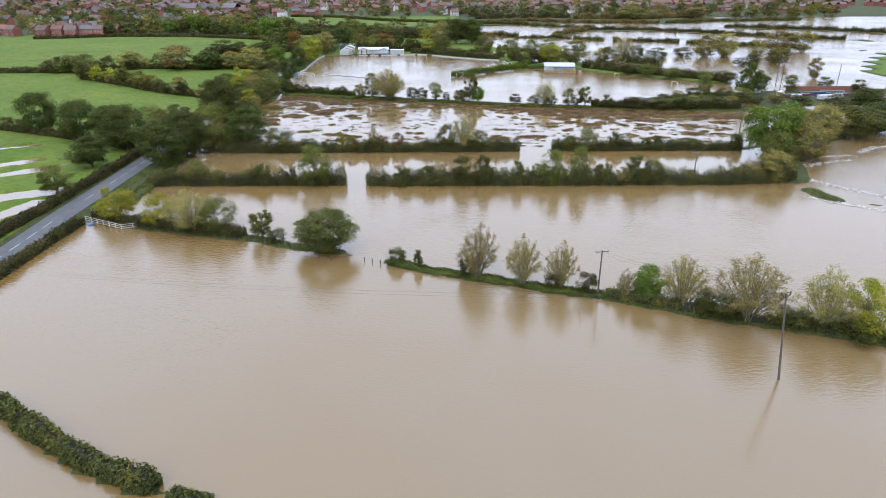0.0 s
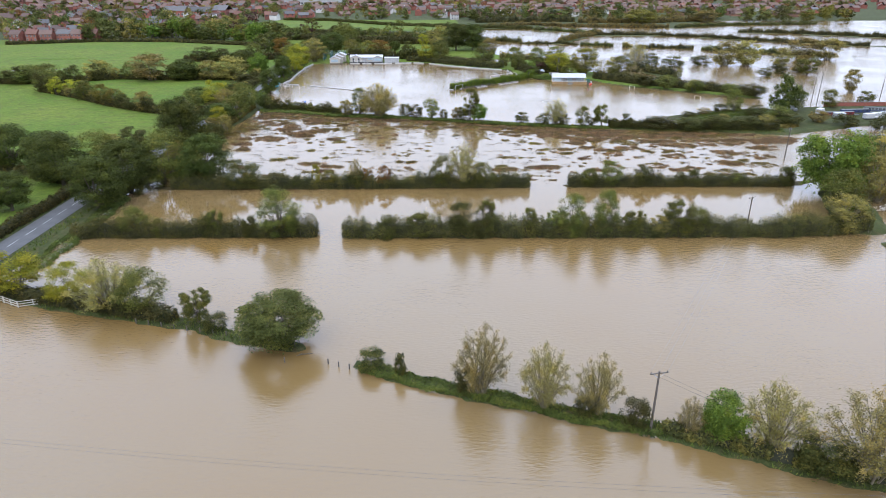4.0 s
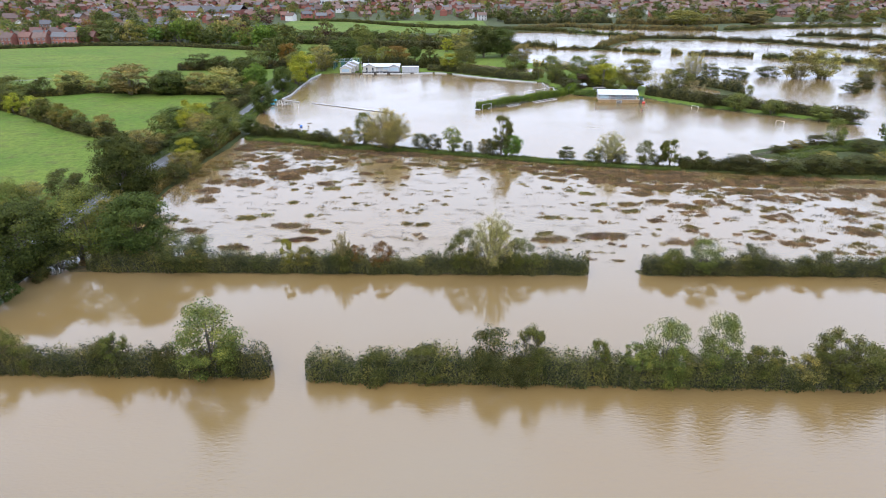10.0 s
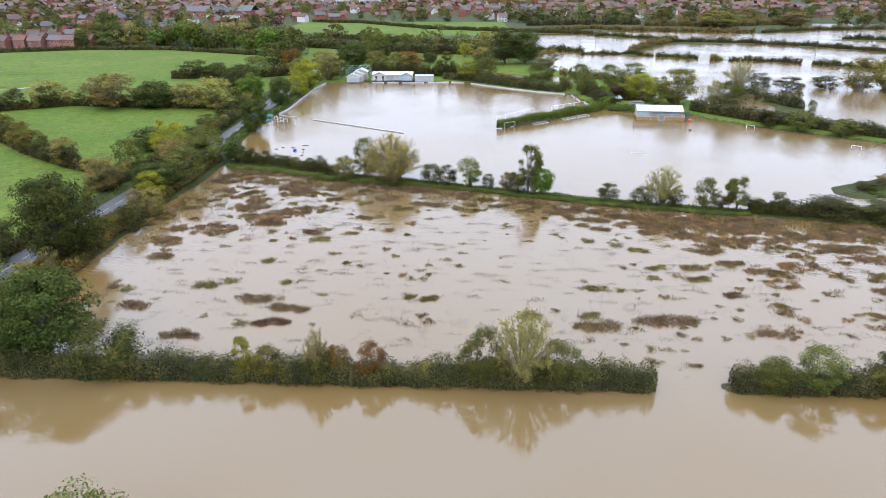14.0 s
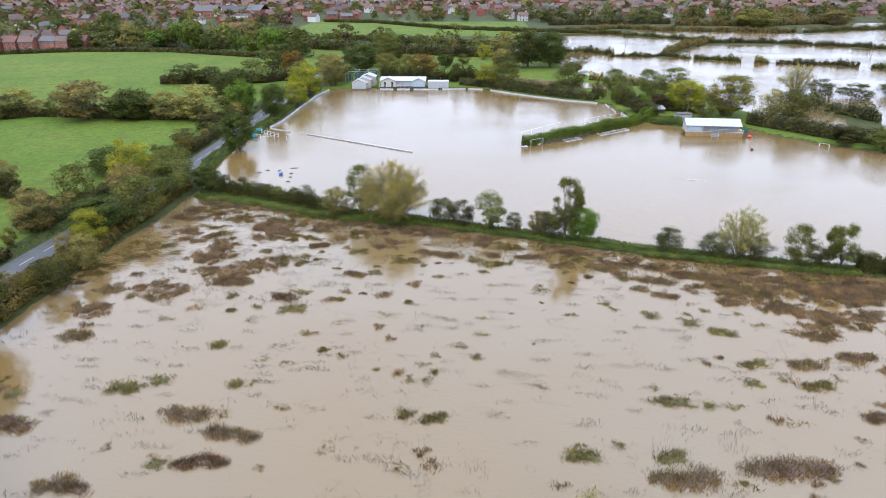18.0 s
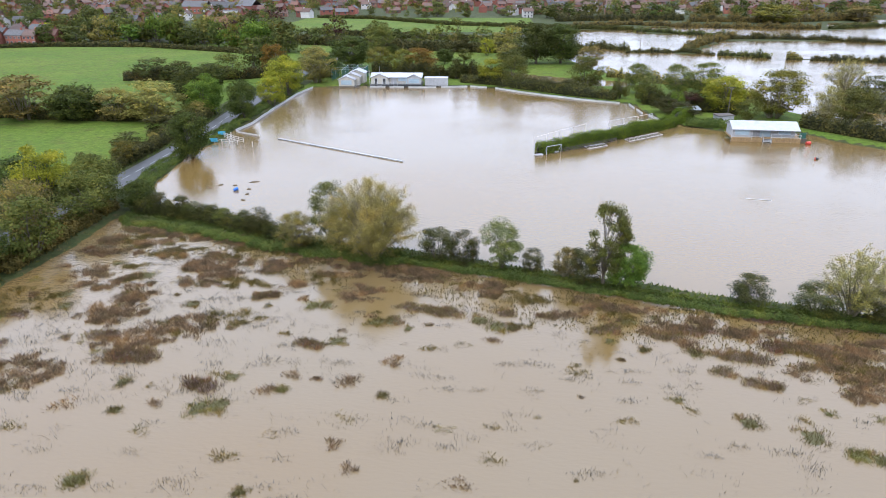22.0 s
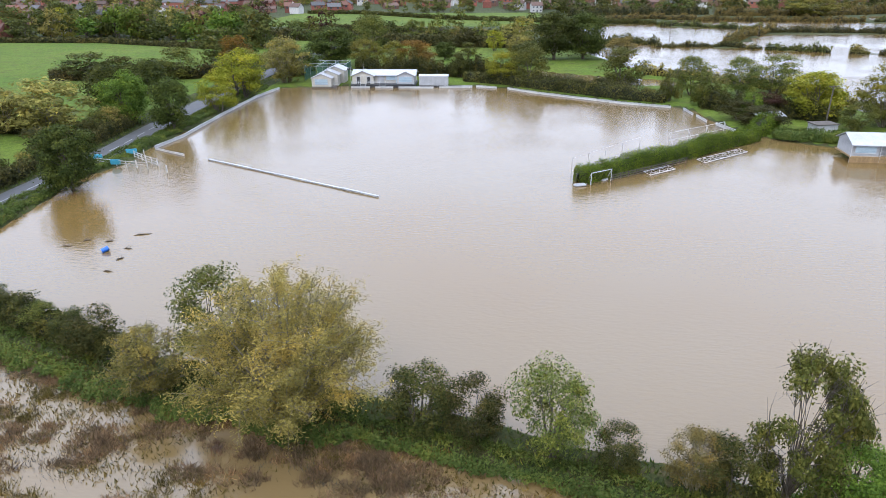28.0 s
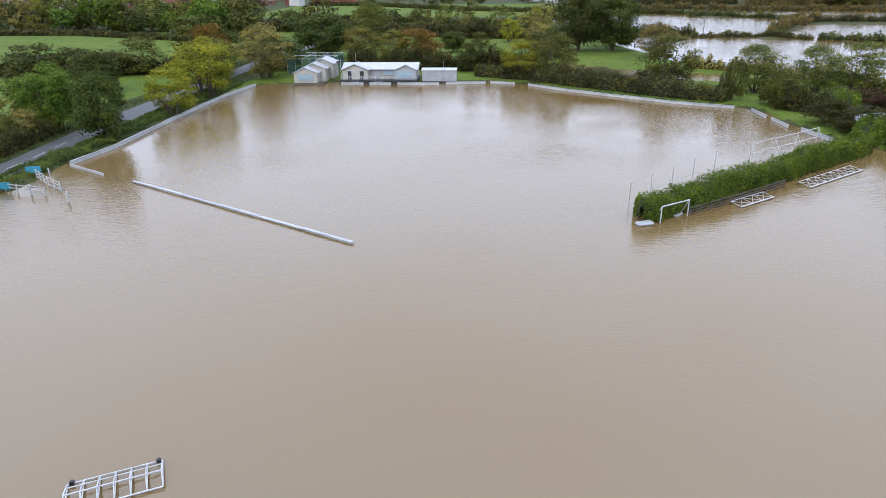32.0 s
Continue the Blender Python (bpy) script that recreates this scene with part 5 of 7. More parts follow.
TUSSOCK_SPOTS += [("sedge", -36.7, 237.5, 1.3), ("reed", -28.6, 237.7, 2), ("sedge", -25.7, 239.1, 1.3), ("sedge", -19.7, 237.2, 0.9), ("reed", -18.7, 245.9, 1.9), ("sedge", -15.8, 246.7, 1.5), ("wet", -11.9, 246.6, 1.8), ("sedge", -11, 251.4, 2.3), ("reed", -7.2, 255.5, 2.4), ("reed", -3.6, 254.7, 2.4), ("sedge", 0.5, 252.6, 1.6), ("sedge", 3.8, 251.2, 2.1), ("reed", 3.8, 254.6, 1.4), ("wet", 5.3, 243.1, 0.9), ("wet", -19.5, 242, 1.3), ("wet", -14.2, 242.4, 1.1), ("sedge", -9, 236.6, 0.9), ("wet", 6.3, 237.4, 1.1), ("sedge", -20, 255.1, 2.3), ("reed", -27.9, 257.8, 1.9), ("sedge", -47.5, 263.1, 2.1), ("sedge", -36.4, 254.8, 1.5), ("wet", 10.3, 253.2, 2.5), ("wet", 10.1, 249.7, 1.3), ("reed", 15.8, 251, 2), ("sedge", 15.8, 248.6, 1.2), ("sedge", 19, 253.2, 1.6), ("reed", 22.6, 249.6, 1.9), ("reed", 26.2, 251.6, 3.1), ("sedge", 19.3, 246.8, 0.9), ("wet", 21.2, 245.3, 1.3), ("sedge", 25, 246.5, 1.4), ("reed", 26.9, 242.8, 1.8), ("wet", 22.7, 240.2, 1.5), ("reed", 30.2, 241, 2), ("reed", 30.2, 246, 2.4), ("reed", 35, 248.4, 2), ("wet", 23.3, 243.4, 1.2), ("sedge", 32.2, 255.9, 1.7), ("sedge", -7.9, 250.1, 0.6), ("sedge", 9.1, 254.4, 1.1), ("wet", -24.5, 241.2, 0.7), ("wet", -3.3, 245.7, 0.9), ("sedge", 22.3, 254.4, 0.9), ("reed", 36, 254.8, 2.2), ("reed", -43.7, 246.9, 2.1)]
MAT_SPOTS = [("reed", 98, 212, 4), ("reed", 104, 222, 5), ("reed", 100, 231, 5), ("reed", 110, 230, 5), ("sedge", 95, 204, 4), ("reed", -48.9, 238.6, 5.4), ("reed", -39.2, 244.2, 4.7), ("reed", -46, 251.8, 4.5), ("reed", -56, 231.5, 3.6), ("reed", 62, 224, 3.6), ("reed", 70, 231, 4.6), ("reed", 80, 226, 4.4), ("reed", 56, 216, 3.2), ("reed", 74, 214, 3.8), ("reed", 86, 206, 4.2), ("reed", 64, 204, 3.6), ("reed", 48, 200, 3.0), ("reed", 90, 218, 3.6), ("sedge", 52, 208, 2.4), ("sedge", 68, 219, 2.6), ("sedge", 82, 198, 3.0), ("reed", -56.2, 239.2, 2.7), ("wet", -56.5, 232.6, 2.1), ("reed", 43.9, 240.3, 5.1), ("reed", 55.1, 244.6, 9.7), ("reed", 58.1, 235.8, 3.6), ("reed", 47, 230.4, 3.9), ("reed", 41.8, 244, 5.3), ("reed", 64.1, 247.1, 5.4), ("sedge", -60.9, 254.9, 6.2), ("sedge", -65.7, 245, 5.7), ("reed", -38.2, 247.6, 4), ("reed", -35.1, 249.1, 3.8), ("reed", -45.8, 251.4, 3.1), ("reed", -37.9, 265, 3), ("reed", -38.9, 261.5, 2.6), ("reed", -52.2, 259.8, 2.4), ("reed", -45.1, 256.9, 3.2), ("sedge", -30.2, 251.8, 3.9), ("reed", -16.2, 259, 3.7), ("reed", 0.7, 261.7, 3.4), ("sedge", 6.1, 259.2, 3), ("reed", 15.4, 258.2, 3)]
spots = []
for kind, x, y, r in TUSSOCK_SPOTS:
    n = 1 if r < 1.9 else 2 if r < 3 else 3
    for k in range(n):
        o = (k - (n - 1) / 2) * 2 * r / (n + 0.6)
        w = r * (1.1 if n == 1 else 1.5 / n) * rng.uniform(0.95, 1.2)
        put_tussock(kind, x + o, y + rng.uniform(-0.5, 0.5) * (n > 1), w, max(0.9, w * rng.uniform(0.7, 0.95)), rng.uniform(0.7, 1.0) * (0.8 + 0.25 * min(r, 2)))
        spots.append((x + o, y))
while len(spots) < 299:
    x, y = rng.uniform(-64, 98), rng.uniform(189, 282)
    p = (np.array([x]), np.array([y]))
    if signed(*p, MARSH_AREA)[0] < 2.0 or rng.uniform() > float(marsh_cover(x, y)) * (0.75 + 0.5 * float(wobble(*p, 0.3, 9)[0])) + 0.06:
        continue
    if any((x - a) ** 2 + (y - b) ** 2 < 5.0 for a, b in spots):
        continue
    spots.append((x, y))
    cover = float(marsh_cover(x, y))
    kind = rng.choice(["reed", "sedge", "wet"], p=[0.5, 0.32, 0.18] if cover > 0.4 else [0.2, 0.36, 0.44])
    size = rng.uniform(0.45, 0.95) * (1.0 + 0.7 * min(cover, 1.0))
    size *= 0.7 if -46 < x < 37 and y > 206 else 1.0
    put_tussock(kind, x, y, size * rng.uniform(1.0, 1.9), size, rng.uniform(0.6, 1.0) * (0.55 + 0.3 * size))

# wide mats grown together out of many tussocks
grown = {"reed": [], "sedge": []}
beds = [(k if k in grown else "reed", x, y, r, r * 0.62) for k, x, y, r in MAT_SPOTS]
for _ in range(200):
    x, y = rng.uniform(-64, 110), rng.uniform(190, 284)
    if -46 < x < 37 and 206 < y < 256:
        continue
    if rng.uniform() < float(marsh_cover(x, y)) ** 2 and signed(np.array([x]), np.array([y]), MARSH_AREA)[0] > 1:
        beds.append((rng.choice(["reed", "sedge"], p=[0.65, 0.35]), x, y, rng.uniform(1.5, 4.0), rng.uniform(1.0, 2.2)))
BANK_X, BANK_Y = [-62, -57, -31, -10, 21, 51, 95, 125], [278, 284, 275, 270, 258, 251, 244, 238]
for x in np.arange(-58, 120, 2.0):
    deep = float(np.interp(x, [-60, -30, -10, 20, 36, 60, 100], [20, 15, 7, 7, 15, 17, 14]))
    for f in (rng.uniform(0.12, 0.5), rng.uniform(0.4, 1.0)):
        if rng.uniform() < (0.9 if x > 36 or x < -24 else 0.35):
            beds.append((rng.choice(["reed", "sedge"], p=[0.75, 0.25]), x + rng.uniform(-1, 1), float(np.interp(x, BANK_X, BANK_Y)) - deep * f, rng.uniform(1.6, 4.2), rng.uniform(0.7, 1.7)))
MINI = {(k, v): tussock(k, 50 + 10 * v + len(k), 210, hgt, 0.07, 4) for k, hgt in (("reed", 0.95), ("sedge", 0.7)) for v in range(3)}
for _ in range(420):
    x, y = rng.uniform(-60, 100), rng.uniform(192, 268)
    if rng.uniform() < 0.25 + 0.6 * float(np.clip((x - 5) / 45, 0, 1)) + 0.3 * float(np.clip((y - 236) / 20, 0, 1)):
        beds.append((rng.choice(["reed", "sedge"]), x, y, rng.uniform(0.3, 1.3), rng.uniform(0.2, 0.6)))
for kind, x, y, rx, ry in beds:
    for _ in range(int((1 if rx < 1.4 else 4) + rx * ry * 1.5)):
        a, f = rng.uniform(0, 6.28), math.sqrt(rng.uniform(0, 1))
        qx, qy = x + rx * f * math.cos(a), y + ry * f * math.sin(a)
        if signed(np.array([qx]), np.array([qy]), MARSH_AREA)[0] < 0.5:
            continue
        one = kind if rng.uniform() < 0.85 else "sedge"
        sc, hz = rng.uniform(0.9, 1.7) * (1.15 - 0.4 * f), rng.uniform(0.5, 0.95)
        t = rng.uniform(0, 6.28)
        for v, q in MINI[(one, int(rng.randint(3)))][:1]:
            vx, vy = v[:, 0] * math.cos(t) - v[:, 1] * math.sin(t), v[:, 0] * math.sin(t) + v[:, 1] * math.cos(t)
            grown[one].append((np.column_stack([qx + vx * sc * 1.2, qy + vy * sc, v[:, 2] * hz + max(land_z(qx, qy), -0.1)]), q))
cx, cy = rng.uniform(-69, 120, 90000), rng.uniform(187, 288, 90000)
edge = signed(cx, cy, MARSH_AREA)
inn = edge > 1.0
bank = np.clip(((cy - (np.interp(cx, [-62, -57, -31, -10, 21, 51, 95, 125], [278, 284, 275, 270, 258, 251, 244, 238]) - 9))) / 9, 0, 1) ** 1.5
west = np.clip((-59 - cx) / 6, 0, 1)
keep = (edge > -3) & (rng.uniform(0, 1, len(cx)) < 0.9 * np.maximum(bank, west) * (0.6 + 0.7 * wobble(cx, cy, 0.4, 15)))
c = np.column_stack([cx[keep], cy[keep], np.maximum(land_zs(cx[keep], cy[keep]), -0.1)])
grown["sedge"].append(blades(rng, c, 0.34, 0.12, 0.9))
bx = rng.uniform(-60, 100, 26000)
by = np.interp(bx, [-62, -57, -31, -10, 21, 51, 95, 125], [278, 284, 275, 270, 258, 251, 244, 238]) - 11 * rng.uniform(0, 1, len(bx)) ** 1.6
ok = wobble(bx, by, 0.45, 21) > -0.25 + 0.0 * bx
c = np.column_stack([bx[ok], by[ok], np.maximum(land_zs(bx[ok], by[ok]), -0.08)])
grown["sedge"].append(blades(rng, c, 0.36, 0.15, 1.0))
for nm, kind, words in (("marsh_reeds", "reed", "red-brown reeds and docks in mats over the marsh"), ("marsh_sedge", "sedge", "olive sedge and grass in mats over the marsh")):
    tagged(new(nm, mesh_np(nm, *gather(grown[kind]), LEAF[kind])), words, "marsh plants", kind="stuff")
nw = np.clip((cy - 232) / 14, 0, 1) * np.clip((-18 - cx) / 16, 0, 1)
keep = inn & (rng.uniform(0, 1, len(cx)) < 0.34 * (wobble(cx, cy, 0.35, 14) - 0.15).clip(0, 1.2) * (0.3 + marsh_cover(cx, cy)) + 0.9 * nw * (0.35 + wobble(cx, cy, 0.5, 16)).clip(0, 1))
c = np.column_stack([cx[keep], cy[keep], np.full(keep.sum(), -0.1)])
c = np.repeat(c, 5, 0) + rng.normal(0, 0.3, (5 * len(c), 3)) * (1, 1, 0)
tufts = []
for _ in range(800):
    x, y = rng.uniform(-62, 96), rng.uniform(189, 280)
    if signed(np.array([x]), np.array([y]), MARSH_AREA)[0] > 2:
        n = int(rng.randint(6, 90))
        tufts.append(np.column_stack([rng.normal(x, 0.75, n), rng.normal(y, 0.3, n), np.full(n, -0.1)]))
c = np.concatenate([c] + tufts)
tagged(new("drowned_stalks", mesh_np("drowned_stalks", *blades(rng, c, 0.4, 0.05, 0.6), LEAF["wet"])), "thin grey drowned stalks standing in the water", "marsh plants", kind="stuff")

# rough grass on the banks and verges
gx_, gy_, gw = [], [], []
for pts, half, count in ((LAND_STRIPS[0][0], 1.9, 1800), (LAND_STRIPS[1][0], 1.8, 3600), (LAND_STRIPS[5][0], 3.2, 9000), (LAND_STRIPS[6][0], 1.9, 300), (ROAD_LINE[3:], 6.5, 12000)):
    seg = [(np.array(a, float), np.array(b, float)) for a, b in zip(pts, pts[1:])]
    for a, b in seg:
        n = int(count * np.linalg.norm(b - a) / sum(np.linalg.norm(q - p) for p, q in seg))
        t, o = rng.uniform(0, 1, n), rng.uniform(-half, half, n)
        if half > 6:
            o = np.sign(o) * rng.uniform(3.3, half, n)
        u = (b - a) / np.linalg.norm(b - a)
        gx_.append(a[0] + (b[0] - a[0]) * t + u[1] * o)
        gy_.append(a[1] + (b[1] - a[1]) * t - u[0] * o)
gx_, gy_ = np.concatenate(gx_), np.concatenate(gy_)
gz_ = land_zs(gx_, gy_)
ok = gz_ > 0.02
c = np.column_stack([gx_[ok], gy_[ok], gz_[ok] - 0.03])
tagged(new("bank_grass", mesh_np("bank_grass", *blades(rng, c, 0.5, 0.2, 0.8), LEAF["grass"])), "long green grass and nettles on the banks", "grass", kind="stuff")


# ---- poles, wires, fences ----
def utility_pole(x, y, height, arms=1, turn=0.0, label="wooden utility pole with a crossarm and insulators"):
    ob = thing("utility_pole", label, "pole", "utility poles", (x, y, 0), turn)
    part("post", barred((0, 0, -1.5), (0, 0, height), 0.16, 8, 0.11), OLDWOOD, ob)
    for k in range(arms):
        z = height - 0.25 - 0.9 * k
        arm = part("crossarm", boxed(-1.1, -0.06, z - 0.06, 1.1, 0.06, z + 0.06, bevel=0.01), OLDWOOD, ob)
        for dx in (-1.0, 0.0, 1.0):
            part("insulator", barred((dx, 0, z + 0.06), (dx, 0, z + 0.28), 0.05, 6, 0.03), DARK, arm)
        for sx in (-1, 1):
            part("brace", barred((0.75 * sx, 0.04, z - 0.05), (0.1 * sx, 0.04, z - 0.6), 0.02, 4), GALV, ob)
    return ob


def wire(a, b, sag, name="overhead_wire"):
    a, b = np.array(a, float), np.array(b, float)
    pts = [a + (b - a) * t - (0, 0, 4 * sag * t * (1 - t)) for t in np.linspace(0, 1, 14)]
    tagged(new(name, mesh_np(name, *tube(pts, [0.011] * 14, 3), DARK)), "thin dark overhead wire strung between poles", "wire", "overhead wires")


leaning = utility_pole(43.3, 68.3, 12.7, 0, 0, "tall wooden pole with a bracket, standing in the flood")
for dx in (-0.55, 0.55):
    arm = part("bracket", beam((0, 0, 12.0), (dx, 0, 12.55), 0.1, 0.12), DARK, leaning)
    part("insulator", barred((dx, 0, 12.55), (dx, 0, 12.95), 0.09, 6, 0.06), DARK, arm)
leaning.matrix_basis = pose(43.3, 68.3, 0, 0, -7.5, 0)
utility_pole(25.7, 92.4, 8.2, 1, 8)
utility_pole(65.0, 151.9, 8.4, 1, 30)
utility_pole(104.0, 210.0, 9.0, 1, 30)
utility_pole(158.1, 291.4, 12.5, 0, 0, "one leg of a twin wooden pole in the flooded yard")
utility_pole(160.4, 291.3, 12.5, 0, 0, "one leg of a twin wooden pole in the flooded yard")
utility_pole(188.8, 295, 10.5, 0, 0, "bare wooden pole beside the yard")
utility_pole(70.5, 372.0, 9.5, 1, 10)
utility_pole(92, 583, 9.0, 0, 0, "bare wooden pole standing in a flooded pit")
utility_pole(122, 548, 9.0, 1, 0)
utility_pole(220, 540, 9.0, 1, 0)
for dx in (-1.0, 0.0, 1.0):
    wire((25.7 + dx, 92.4, 8.2), (65 + dx * 0.8, 151.9, 8.4), 1.2)
    wire((65 + dx * 0.8, 151.9, 8.4), (104 + dx * 0.8, 210, 9), 1.2)
for dz in (0.0, -0.5):
    wire((41.7, 68.3, 12.6 + dz), (-95, 92, 10.5 + dz), 2.6)
    wire((25.7, 92.4, 8.0 + dz), (41.7, 68.3, 12.4 + dz), 0.5)


def rail_fence(pts, rails, height, material, name="rail_fence", label="white wooden rail fence", spacing=1.9, base=None, post=0.07):
    """Posts along a line and rails between them."""
    ob = tagged(new(name), label, "fence")
    places = []
    for (x0, y0), (x1, y1) in zip(pts, pts[1:]):
        n = max(1, round(math.hypot(x1 - x0, y1 - y0) / spacing))
        places += [(x0 + (x1 - x0) * k / n, y0 + (y1 - y0) * k / n) for k in range(n)]
    places.append(pts[-1])
    for x, y in places:
        z = max(land_z(x, y), -0.5) if base is None else base
        part("post", boxed(x - post, y - post, z - 0.2, x + post, y + post, height, bevel=0.01), material, ob)
    for a, b in zip(places, places[1:]):
        for k in range(rails):
            z = height * (1 - 0.36 * k) - 0.1
            part("rail", beam((*a, z), (*b, z), 0.05, 0.11), material, ob)
    return ob


rail_fence([(-74.6, 134.4), (-61.2, 129.1), (-60.6, 126.8), (-64.7, 125.5), (-74.4, 130.8)], 3, 1.15, CREAM, label="pale railed stock pen standing in flood water", base=-0.5)
rail_fence([(19.6, 334.2), (27, 339.6), (34.4, 345.4)], 3, 1.0, OLDWOOD, label="weathered rail fence in front of the clipped hedge", base=-0.5)
rail_fence([(75.2, 256.4), (93.7, 264.7), (108.1, 273.1)], 2, 1.1, OLDWOOD, label="weathered field fence through the flooded marsh")
rail_fence([(-70.8, 340.2), (-64.5, 338.4), (-60.2, 337.6)], 2, 1.2, WHITE, label="white rail fence by the flooded entrance")
rail_fence([(-66.4, 345.0), (-62.6, 341.8), (-59.4, 339.6)], 3, 1.3, WHITE, label="leaning white gate washed against its posts")
rail_fence([(-104, 178.5), (-94, 178.0), (-90.5, 176.0)], 2, 1.2, OLDWOOD, label="dark wooden cattle pen in the wet field")
for x, y in [(-44 + 2.1 * k, 121.0 - 0.62 * k) for k in range(13)] + [(-19.5, 109.5), (-13.5, 108.9), (-12, 108.2), (-10.5, 107.6)]:
    ob = thing("fence_post", "short weathered fence post at the water's edge", "post", "fence posts", (x, y - 1.2, -0.4), RNG.uniform(0, 90))
    part("post", boxed(-0.07, -0.07, 0, 0.07, 0.07, 1.25, bevel=0.02), OLDWOOD, ob)


# ---- white walls round the sports ground ----
def low_wall(pts, height=0.75, thick=0.3, name="low_wall", label="low white boarded wall round the flooded sports ground"):
    ob = tagged(new(name), label, "wall")
    for (x0, y0), (x1, y1) in zip(pts, pts[1:]):
        n = max(1, round(math.hypot(x1 - x0, y1 - y0) / 3.6))
        for k in range(n):
            a = (x0 + (x1 - x0) * (k + 0.004) / n, y0 + (y1 - y0) * (k + 0.004) / n)
            b = (x0 + (x1 - x0) * (k + 0.996) / n, y0 + (y1 - y0) * (k + 0.996) / n)
            dz = 0.03 * math.sin(k * 1.7 + x0)
            panel = part("panel", beam((*a, height / 2 - 0.35 + dz), (*b, height / 2 - 0.35 + dz), thick * 0.55, height + 0.6), WHITE, ob)
            part("coping", beam((*a, height + dz), (*b, height + dz), thick, 0.1), WHITE_ROOF, panel)
    return ob


low_wall([(-65.7, 351.6), (-64.3, 361.2), (-64.6, 385.6), (-64.3, 408.3), (-62.2, 422.3)], 0.55, 0.3)
low_wall([(-65.5, 351.2), (-57.6, 346.5)], 0.3, 0.2)
low_wall([(-51.8, 343.8), (-17.3, 323.9)], 0.2, 0.4, label="long white barrier lying across the flooded field")
low_wall([(-4.1, 427.1), (2.0, 425.2)], 0.5, 0.25)
low_wall([(5.1, 423.8), (13.2, 416.0), (33.9, 401.4), (44.8, 396.3)], 0.5, 0.3)
low_wall([(47.3, 394.1), (47.6, 387.2)], 0.5, 0.25)
low_wall([(48.0, 385.9), (48.4, 379.4)], 0.5, 0.25)
low_wall([(49.6, 376.9), (51.2, 369.2)], 0.6, 0.25)
low_wall([(-41.2, 424.6), (-35.5, 424.6)], 0.55)
low_wall([(-34, 424.6), (-28.6, 424.6)], 0.55)
low_wall([(-27, 424.6), (-16.6, 424.6)], 0.55)
low_wall([(-15, 425.4), (-5.2, 426.4)], 0.55)


# ---- buildings by the ground ----
def gable_roof(x0, x1, y0, y1, z, rise, over=0.3, along="x", thick=0.14):
    """Two sloping sheets with thickness over a rectangle; the ridge runs along x or y."""
    bm = bmesh.new()
    x0, x1, y0, y1 = x0 - over, x1 + over, y0 - over, y1 + over
    if along == "x":
        ym = (y0 + y1) / 2
        prof = [(y0, z - 0.1), (ym, z + rise), (y1, z - 0.1), (y1, z - 0.1 - thick), (ym, z + rise - thick), (y0, z - 0.1 - thick)]
        ends = [[bm.verts.new((x, a, b)) for a, b in prof] for x in (x0, x1)]
    else:
        xm = (x0 + x1) / 2
        prof = [(x0, z - 0.1), (xm, z + rise), (x1, z - 0.1), (x1, z - 0.1 - thick), (xm, z + rise - thick), (x0, z - 0.1 - thick)]
        ends = [[bm.verts.new((a, y, b)) for a, b in prof] for y in (y0, y1)]
    for k in range(6):
        bm.faces.new((ends[0][k], ends[0][(k + 1) % 6], ends[1][(k + 1) % 6], ends[1][k]))
    for e in ends:
        bm.faces.new((e[0], e[1], e[4], e[5]))
        bm.faces.new((e[1], e[2], e[3], e[4]))
    bmesh.ops.recalc_face_normals(bm, faces=bm.faces)
    return bm


def gable_wall(x0, x1, y, z0, z1, rise, thick=0.2):
    """A gable end with its peak, facing y."""
    bm = bmesh.new()
    pr = [(x0, z0), (x1, z0), (x1, z1), ((x0 + x1) / 2, z1 + rise), (x0, z1)]
    f, b = [bm.verts.new((x, y, z)) for x, z in pr], [bm.verts.new((x, y + thick, z)) for x, z in pr]
    bm.faces.new(f), bm.faces.new(b[::-1])
    for k in range(5):
        bm.faces.new((f[k], b[k], b[(k + 1) % 5], f[(k + 1) % 5]))
    bmesh.ops.recalc_face_normals(bm, faces=bm.faces)
    return bm


def shutter_window(parent, x0, x1, z0, z1, y, material=None, name="shuttered_window"):
    w = part(name, boxed(x0, y - 0.05, z0, x1, y + 0.04, z1), material or SHUTTER, parent)
    n = max(2, int((z1 - z0) / 0.22))
    for k in range(n):
        z = z0 + (z1 - z0) * (k + 0.5) / n
        part("slat", boxed(x0 + 0.04, y - 0.08, z - 0.07, x1 - 0.04, y - 0.045, z + 0.07), material or SHUTTER, w)
    for a, b, c, d in ((x0 - 0.1, x0, z0 - 0.1, z1 + 0.1), (x1, x1 + 0.1, z0 - 0.1, z1 + 0.1), (x0, x1, z1, z1 + 0.1), (x0, x1, z0 - 0.1, z0)):
        part("frame", boxed(a, y - 0.1, c, b, y + 0.02, d), WHITE, w)
    return w


# the pavilion: two gabled wings and a long middle, on a dark deck
pav = thing("pavilion", "cream clad sports pavilion with white roofs on a dark deck", "building", "", (-41.3, 425.8, 0.0))
part("deck", boxed(-0.2, -0.5, 0.0, 19.2, 9.2, 0.95, bevel=0.02), DARK, pav)
part("wall", boxed(0.3, 2.2, 0.95, 18.7, 8.8, 3.35), CREAM, pav)
part("gable_wall", gable_wall(0.2, 6.6, 0.7, 0.95, 3.35, 1.25, 1.5), CREAM, pav)
part("gable_wall", gable_wall(13.6, 18.8, 0.7, 0.95, 3.35, 1.1, 1.5), GREYCLAD, pav)
part("roof", gable_roof(0.1, 18.9, 2.0, 8.9, 3.4, 1.15, 0.35), WHITE_ROOF, pav)
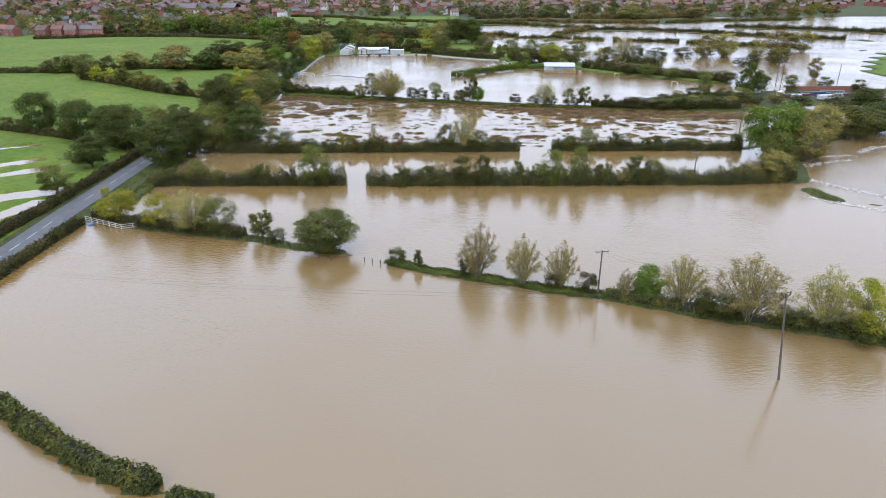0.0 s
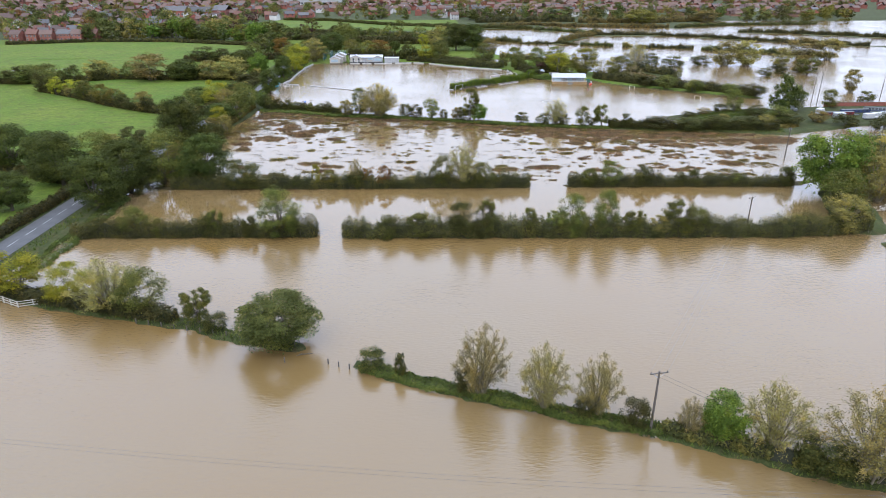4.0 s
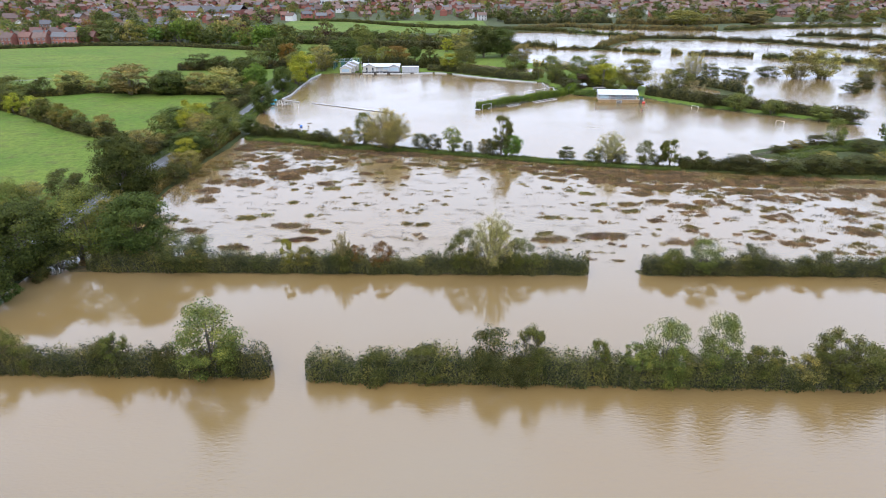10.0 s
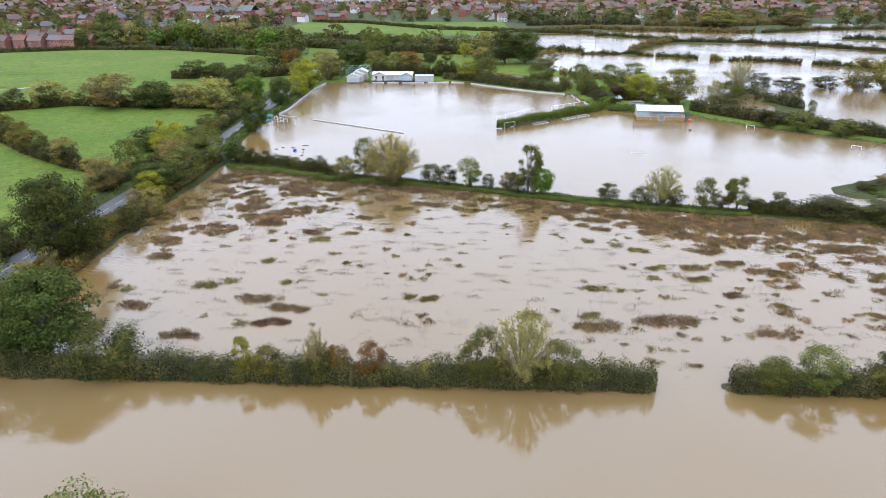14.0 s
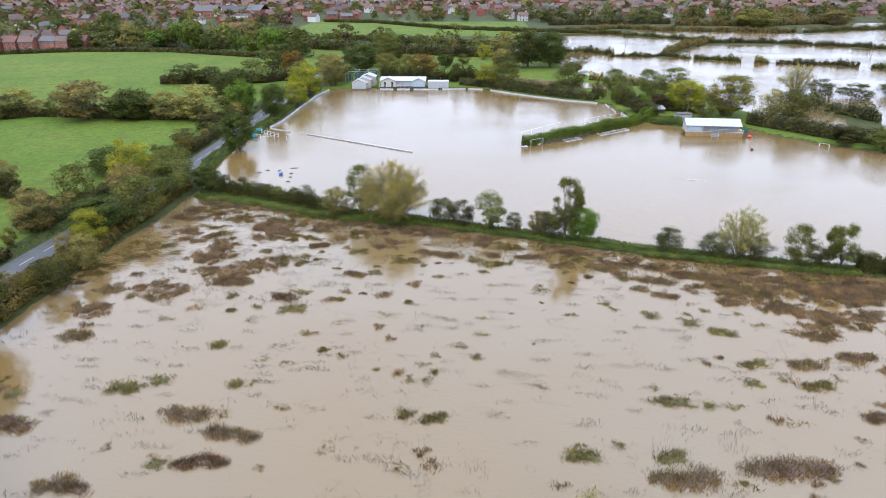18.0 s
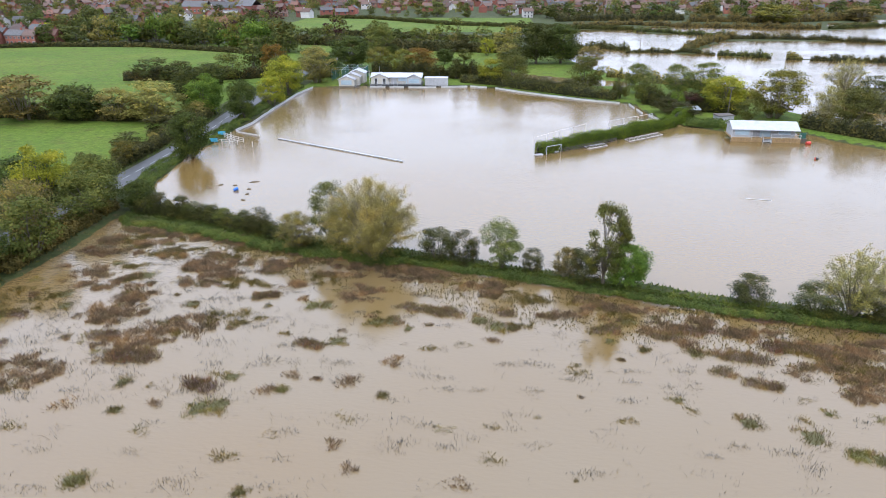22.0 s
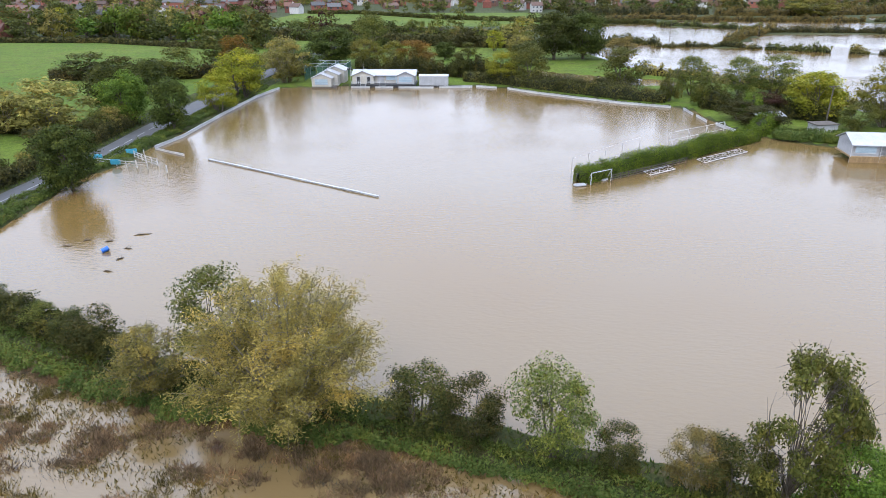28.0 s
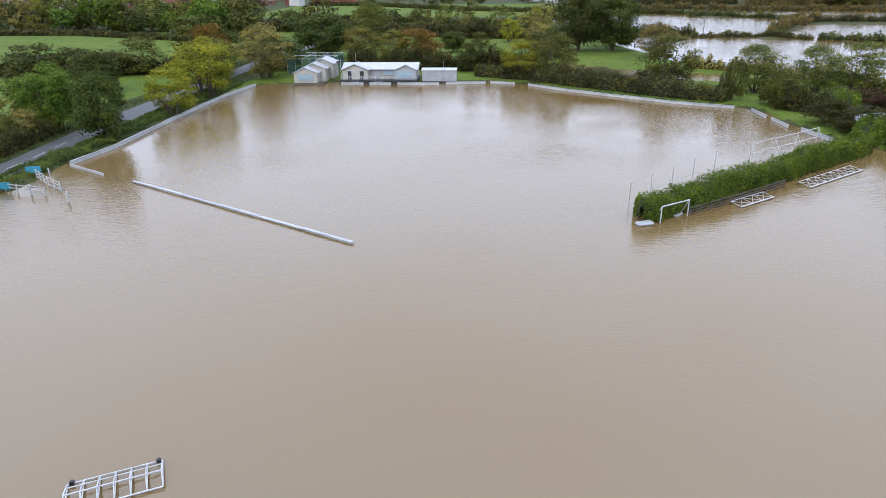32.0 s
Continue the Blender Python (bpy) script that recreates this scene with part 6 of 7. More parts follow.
part("gable_roof", gable_roof(0.2, 6.6, 0.7, 5.2, 3.4, 1.35, 0.35, "y"), WHITE_ROOF, pav)
part("gable_roof", gable_roof(13.6, 18.8, 0.7, 5.2, 3.4, 1.2, 0.35, "y"), WHITE_ROOF, pav)
for x in (1.6, 4.7):
    d = part("door", boxed(x, 0.6, 0.95, x + 0.95, 0.72, 3.0), DARK, pav)
    for a, b in ((x - 0.12, x), (x + 0.95, x + 1.07)):
        part("frame", boxed(a, 0.56, 0.95, b, 0.7, 3.1), WHITE, d)
    part("lintel", boxed(x - 0.3, 0.5, 3.0, x + 1.25, 0.7, 3.16), WHITE, d)
part("door", boxed(7.6, 2.08, 0.95, 9.6, 2.2, 3.1), GREYCLAD, pav)
shutter_window(pav, 10.3, 13.0, 1.9, 3.1, 2.14)
shutter_window(pav, 14.3, 18.1, 1.45, 3.0, 0.64)
part("door", boxed(13.1, 2.05, 0.95, 13.7, 2.2, 3.0), SHUTTER, pav)
for x0, x1 in ((0.0, 2.8), (4.6, 8.6), (10.8, 13.2)):
    for z in (1.5, 1.9):
        part("rail", boxed(x0, -0.42, z - 0.04, x1, -0.34, z + 0.04), WHITE, pav)
    n = int((x1 - x0) / 0.55)
    for k in range(n + 1):
        x = x0 + (x1 - x0) * k / n
        part("baluster", boxed(x - 0.04, -0.44, 0.95, x + 0.04, -0.32, 2.0), WHITE, pav)
for x in (3.1, 8.9):
    st = part("step", boxed(x, -1.6, -0.3, x + 1.4, -0.5, 0.3), GREYCLAD, pav)
    part("tread", boxed(x, -1.05, 0.3, x + 1.4, -0.5, 0.6), GREYCLAD, st)
    for sx in (x - 0.08, x + 1.48):
        part("handrail", beam((sx, -1.8, 0.9), (sx, -0.45, 2.0), 0.07, 0.09), WHITE, st)
        part("post", boxed(sx - 0.05, -1.85, -0.4, sx + 0.05, -1.75, 1.0), WHITE, st)

# the scorer's hut: three stepped gables
hut = thing("scoring_hut", "stepped cream scoring hut with white gabled roofs and a pale shutter", "building", "", (-52.9, 424.0, 0.0))
for k, (x0, x1, y0, y1, z0, z1) in enumerate(((0, 6.0, 0, 3.2, 0.0, 2.9), (1.2, 7.4, 3.25, 7.0, 0.3, 3.5), (2.6, 8.6, 7.05, 12.5, 0.5, 4.2))):
    part("wall", boxed(x0 + 0.1, y0 + 0.21, z0, x1 - 0.1, y1, z1), CREAM, hut)
    part("gable_wall", gable_wall(x0 + 0.1, x1 - 0.1, y0, z0, z1, 1.1), CREAM, hut)
    part("roof", gable_roof(x0, x1, y0, y1, z1 + 0.1, 1.25, 0.3, "y"), WHITE_ROOF, hut)
part("plinth", boxed(0.05, -0.06, -0.8, 5.95, 3.1, 0.5), OLDWOOD, hut)
shutter_window(hut, 1.1, 4.9, 1.1, 2.6, -0.05)
part("finial", barred((5.6, 9.0, 5.2), (5.6, 9.0, 7.0), 0.06), WHITE, hut)
for z in (0.9, 1.6):
    part("handrail", beam((6.2, -0.4, z - 0.5), (7.6, 1.8, z + 0.3), 0.07, 0.08), WHITE, hut)
for k in range(4):
    part("stair", boxed(6.1, -0.5 + 0.5 * k, -0.3, 7.5, 0.1 + 0.5 * k, 0.1 + 0.18 * k), OLDWOOD, hut)

store = thing("storage_cabin", "long grey metal storage cabin with a pale roof", "building", "", (-21.1, 427.2, 0.25))
part("body", boxed(0, 0, 0.15, 8.6, 2.6, 2.9, bevel=0.03), GREYCLAD, store)
part("roof", gable_roof(0, 8.6, 0, 2.6, 2.98, 0.35, 0.12), WHITE_ROOF, store)
for k in range(22):
    x = 0.2 + 8.2 * k / 21
    part("rib", boxed(x - 0.04, -0.03, 0.25, x + 0.04, 0.0, 2.75), GREYCLAD, store)
part("skid", boxed(0.2, 0.2, -0.3, 8.4, 2.4, 0.15), DARK, store)
part("lamp_post", barred((5.4, -0.5, -0.3), (5.4, -0.5, 5.0), 0.05), GALV, store)

# practice nets behind the hut
nets = thing("practice_nets", "green netted practice cage on steel posts", "sports net", "", (-58.0, 436.0, 0.4))
for x in (0.0, 4.0, 8.0, 12.0):
    for y in (0.0, 7.0, 14.0):
        part("post", barred((x, y, -0.4), (x, y, 4.4), 0.06), GALV, nets)
for x in (0.0, 4.0, 8.0, 12.0):
    part("top_rail", barred((x, 0, 4.4), (x, 14, 4.4), 0.05), GALV, nets)
for y in (0.0, 7.0, 14.0):
    part("top_rail", barred((0, y, 4.4), (12, y, 4.4), 0.05), GALV, nets)
bm = bmesh.new()
for x in (0.0, 4.0, 8.0, 12.0):
    for k in range(36):
        bar(bm, (x, k * 0.4, 0), (x, k * 0.4, 4.35), 0.035, 3)
    for k in range(11):
        bar(bm, (x, 0, 0.4 * k), (x, 14, 0.4 * k), 0.035, 3)
for k in range(31):
    bar(bm, (k * 0.4, 14, 0), (k * 0.4, 14, 4.35), 0.035, 3)
part("netting", bm, NETTING, nets)
ob = thing("sign_post", "wooden post with a small dark sign board", "sign", "", (-42.2, 430.0, 0.3))
part("post", barred((0, 0, -0.3), (0, 0, 5.2), 0.07), WHITE, ob)
part("board", boxed(-1.0, -0.05, 4.3, 0.7, 0.05, 4.7), DARK, ob)
ob = thing("flag_pole", "thin white flag pole beside the pavilion", "pole", "", (-38.6, 432.0, 0.3))
part("pole", barred((0, 0, -0.3), (0, 0, 6.4), 0.06, 6, 0.03), WHITE, ob)

# the clubhouse on stilts, with a timber deck
club = thing("clubhouse", "grey single-storey clubhouse with a white roof on a timber deck", "building", "", (63.0, 346.8, 0.0), -5.0)
part("deck", boxed(0.0, 0.0, 0.9, 16.6, 6.6, 1.1), TIMBER, club)
sk = part("skirt", boxed(0.05, 0.04, 0.1, 16.5, 0.09, 0.9), OLDWOOD, club)
for k in range(44):
    x = 0.02 + 16.5 * k / 44
    if not 7.3 < x < 9.4:
        part("board", boxed(x, -0.02, -0.25 + 0.02 * math.sin(k * 2.1), x + 0.33, 0.035, 0.95), TIMBER, sk)
part("wall", boxed(0.3, 1.7, 1.1, 15.5, 6.4, 3.2), GREYCLAD, club)
part("front_room", boxed(0.3, 0.35, 1.1, 4.8, 1.7, 3.15), GREYCLAD, club)
part("roof", gable_roof(0.1, 15.7, -0.1, 6.8, 3.28, 1.45, 0.25), WHITE_ROOF, club)
part("gable_wall", gable_wall(-3.2, 3.2, 0, 3.18, 3.18, 1.28, 0.2), GREYCLAD, club).matrix_basis = Matrix.Translation((0.3, 3.35, 0)) @ Matrix.Rotation(math.pi / 2, 4, "Z")
shutter_window(club, 0.8, 4.2, 1.7, 2.95, 0.28)
shutter_window(club, 11.6, 14.4, 1.7, 2.9, 1.62)
part("door", boxed(7.2, 1.58, 1.1, 9.6, 1.7, 3.0), SHUTTER, club)
for x in (0.1, 4.9, 7.3, 9.5, 11.9, 14.2, 16.4):
    part("post", boxed(x - 0.07, 0.0, -0.5, x + 0.07, 0.14, 2.1 if x > 5 else 3.2), WHITE, club)
for x0, x1 in ((4.9, 7.3), (9.5, 16.4)):
    for z in (1.35, 2.05):
        part("rail", boxed(x0, 0.04, z - 0.05, x1, 0.1, z + 0.05), WHITE, club)
for k in range(4):
    part("stair", boxed(7.5, -1.0 + 0.25 * k, 0.05 + 0.27 * k, 9.3, -0.72 + 0.25 * k, 0.12 + 0.27 * k), GREYCLAD, club)
for x in (7.42, 9.38):
    part("handrail", beam((x, -1.1, 1.1), (x, 0.05, 2.1), 0.07, 0.08), WHITE, club)
    part("newel", boxed(x - 0.06, -1.15, -0.6, x + 0.06, -1.03, 1.2), WHITE, club)
for k in range(4):
    ob = thing("gas_bottle", "tall green gas bottle beside the clubhouse", "gas bottle", "gas bottles", (79.6 + 0.42 * k, 346.6, 1.0))
    part("body", barred((0, 0, 0), (0, 0, 1.3), 0.19, 10), NETTING, ob)
    part("valve", barred((0, 0, 1.3), (0, 0, 1.55), 0.07, 6), DARK, ob)
part("stand", boxed(-0.3, -0.3, -1.4, 1.7, 0.6, 0.0), OLDWOOD, bpy.data.objects["gas_bottle"])
ob = thing("red_drum", "red plastic drum floating beside the clubhouse", "drum", "", (81.0, 344.6, 0.25))
part("body", barred((-0.5, 0, 0), (0.5, 0, 0.1), 0.42, 12), RED, ob)
ob = thing("floating_buoy", "small dark and red float drifting on the water", "buoy", "", (76.6, 330.5, 0.15))
part("body", barred((-0.3, 0, 0), (0.3, 0, 0), 0.32, 10), DARK, ob)
part("rim", barred((-0.34, 0, 0), (-0.3, 0, 0), 0.34, 10), RED, ob)
ob = thing("garden_shed", "flat pale garden shed behind the mound", "shed", "", (66.2, 366.5, 0.3), 10)
part("body", boxed(0, 0, 0, 4.6, 3, 2.0, bevel=0.02), GREYCLAD, ob)
part("roof", boxed(-0.2, -0.2, 2.0, 4.8, 3.2, 2.15), OLDWOOD, ob)
ob = thing("tarpaulin_heap", "pale sheeted heap in a cluttered garden", "heap", "", (58.5, 376.5, 0.4), 20)
part("sheet", gable_roof(0, 7, 0, 4, 1.4, 0.7, 0.2), GALV, ob)
part("heap", boxed(0.3, 0.3, -0.3, 6.7, 3.7, 1.25, bevel=0.2), OLDWOOD, ob)


# ---- goals and sports gear ----
def goal(a, b, height, back, material=WHITE):
    ob = thing("football_goal", "white tubular football goal standing in the flood", "goal", "")
    a, b = Vector((*a, 0)), Vector((*b, 0))
    side = (b - a).normalized().cross(Vector((0, 0, 1)))
    up, sink, bk = Vector((0, 0, height)), Vector((0, 0, -0.6)), -side * back
    for p in (a, b):
        part("post", barred(p + sink, p + up, 0.07, 8), material, ob)
        part("stay", barred(p + up, p + bk + sink, 0.05, 6), material, ob)
    part("crossbar", barred(a + up, b + up, 0.07, 8), material, ob)
    part("back_bar", barred(a + bk + sink, b + bk + sink, 0.05, 6), material, ob)
    return ob


goal((15.7, 331.5), (19.3, 334.0), 1.95, 1.3)
goal((97.0, 335.4), (98.9, 333.7), 0.9, 0.8)
goal((117.0, 308.4), (119.0, 306.7), 0.9, 0.8)
goal((54.8, 300.6), (50.4, 301.6), 0.03, 1.0)


def fallen_goal(a, b, depth, bays, label):
    """A goal frame lying on its back in the water."""
    ob = thing("fallen_goal", label, "goal", "goals lying by the hedge")
    a, b = Vector((*a, 0.14)), Vector((*b, 0.14))
    u = (b - a).normalized()
    s = Vector((-u.y, u.x, 0)) * depth + Vector((0, 0, 0.25))
    part("crossbar", barred(a, b, 0.085, 8), WHITE, ob)
    part("rear_bar", barred(a + s, b + s, 0.05, 6), GALV, ob)
    for k in range(bays + 1):
        p = a + (b - a) * k / bays
        part("strut", barred(p, p + s, 0.045, 6), GALV, ob)
        if k < bays:
            q = a + (b - a) * (k + 1) / bays
            part("brace", barred(p, q + s, 0.035, 5), GALV, ob)
            part("brace", barred(q, p + s, 0.035, 5), GALV, ob)
    return ob


fallen_goal((26.3, 337.0), (31.4, 340.8), 1.5, 3, "white goal frame lying in the water by the hedge")
fallen_goal((37.6, 345.0), (47.8, 353.0), 1.7, 7, "long white goal frame lying in the water by the hedge")
ob = thing("netting_fence", "tall thin steel posts with a cable behind the hedge", "fence")
line = [(13.2, 336.6), (16.4, 340.2), (19.9, 344.0), (23.6, 348.0), (27.6, 352.0)]
for x, y in line:
    part("post", barred((x, y, -0.8), (x, y, 3.0), 0.035, 6), GALV, ob)
for (x0, y0), (x1, y1) in zip(line, line[1:]):
    for z in (2.95, 0.8):
        part("cable", barred((x0, y0, z), (x1, y1, z), 0.022, 4), GALV, ob)
ob = thing("spectator_rail", "white scaffold rail along the flooded pitch", "rail")
line = [(34.5, 358.2), (39.2, 361.8), (43.8, 365.2), (48.6, 369.0)]
for k, (x, y) in enumerate(line):
    part("post", barred((x, y, -0.8), (x, y, 2.4), 0.06, 6), WHITE, ob)
    part("stay", barred((x, y, 2.3), (x + 0.9, y - 1.2, -0.5), 0.05, 6), WHITE, ob)
for (x0, y0), (x1, y1) in zip(line, line[1:]):
    for z in (2.4, 0.9):
        part("rail", barred((x0, y0, z), (x1, y1, z), 0.06, 6), WHITE, ob)
ob = thing("plastic_float", "white plastic float washed against the hedge end", "float", "", (13.9, 331.0, 0.05), 20)
part("body", boxed(-1.0, -0.5, -0.1, 1.0, 0.5, 0.3, bevel=0.15), WHITE_ROOF, ob)
ob = thing("plastic_float", "torn white plastic washed under the goal", "float", "", (18.3, 334.2, 0.05), 50)
part("body", boxed(-0.8, -0.3, -0.1, 0.8, 0.3, 0.2, bevel=0.1), WHITE_ROOF, ob)


def cover_frame(x, y, turn, length=4.9, width=2.3, bays=6):
    """A white steel frame of arched ribs, floating upside up."""
    ob = thing("wheeled_cover_frame", "white steel pitch cover frame stranded in the water", "frame", "stranded cover frames", (x, y, 0.05), turn)
    for yy, zz in ((0, 0.08), (width * 0.36, 0.55), (width, 0.06)):
        part("long_bar", barred((0, yy, zz), (length, yy, zz), 0.05, 6), WHITE, ob)
    part("long_bar", barred((0, width * 0.7, 0.35), (length, width * 0.7, 0.35), 0.04, 6), WHITE, ob)
    for k in range(bays + 1):
        p = length * k / bays
        for (y0, z0), (y1, z1) in (((0, 0.08), (width * 0.36, 0.55)), ((width * 0.36, 0.55), (width * 0.7, 0.35)), ((width * 0.7, 0.35), (width, 0.06)), ((0, 0.08), (width, 0.06))):
            part("rib", barred((p, y0, z0), (p, y1, z1), 0.04, 6), WHITE, ob)
    for p in (0.2, length - 0.2):
        part("wheel", barred((p, width - 0.1, 0.1), (p, width + 0.1, 0.1), 0.14, 10), DARK, ob)
    return ob


cover_frame(-25.1, 286.9, 27)
cover_frame(-25.6, 283.0, 27)
cover_frame(-21.6, 280.4, 27)
ob = thing("plastic_barrel", "blue plastic barrel floating on the flood", "barrel", "", (-47.7, 301.6, 0.15), 40)
part("body", barred((-0.42, 0, 0), (0.42, 0, 0.25), 0.3, 14), BLUE, ob)
for k in (-0.2, 0.2):
    part("hoop", barred((k - 0.04, 0, 0.5 * k / 2 + 0.115), (k + 0.04, 0, 0.5 * k / 2 + 0.135), 0.32, 14), BLUE, ob)
ob = thing("plastic_trough", "round blue plastic trough afloat in the stock pen", "trough", "", (-72.4, 128.6, 0.0))
part("body", barred((0, 0, -0.2), (0, 0, 0.22), 0.55, 16, 0.65), BLUE, ob)
for x, y, w, tn, mat, nm in ((-67.3, 345.8, 1.9, 20, TEAL, "turquoise board standing by the flooded entrance"), (-71.5, 341.2, 2.2, 10, TEAL, "turquoise board leaning on the entrance fence"), (-66.6, 338.8, 1.8, 5, TEAL, "turquoise board floating by the entrance")):
    ob = thing("display_board", nm, "board", "boards by the entrance", (x, y, land_z(x, y)), tn)
    part("board", boxed(-w / 2, -0.06, 0.35, w / 2, 0.06, 1.25, bevel=0.02), mat, ob)
    for sx in (-w / 2 + 0.2, w / 2 - 0.2):
        part("leg", boxed(sx - 0.05, -0.05, -0.6, sx + 0.05, 0.05, 0.4), OLDWOOD, ob)
for x, y, tn in ((-64.6, 345.2, 30), (-55.7, 335.4, 0), (-62.4, 338.0, 10)):
    ob = thing("marker_post", "short white marker post in the water", "post", "marker posts", (x, y, -0.5), tn)
    part("post", boxed(-0.09, -0.09, 0, 0.09, 0.09, 1.9, bevel=0.02), WHITE, ob)
for x, y, L, tn in ((-45.8, 307.3, 2.4, 22), (-44.7, 299.5, 1.1, 60), (-45.4, 302.6, 1.0, 10), (-44.3, 296.0, 1.1, 5), (-17.0, 110.2, 2.6, 15), (100.5, 134.6, 3.0, -20), (-52, 305, 1.2, 40), (-53.5, 303, 1.4, 0), (-49, 304.8, 1.1, 30)):
    ob = thing("driftwood_branch", "dark broken branch drifting on the flood", "branch", "drifting branches", (x, y, 0.0), tn)
    part("limb", mesh_np("limb", *tube([(-L / 2, 0, -0.03), (-L / 5, 0.12, 0.08), (L / 4, -0.05, 0.05), (L / 2, 0.1, -0.02)], (0.05, 0.09, 0.07, 0.02), 6), BARK, True), None, ob)
    for k in range(3):
        part("twig", barred((-L / 4 + L * k / 5, 0, 0.03), (-L / 4 + L * k / 5 + 0.3, 0.35 * (-1) ** k, 0.35), 0.03, 4, 0.01), BARK, ob)

# road markings
for k in range(48):
    y = 96 + 6.0 * k
    if 126 < y < 140:
        continue
    for (x0, y0), (x1, y1) in zip(ROAD_LINE, ROAD_LINE[1:]):
        if y0 <= y < y1:
            x = x0 + (x1 - x0) * (y - y0) / (y1 - y0)
            xe = x0 + (x1 - x0) * (y + 3.6 - y0) / (y1 - y0)
            ob = part("lane_mark", boxed(-0.075, 0, 0.394, 0.075, 3.6, 0.402), ROADPAINT, road)
            ob.matrix_basis = Matrix.Translation((x, y, 0)) @ Matrix.Rotation(math.atan2(x - xe, 3.6), 4, "Z")


# ---- river foam by the weir ----
rng = np.random.RandomState(4)
foam = []
for pts, n in (([(93, 160), (97, 152), (103, 144), (108, 137), (114, 130)], 900), ([(101, 166), (110, 170), (118, 172)], 240), ([(112, 176), (122, 177)], 160), ([(126, 180), (134, 186), (146, 188)], 420), ([(88, 141), (93, 136), (100, 130), (110, 124)], 260)):
    for (x0, y0), (x1, y1) in zip(pts, pts[1:]):
        m = n // (len(pts) - 1)
        t = rng.uniform(0, 1, m)
        foam.append(np.column_stack([x0 + (x1 - x0) * t + rng.normal(0, 0.8, m), y0 + (y1 - y0) * t + rng.normal(0, 0.55, m), rng.uniform(0.01, 0.09, m)]))
foam = np.concatenate(foam)
tagged(new("river_foam", mesh_np("river_foam", *cards(rng, foam, np.tile((0, 0, 3.0), (len(foam), 1)), 0.32, 2.2, 0.15), FOAM)), "white foam where the river breaks over its bank", "foam", kind="stuff")


# ---- yard with boats and vehicles ----
def narrowboat(x, y, turn, hull, cabin, length=17.0, label="long moored narrowboat with a low cabin"):
    ob = thing("narrowboat", label, "boat", "moored boats", (x, y, 0.0), turn)
    bm = bmesh.new()
    pr = [(-length / 2, 0), (-length / 2 + 1.4, -0.95), (length / 2 - 2.4, -1.05), (length / 2, 0), (length / 2 - 2.4, 1.05), (-length / 2 + 1.4, 0.95)]
    lo, hi = [bm.verts.new((a, b * 0.9, -0.4)) for a, b in pr], [bm.verts.new((a, b, 0.7)) for a, b in pr]
    bm.faces.new(hi)
    for k in range(6):
        bm.faces.new((lo[k], lo[(k + 1) % 6], hi[(k + 1) % 6], hi[k]))
    part("hull", bm, hull, ob)
    c = part("cabin", boxed(-length / 2 + 2, -0.8, 0.7, length / 2 - 3.6, 0.8, 1.75, bevel=0.08), cabin, ob)
    part("roof", boxed(-length / 2 + 1.9, -0.85, 1.75, length / 2 - 3.5, 0.85, 1.83), DARK, ob)
    for k in range(6):
        xx = -length / 2 + 3 + k * (length - 7) / 6
        part("window", boxed(xx, -0.83, 1.05, xx + 0.9, -0.79, 1.5), PANE, c)
    return ob


MAROON = surface("maroon_paint", (0.2, 0.03, 0.035), (0.27, 0.05, 0.05), 2.0, 0.4)
NAVY = surface("navy_paint", (0.03, 0.05, 0.14), (0.05, 0.08, 0.2), 2.0, 0.4)
narrowboat(156, 268, 6, DARK, MAROON)
narrowboat(165, 272.5, 4, DARK, NAVY)
narrowboat(183, 269, 2, DARK, MAROON, 19)
narrowboat(176, 276, -8, NAVY, GALV, 15)
narrowboat(196, 265, 4, MAROON, WHITE, 14)


def van(x, y, turn, paint, label):
    ob = thing("parked_van", label, "van", "parked vehicles", (x, y, land_z(x, y)), turn)
    part("body", boxed(-2.4, -0.95, 0.35, 1.5, 0.95, 2.15, bevel=0.15), paint, ob)
    part("bonnet", boxed(1.5, -0.92, 0.35, 2.5, 0.92, 1.15, bevel=0.12), paint, ob)
    part("windscreen", beam((1.52, -0.8, 1.65), (1.52, 0.8, 1.65), 0.08, 0.75), PANE, ob)
    for wx in (-1.6, 1.6):
        for wy in (-0.9, 0.9):
            w = part("wheel", barred((wx, wy - 0.1, 0.33), (wx, wy + 0.1, 0.33), 0.33, 12), DARK, ob)
            part("rim", barred((wx, wy - 0.12, 0.33), (wx, wy + 0.12, 0.33), 0.18, 8), GALV, w)
    return ob


van(149.5, 270.5, 40, WHITE, "white and blue van parked in the flooded yard")
van(166, 262, 20, WHITE, "white van parked in the boat yard")
van(170, 263.5, 15, GALV, "silver van parked in the boat yard")
van(162, 260.5, 5, WHITE, "white van parked in the boat yard")
van(141, 276, 0, GALV, "silver van at the edge of the flooded yard")
van(152, 262, -10, GALV, "silver van parked in the boat yard")
ob = thing("yard_wall", "long low red-brown brick wall behind the boats", "wall", "", (160, 285.5, 0.0))
part("wall", boxed(0, 0, -0.5, 34, 0.4, 1.9, bevel=0.02), BRICK[0], ob)
part("coping", boxed(-0.1, -0.06, 1.9, 34.1, 0.46, 2.0), ROOF[0], ob)
ob = thing("yard_shed", "long pale roofed shed beside the boat yard", "shed", "", (204, 279, 0.2))
part("wall", boxed(0, 0, 0, 16, 5, 2.4), BRICK[0], ob)
part("roof", gable_roof(0, 16, 0, 5, 2.5, 0.9), WHITE_ROOF, ob)


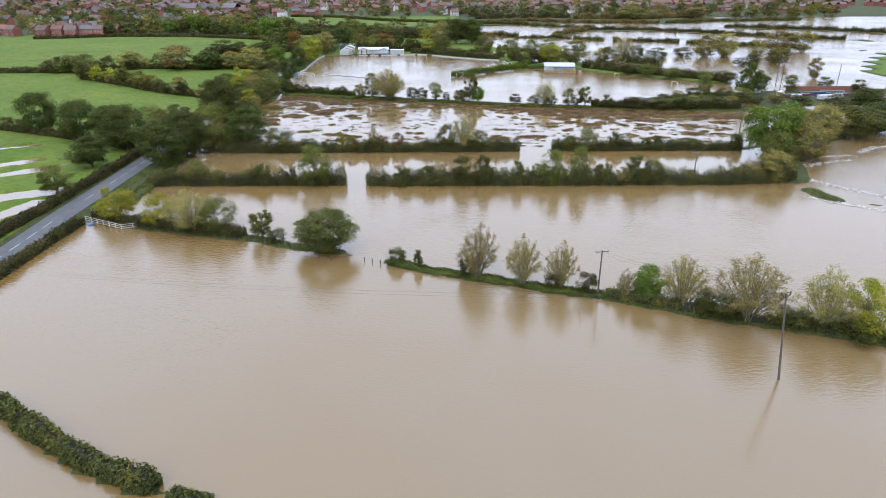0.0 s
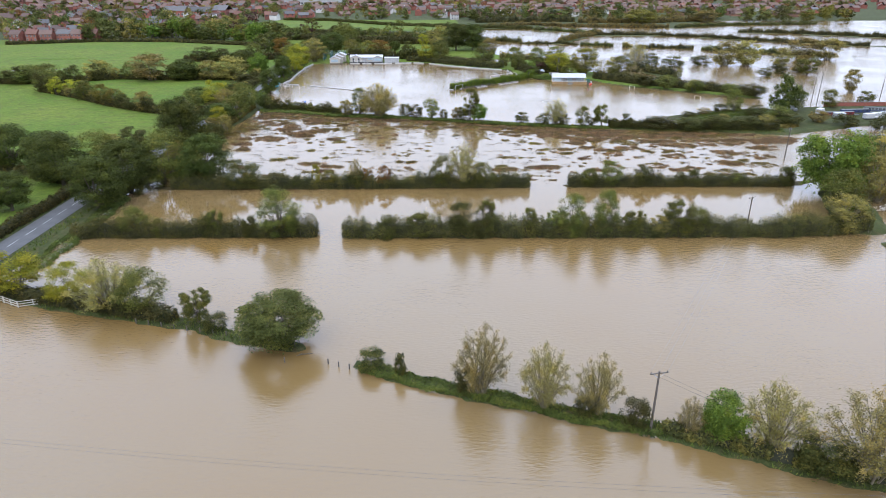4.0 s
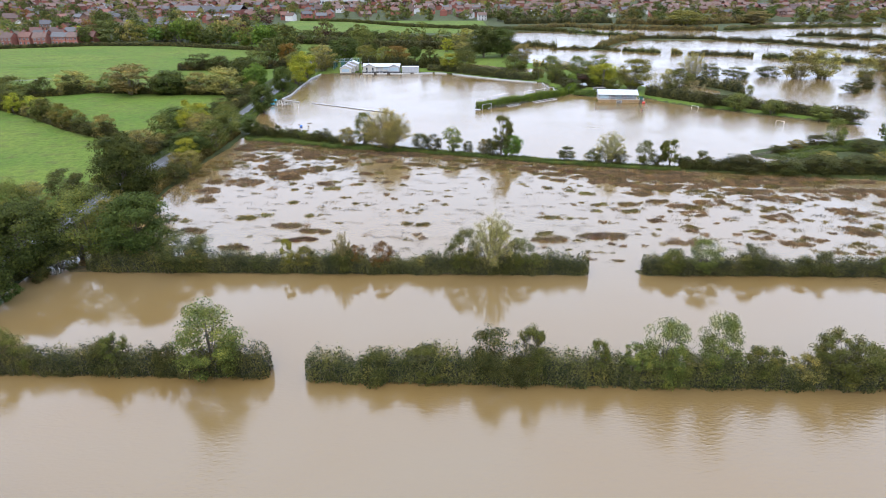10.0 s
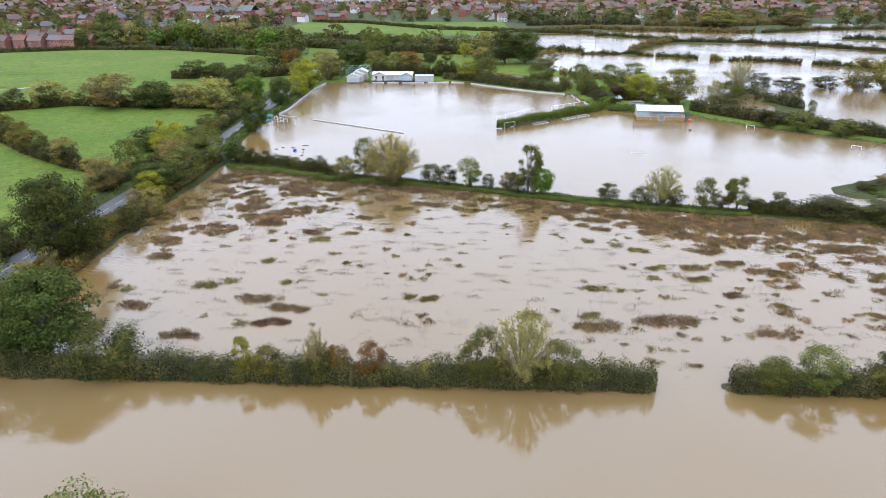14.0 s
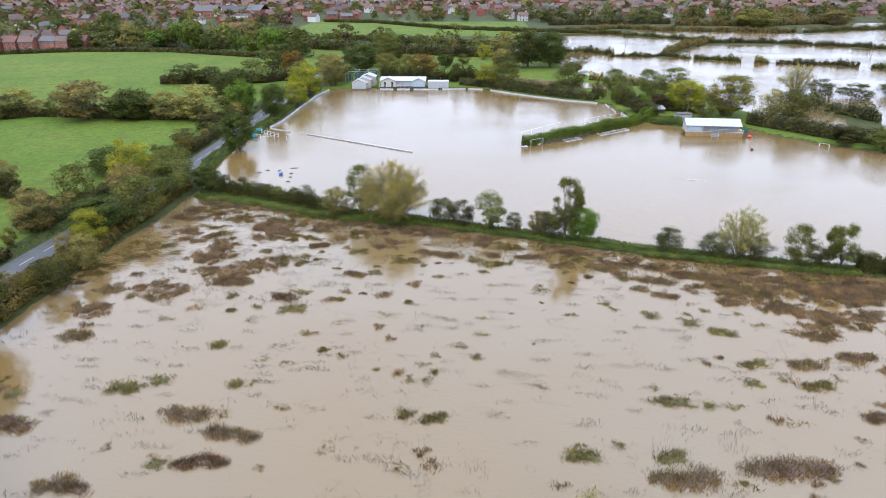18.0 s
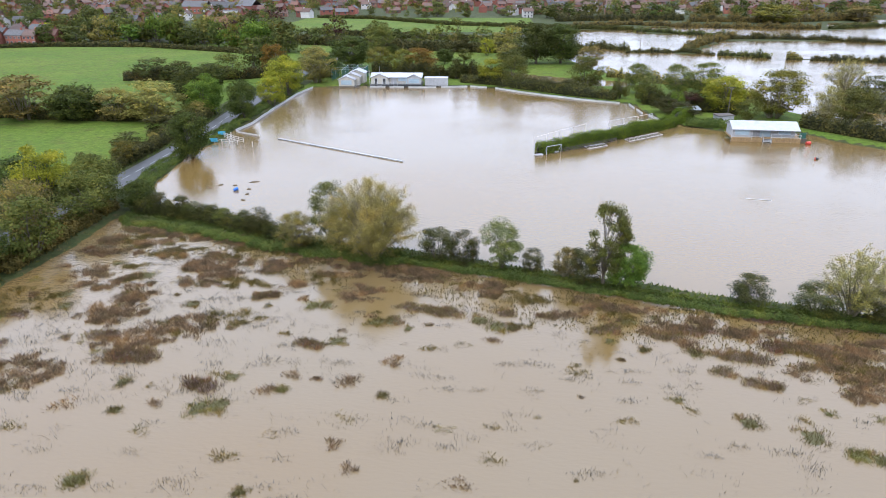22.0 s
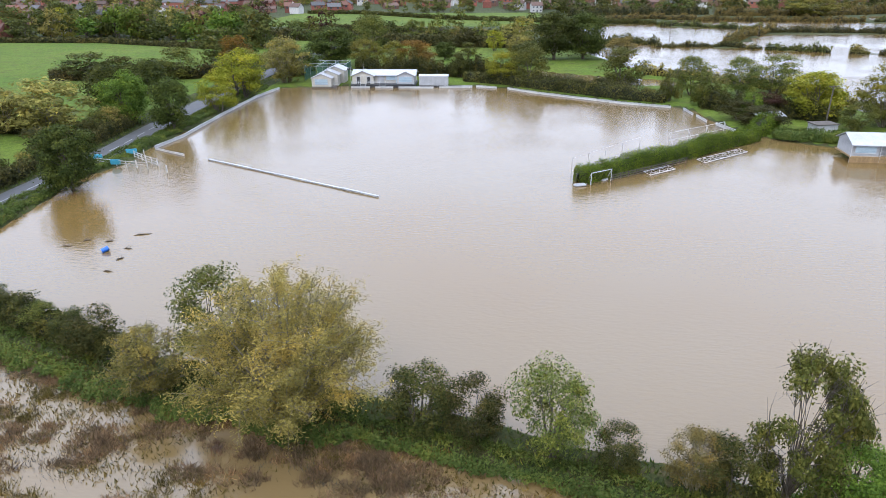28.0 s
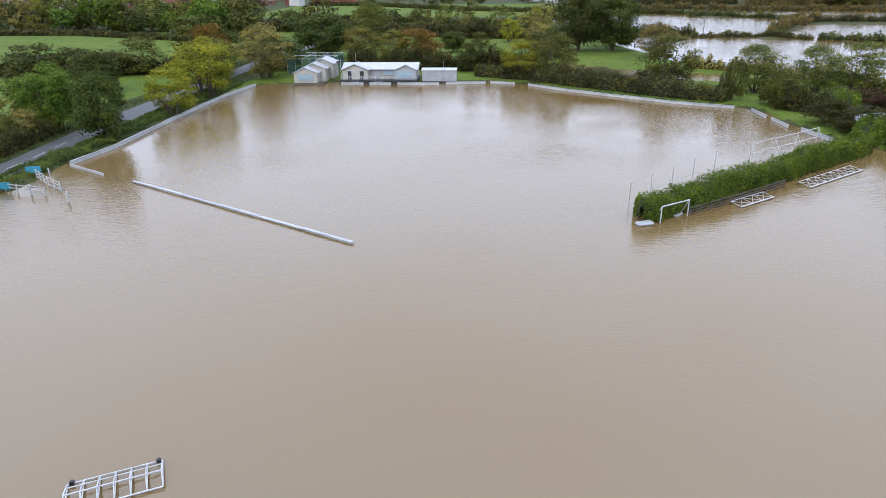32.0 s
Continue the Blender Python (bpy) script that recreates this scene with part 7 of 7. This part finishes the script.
# ---- the town beyond the fields ----
def house(brick, roof, w, d, h, rise, windows=3, door=True, lite=False):
    """A two-storey house with its openings, roof and chimney."""
    ob = new("house")
    part("wall", boxed(-w / 2, -d / 2, -1.0, w / 2, d / 2, h), BRICK[brick], ob)
    for s in (-1, 1) if not lite else ():
        g = part("gable_wall", gable_wall(-d / 2, d / 2, 0, h, h, rise * 0.94, 0.2), BRICK[brick], ob)
        g.matrix_basis = Matrix.Translation((s * (w / 2 - 0.1) + 0.1, 0, 0)) @ Matrix.Rotation(math.pi / 2, 4, "Z")
    part("roof", gable_roof(-w / 2, w / 2, -d / 2, d / 2, h + 0.05, rise, 0.35, "x", 0.2), ROOF[roof], ob)
    c = part("chimney", boxed(w * 0.28, -0.5, h + rise * 0.3, w * 0.28 + 0.8, 0.4, h + rise + 1.1), BRICK[brick], ob)
    part("pot", barred((w * 0.28 + 0.4, 0, h + rise + 1.1), (w * 0.28 + 0.4, 0, h + rise + 1.5), 0.16, 6), ROOF[2], c)
    if lite:
        gab = gable_wall(-d / 2, d / 2, -w / 2 + 0.1, h, h, rise * 0.94, w - 0.2)
        part("gable_wall", gab, BRICK[brick], ob).matrix_basis = Matrix.Rotation(math.pi / 2, 4, "Z")
        for x in (-w * 0.25, w * 0.25):
            part("window", boxed(x - 0.8, -d / 2 - 0.05, h - 1.9, x + 0.8, -d / 2 + 0.02, h - 0.5), PANE, ob)
        return ob
    for k in range(windows):
        x = -w / 2 + w * (k + 0.5) / windows
        for z in (0.9, 3.5):
            if door and k == windows // 2 and z < 2:
                part("door", boxed(x - 0.5, -d / 2 - 0.06, 0.0, x + 0.5, -d / 2 + 0.02, 2.1), DARK, ob)
                continue
            if z + 1.2 < h:
                wn_ = part("window", boxed(x - 0.75, -d / 2 - 0.05, z - 0.08, x + 0.75, -d / 2 + 0.02, z + 1.3), WHITE, ob)
                part("pane", boxed(x - 0.62, -d / 2 - 0.08, z + 0.04, x + 0.62, -d / 2 - 0.04, z + 1.18), PANE, wn_)
    return ob


HOUSE_KINDS = [(0, 0, 8.5, 8, 5.4, 3.0, "red-brick house with a brown tiled roof"), (1, 1, 9, 8, 5.4, 3.0, "brown-brick house with a grey slate roof"), (2, 0, 9, 8, 5.4, 2.8, "pale rendered house with a brown tiled roof"),
               (0, 1, 11, 8, 5.4, 2.8, "wide red-brick house with a grey roof"), (1, 0, 12, 7.5, 5.2, 2.8, "pair of brown-brick houses under one tiled roof"), (0, 2, 8.5, 8, 5.4, 3.2, "red-brick house with a red tiled roof"), (1, 0, 13, 8, 2.9, 2.6, "low brick bungalow with a brown tiled roof")]
masters = []
for k, (b, r, w, d, h, rise, words) in enumerate(HOUSE_KINDS):
    ob = tagged(house(b, r, w, d, h, rise, 4 if w > 10 else 3), words, "house", "houses of the town")
    masters.append(ob)
lites = [tagged(house(b, r, w, d, h, rise, lite=True), words, "house", "houses of the town") for b, r, w, d, h, rise, words in HOUSE_KINDS]
town = random.Random(11)
used = [False] * 20


def put_house(kind, x, y, turn):
    """A house at a place; those beyond the first streets have fewer small parts."""
    m = pose(x, y, land_z(x, y), 0, 0, turn)
    first, slot = (masters[kind], kind) if y < 700 or (kind == 2 and x > 0 and y < 830) else (lites[kind], kind + 10)
    if not used[slot]:
        used[slot] = True
        first.matrix_basis = m
        return first
    return copy_thing(first, m)


spots = []
for k, (x, y) in enumerate([(-304, 556), (-294, 560), (-283, 558), (-272, 564), (-262, 563), (-252, 566), (-308, 578), (-296, 582), (-284, 584), (-310, 600), (-298, 604), (-286, 606), (-330, 560), (-342, 566), (-325, 585)]):
    put_house((0, 5, 0, 3)[k % 4], x, y, town.uniform(-25, 12))
    spots.append((x, y))
put_house(2, 40, 812, 8), put_house(2, -238, 590, 0), put_house(2, 28, 842, -20)
spots += [(40, 812), (-238, 590), (28, 842)]
tries = 0
while len(spots) < 300 and tries < 60000:
    tries += 1
    y = 640 + 400 * town.random() ** 0.9
    x = town.uniform(-0.62 * y, 0.62 * y)
    front = 640 if x < -190 else (860 if x < 60 else 850)
    if -190 <= x < -120:
        front = 790
    if y < front or (x > 60 and y < 850) or any((x - a) ** 2 + (y - b) ** 2 < 150 for a, b in spots):
        continue
    put_house(town.choice([0, 0, 1, 3, 4, 4, 5, 2, 6]), x, y, town.choice([0, 90, 8, -12, 25, 170]) + town.uniform(-8, 8))
    spots.append((x, y))
for slot, first in [(k, m) for k, m in enumerate(masters)] + [(k + 10, m) for k, m in enumerate(lites)]:
    if not used[slot]:
        for o in (*first.children_recursive, first):
            bpy.data.objects.remove(o)
ob = tagged(new("school_building"), "large red-brick school with grey slate roofs", "building")
ob.matrix_basis = pose(-300, 850, land_z(-300, 850), 0, 0, -6)
for x0, x1, y0, y1, h in ((0, 26, 0, 14, 7), (24, 62, 6, 20, 6), (60, 76, -4, 20, 8)):
    part("wall", boxed(x0, y0, -1, x1, y1, h), BRICK[0], ob)
    part("roof", gable_roof(x0, x1, y0, y1, h, 5.0), ROOF[1], ob)
    for k in range(int((x1 - x0) / 4)):
        w_ = part("window", boxed(x0 + 1.2 + 4 * k, y0 - 0.08, 2, x0 + 3.2 + 4 * k, y0 + 0.02, 4.2), WHITE, ob)
        part("pane", boxed(x0 + 1.35 + 4 * k, y0 - 0.12, 2.15, x0 + 3.05 + 4 * k, y0 - 0.06, 4.05), PANE, w_)
ob = tagged(new("white_annex"), "small white flat-roofed building beside the school", "building")
ob.matrix_basis = pose(-226, 775, land_z(-226, 775), 0, 0, 0)
part("wall", boxed(-7, 0, -1, 7, 9, 7), BRICK[2], ob)
part("roof", boxed(-7.3, -0.3, 7, 7.3, 9.3, 7.3), ROOF[1], ob)
for k in range(3):
    part("window", boxed(-5 + 3.8 * k, -0.06, 2.5, -2.8 + 3.8 * k, 0.02, 4.5), PANE, ob)
ob = tagged(new("factory_building"), "long white factory with a pale flat roof", "building")
ob.matrix_basis = pose(-215, 1120, land_z(-215, 1120), 0, 0, -3)
part("wall", boxed(0, 0, -1, 95, 40, 9), GREYCLAD, ob)
part("roof", boxed(-0.5, -0.5, 9, 95.5, 40.5, 9.6), WHITE_ROOF, ob)
for k in range(22):
    part("window", boxed(2 + 4.2 * k, -0.08, 3, 4.6 + 4.2 * k, 0.02, 5.4), PANE, ob)

# the far streets, too small to tell house from house
walls, roofs = [], []
for k in range(620):
    y = town.uniform(960, 1380)
    x = town.uniform(-0.72 * y, 0.72 * y)
    a, w, d, h, rise = town.uniform(-0.4, 0.4) + town.choice([0, 1.57]), town.uniform(4, 7), town.uniform(3.6, 4.4), town.uniform(4.6, 6), town.uniform(2.4, 3.4)
    rot = np.array([[math.cos(a), math.sin(a), 0], [-math.sin(a), math.cos(a), 0], [0, 0, 1]])
    g = np.array([x, y, land_z(x, y)])
    cor = np.array([(-w, -d, -1), (w, -d, -1), (w, d, -1), (-w, d, -1), (-w, -d, h), (w, -d, h), (w, d, h), (-w, d, h), (-w, 0, h + rise), (w, 0, h + rise)], float)
    walls.append((cor @ rot + g, np.array([(0, 1, 5, 4), (1, 2, 6, 5), (2, 3, 7, 6), (3, 0, 4, 7), (5, 6, 9, 9), (7, 4, 8, 8)])[:4]))
    top = np.array([(-w - 0.3, -d - 0.4, h - 0.3), (w + 0.3, -d - 0.4, h - 0.3), (w + 0.3, 0, h + rise), (-w - 0.3, 0, h + rise), (-w - 0.3, d + 0.4, h - 0.3), (w + 0.3, d + 0.4, h - 0.3)])
    roofs.append((top @ rot + g, np.array([(0, 1, 2, 3), (3, 2, 5, 4)])))
tagged(new("far_house_walls", mesh_np("far_house_walls", *gather(walls), BRICK[0])), "brick walls of far streets of houses", "houses", kind="stuff")
tagged(new("far_roofs", mesh_np("far_roofs", *gather(roofs), ROOF[0])), "brown tiled roofs of far streets of houses", "houses", kind="stuff")

# trees among the houses and along the far fields
far = random.Random(23)
kinds = ["oak", "green", "green", "olive", "round", "tan", "round", "lime", "rust", "purple"]
for k in range(60):
    x, y = far.uniform(-82, 40), far.uniform(445, 640)
    if y < 468 and x > -60 or (16 < x < 40 and y < 500):
        continue
    h = far.uniform(3, 9)
    plant(far.choice(["bush", "bush", "green", "olive", "tan", "oak", "lime"]), x, y, h, h * far.uniform(1.0, 1.6), 1 if y < 540 else 0, group="trees behind the pavilion")
woods = {}
stock = {}


def far_tree(kind, x, y, height, width):
    """A tree too far off to tell from its neighbours: added to the far woods."""
    key = (kind, far.randrange(3))
    if key not in stock:
        stock[key] = tree(kind, key[1], 0)
    a, g = far.uniform(0, 6.28), land_z(x, y)
    rot = np.array([[math.cos(a), math.sin(a), 0], [-math.sin(a), math.cos(a), 0], [0, 0, 1]]) * np.array([width / 10, width / 10, height / 10])
    for slot, (v, q) in zip((kind, "trunk"), stock[key]):
        woods.setdefault(slot, []).append((v @ rot + (x, y, g), q))


count = 0
while count < 760:
    y = 470 + 820 * far.random() ** 1.15
    x = far.uniform(-0.66 * y, 0.62 * y)
    if x > -90 and y < 560 or (x > 30 and y < 830) or (-170 < x < 50 and 600 < y < 800) or (x < -105 and y < 560):
        continue
    k = far.choice(kinds[:7] if far.random() < 0.8 else kinds)
    h = far.uniform(7, 14) if y < 800 else far.uniform(6, 12)
    w = h * far.uniform(0.8, 1.35)
    if y > 660:
        far_tree(k, x, y, h, w)
    else:
        plant(k, x, y, h, w, 0, group="far trees")
    count += 1
for k in range(46):
    t = k / 45
    plant(far.choice(["round", "green", "tan", "oak", "bright", "olive"]), -255 + 150 * t + far.uniform(-6, 6), 572 - 44 * t + 26 * math.sin(t * 3.1) + far.uniform(-12, 14), far.uniform(9, 16), far.uniform(11, 17), 0, group="far trees")
for k in range(60):
    t = k / 59
    plant(far.choice(["green", "olive", "oak", "bush"]), 40 + 440 * t, 800 - 10 * t + far.uniform(-25, 45), far.uniform(9, 15), far.uniform(12, 20), 0, group="far trees")
for slot, pieces in woods.items():
    look_of = BARK if slot == "trunk" else LEAF[slot]
    tagged(new("far_trunks" if slot == "trunk" else "far_woods", mesh_np("far_woods", *gather(pieces), look_of)), "bare trunks of the far trees" if slot == "trunk" else "leafy crowns of far trees among the houses", "far trees", kind="stuff")
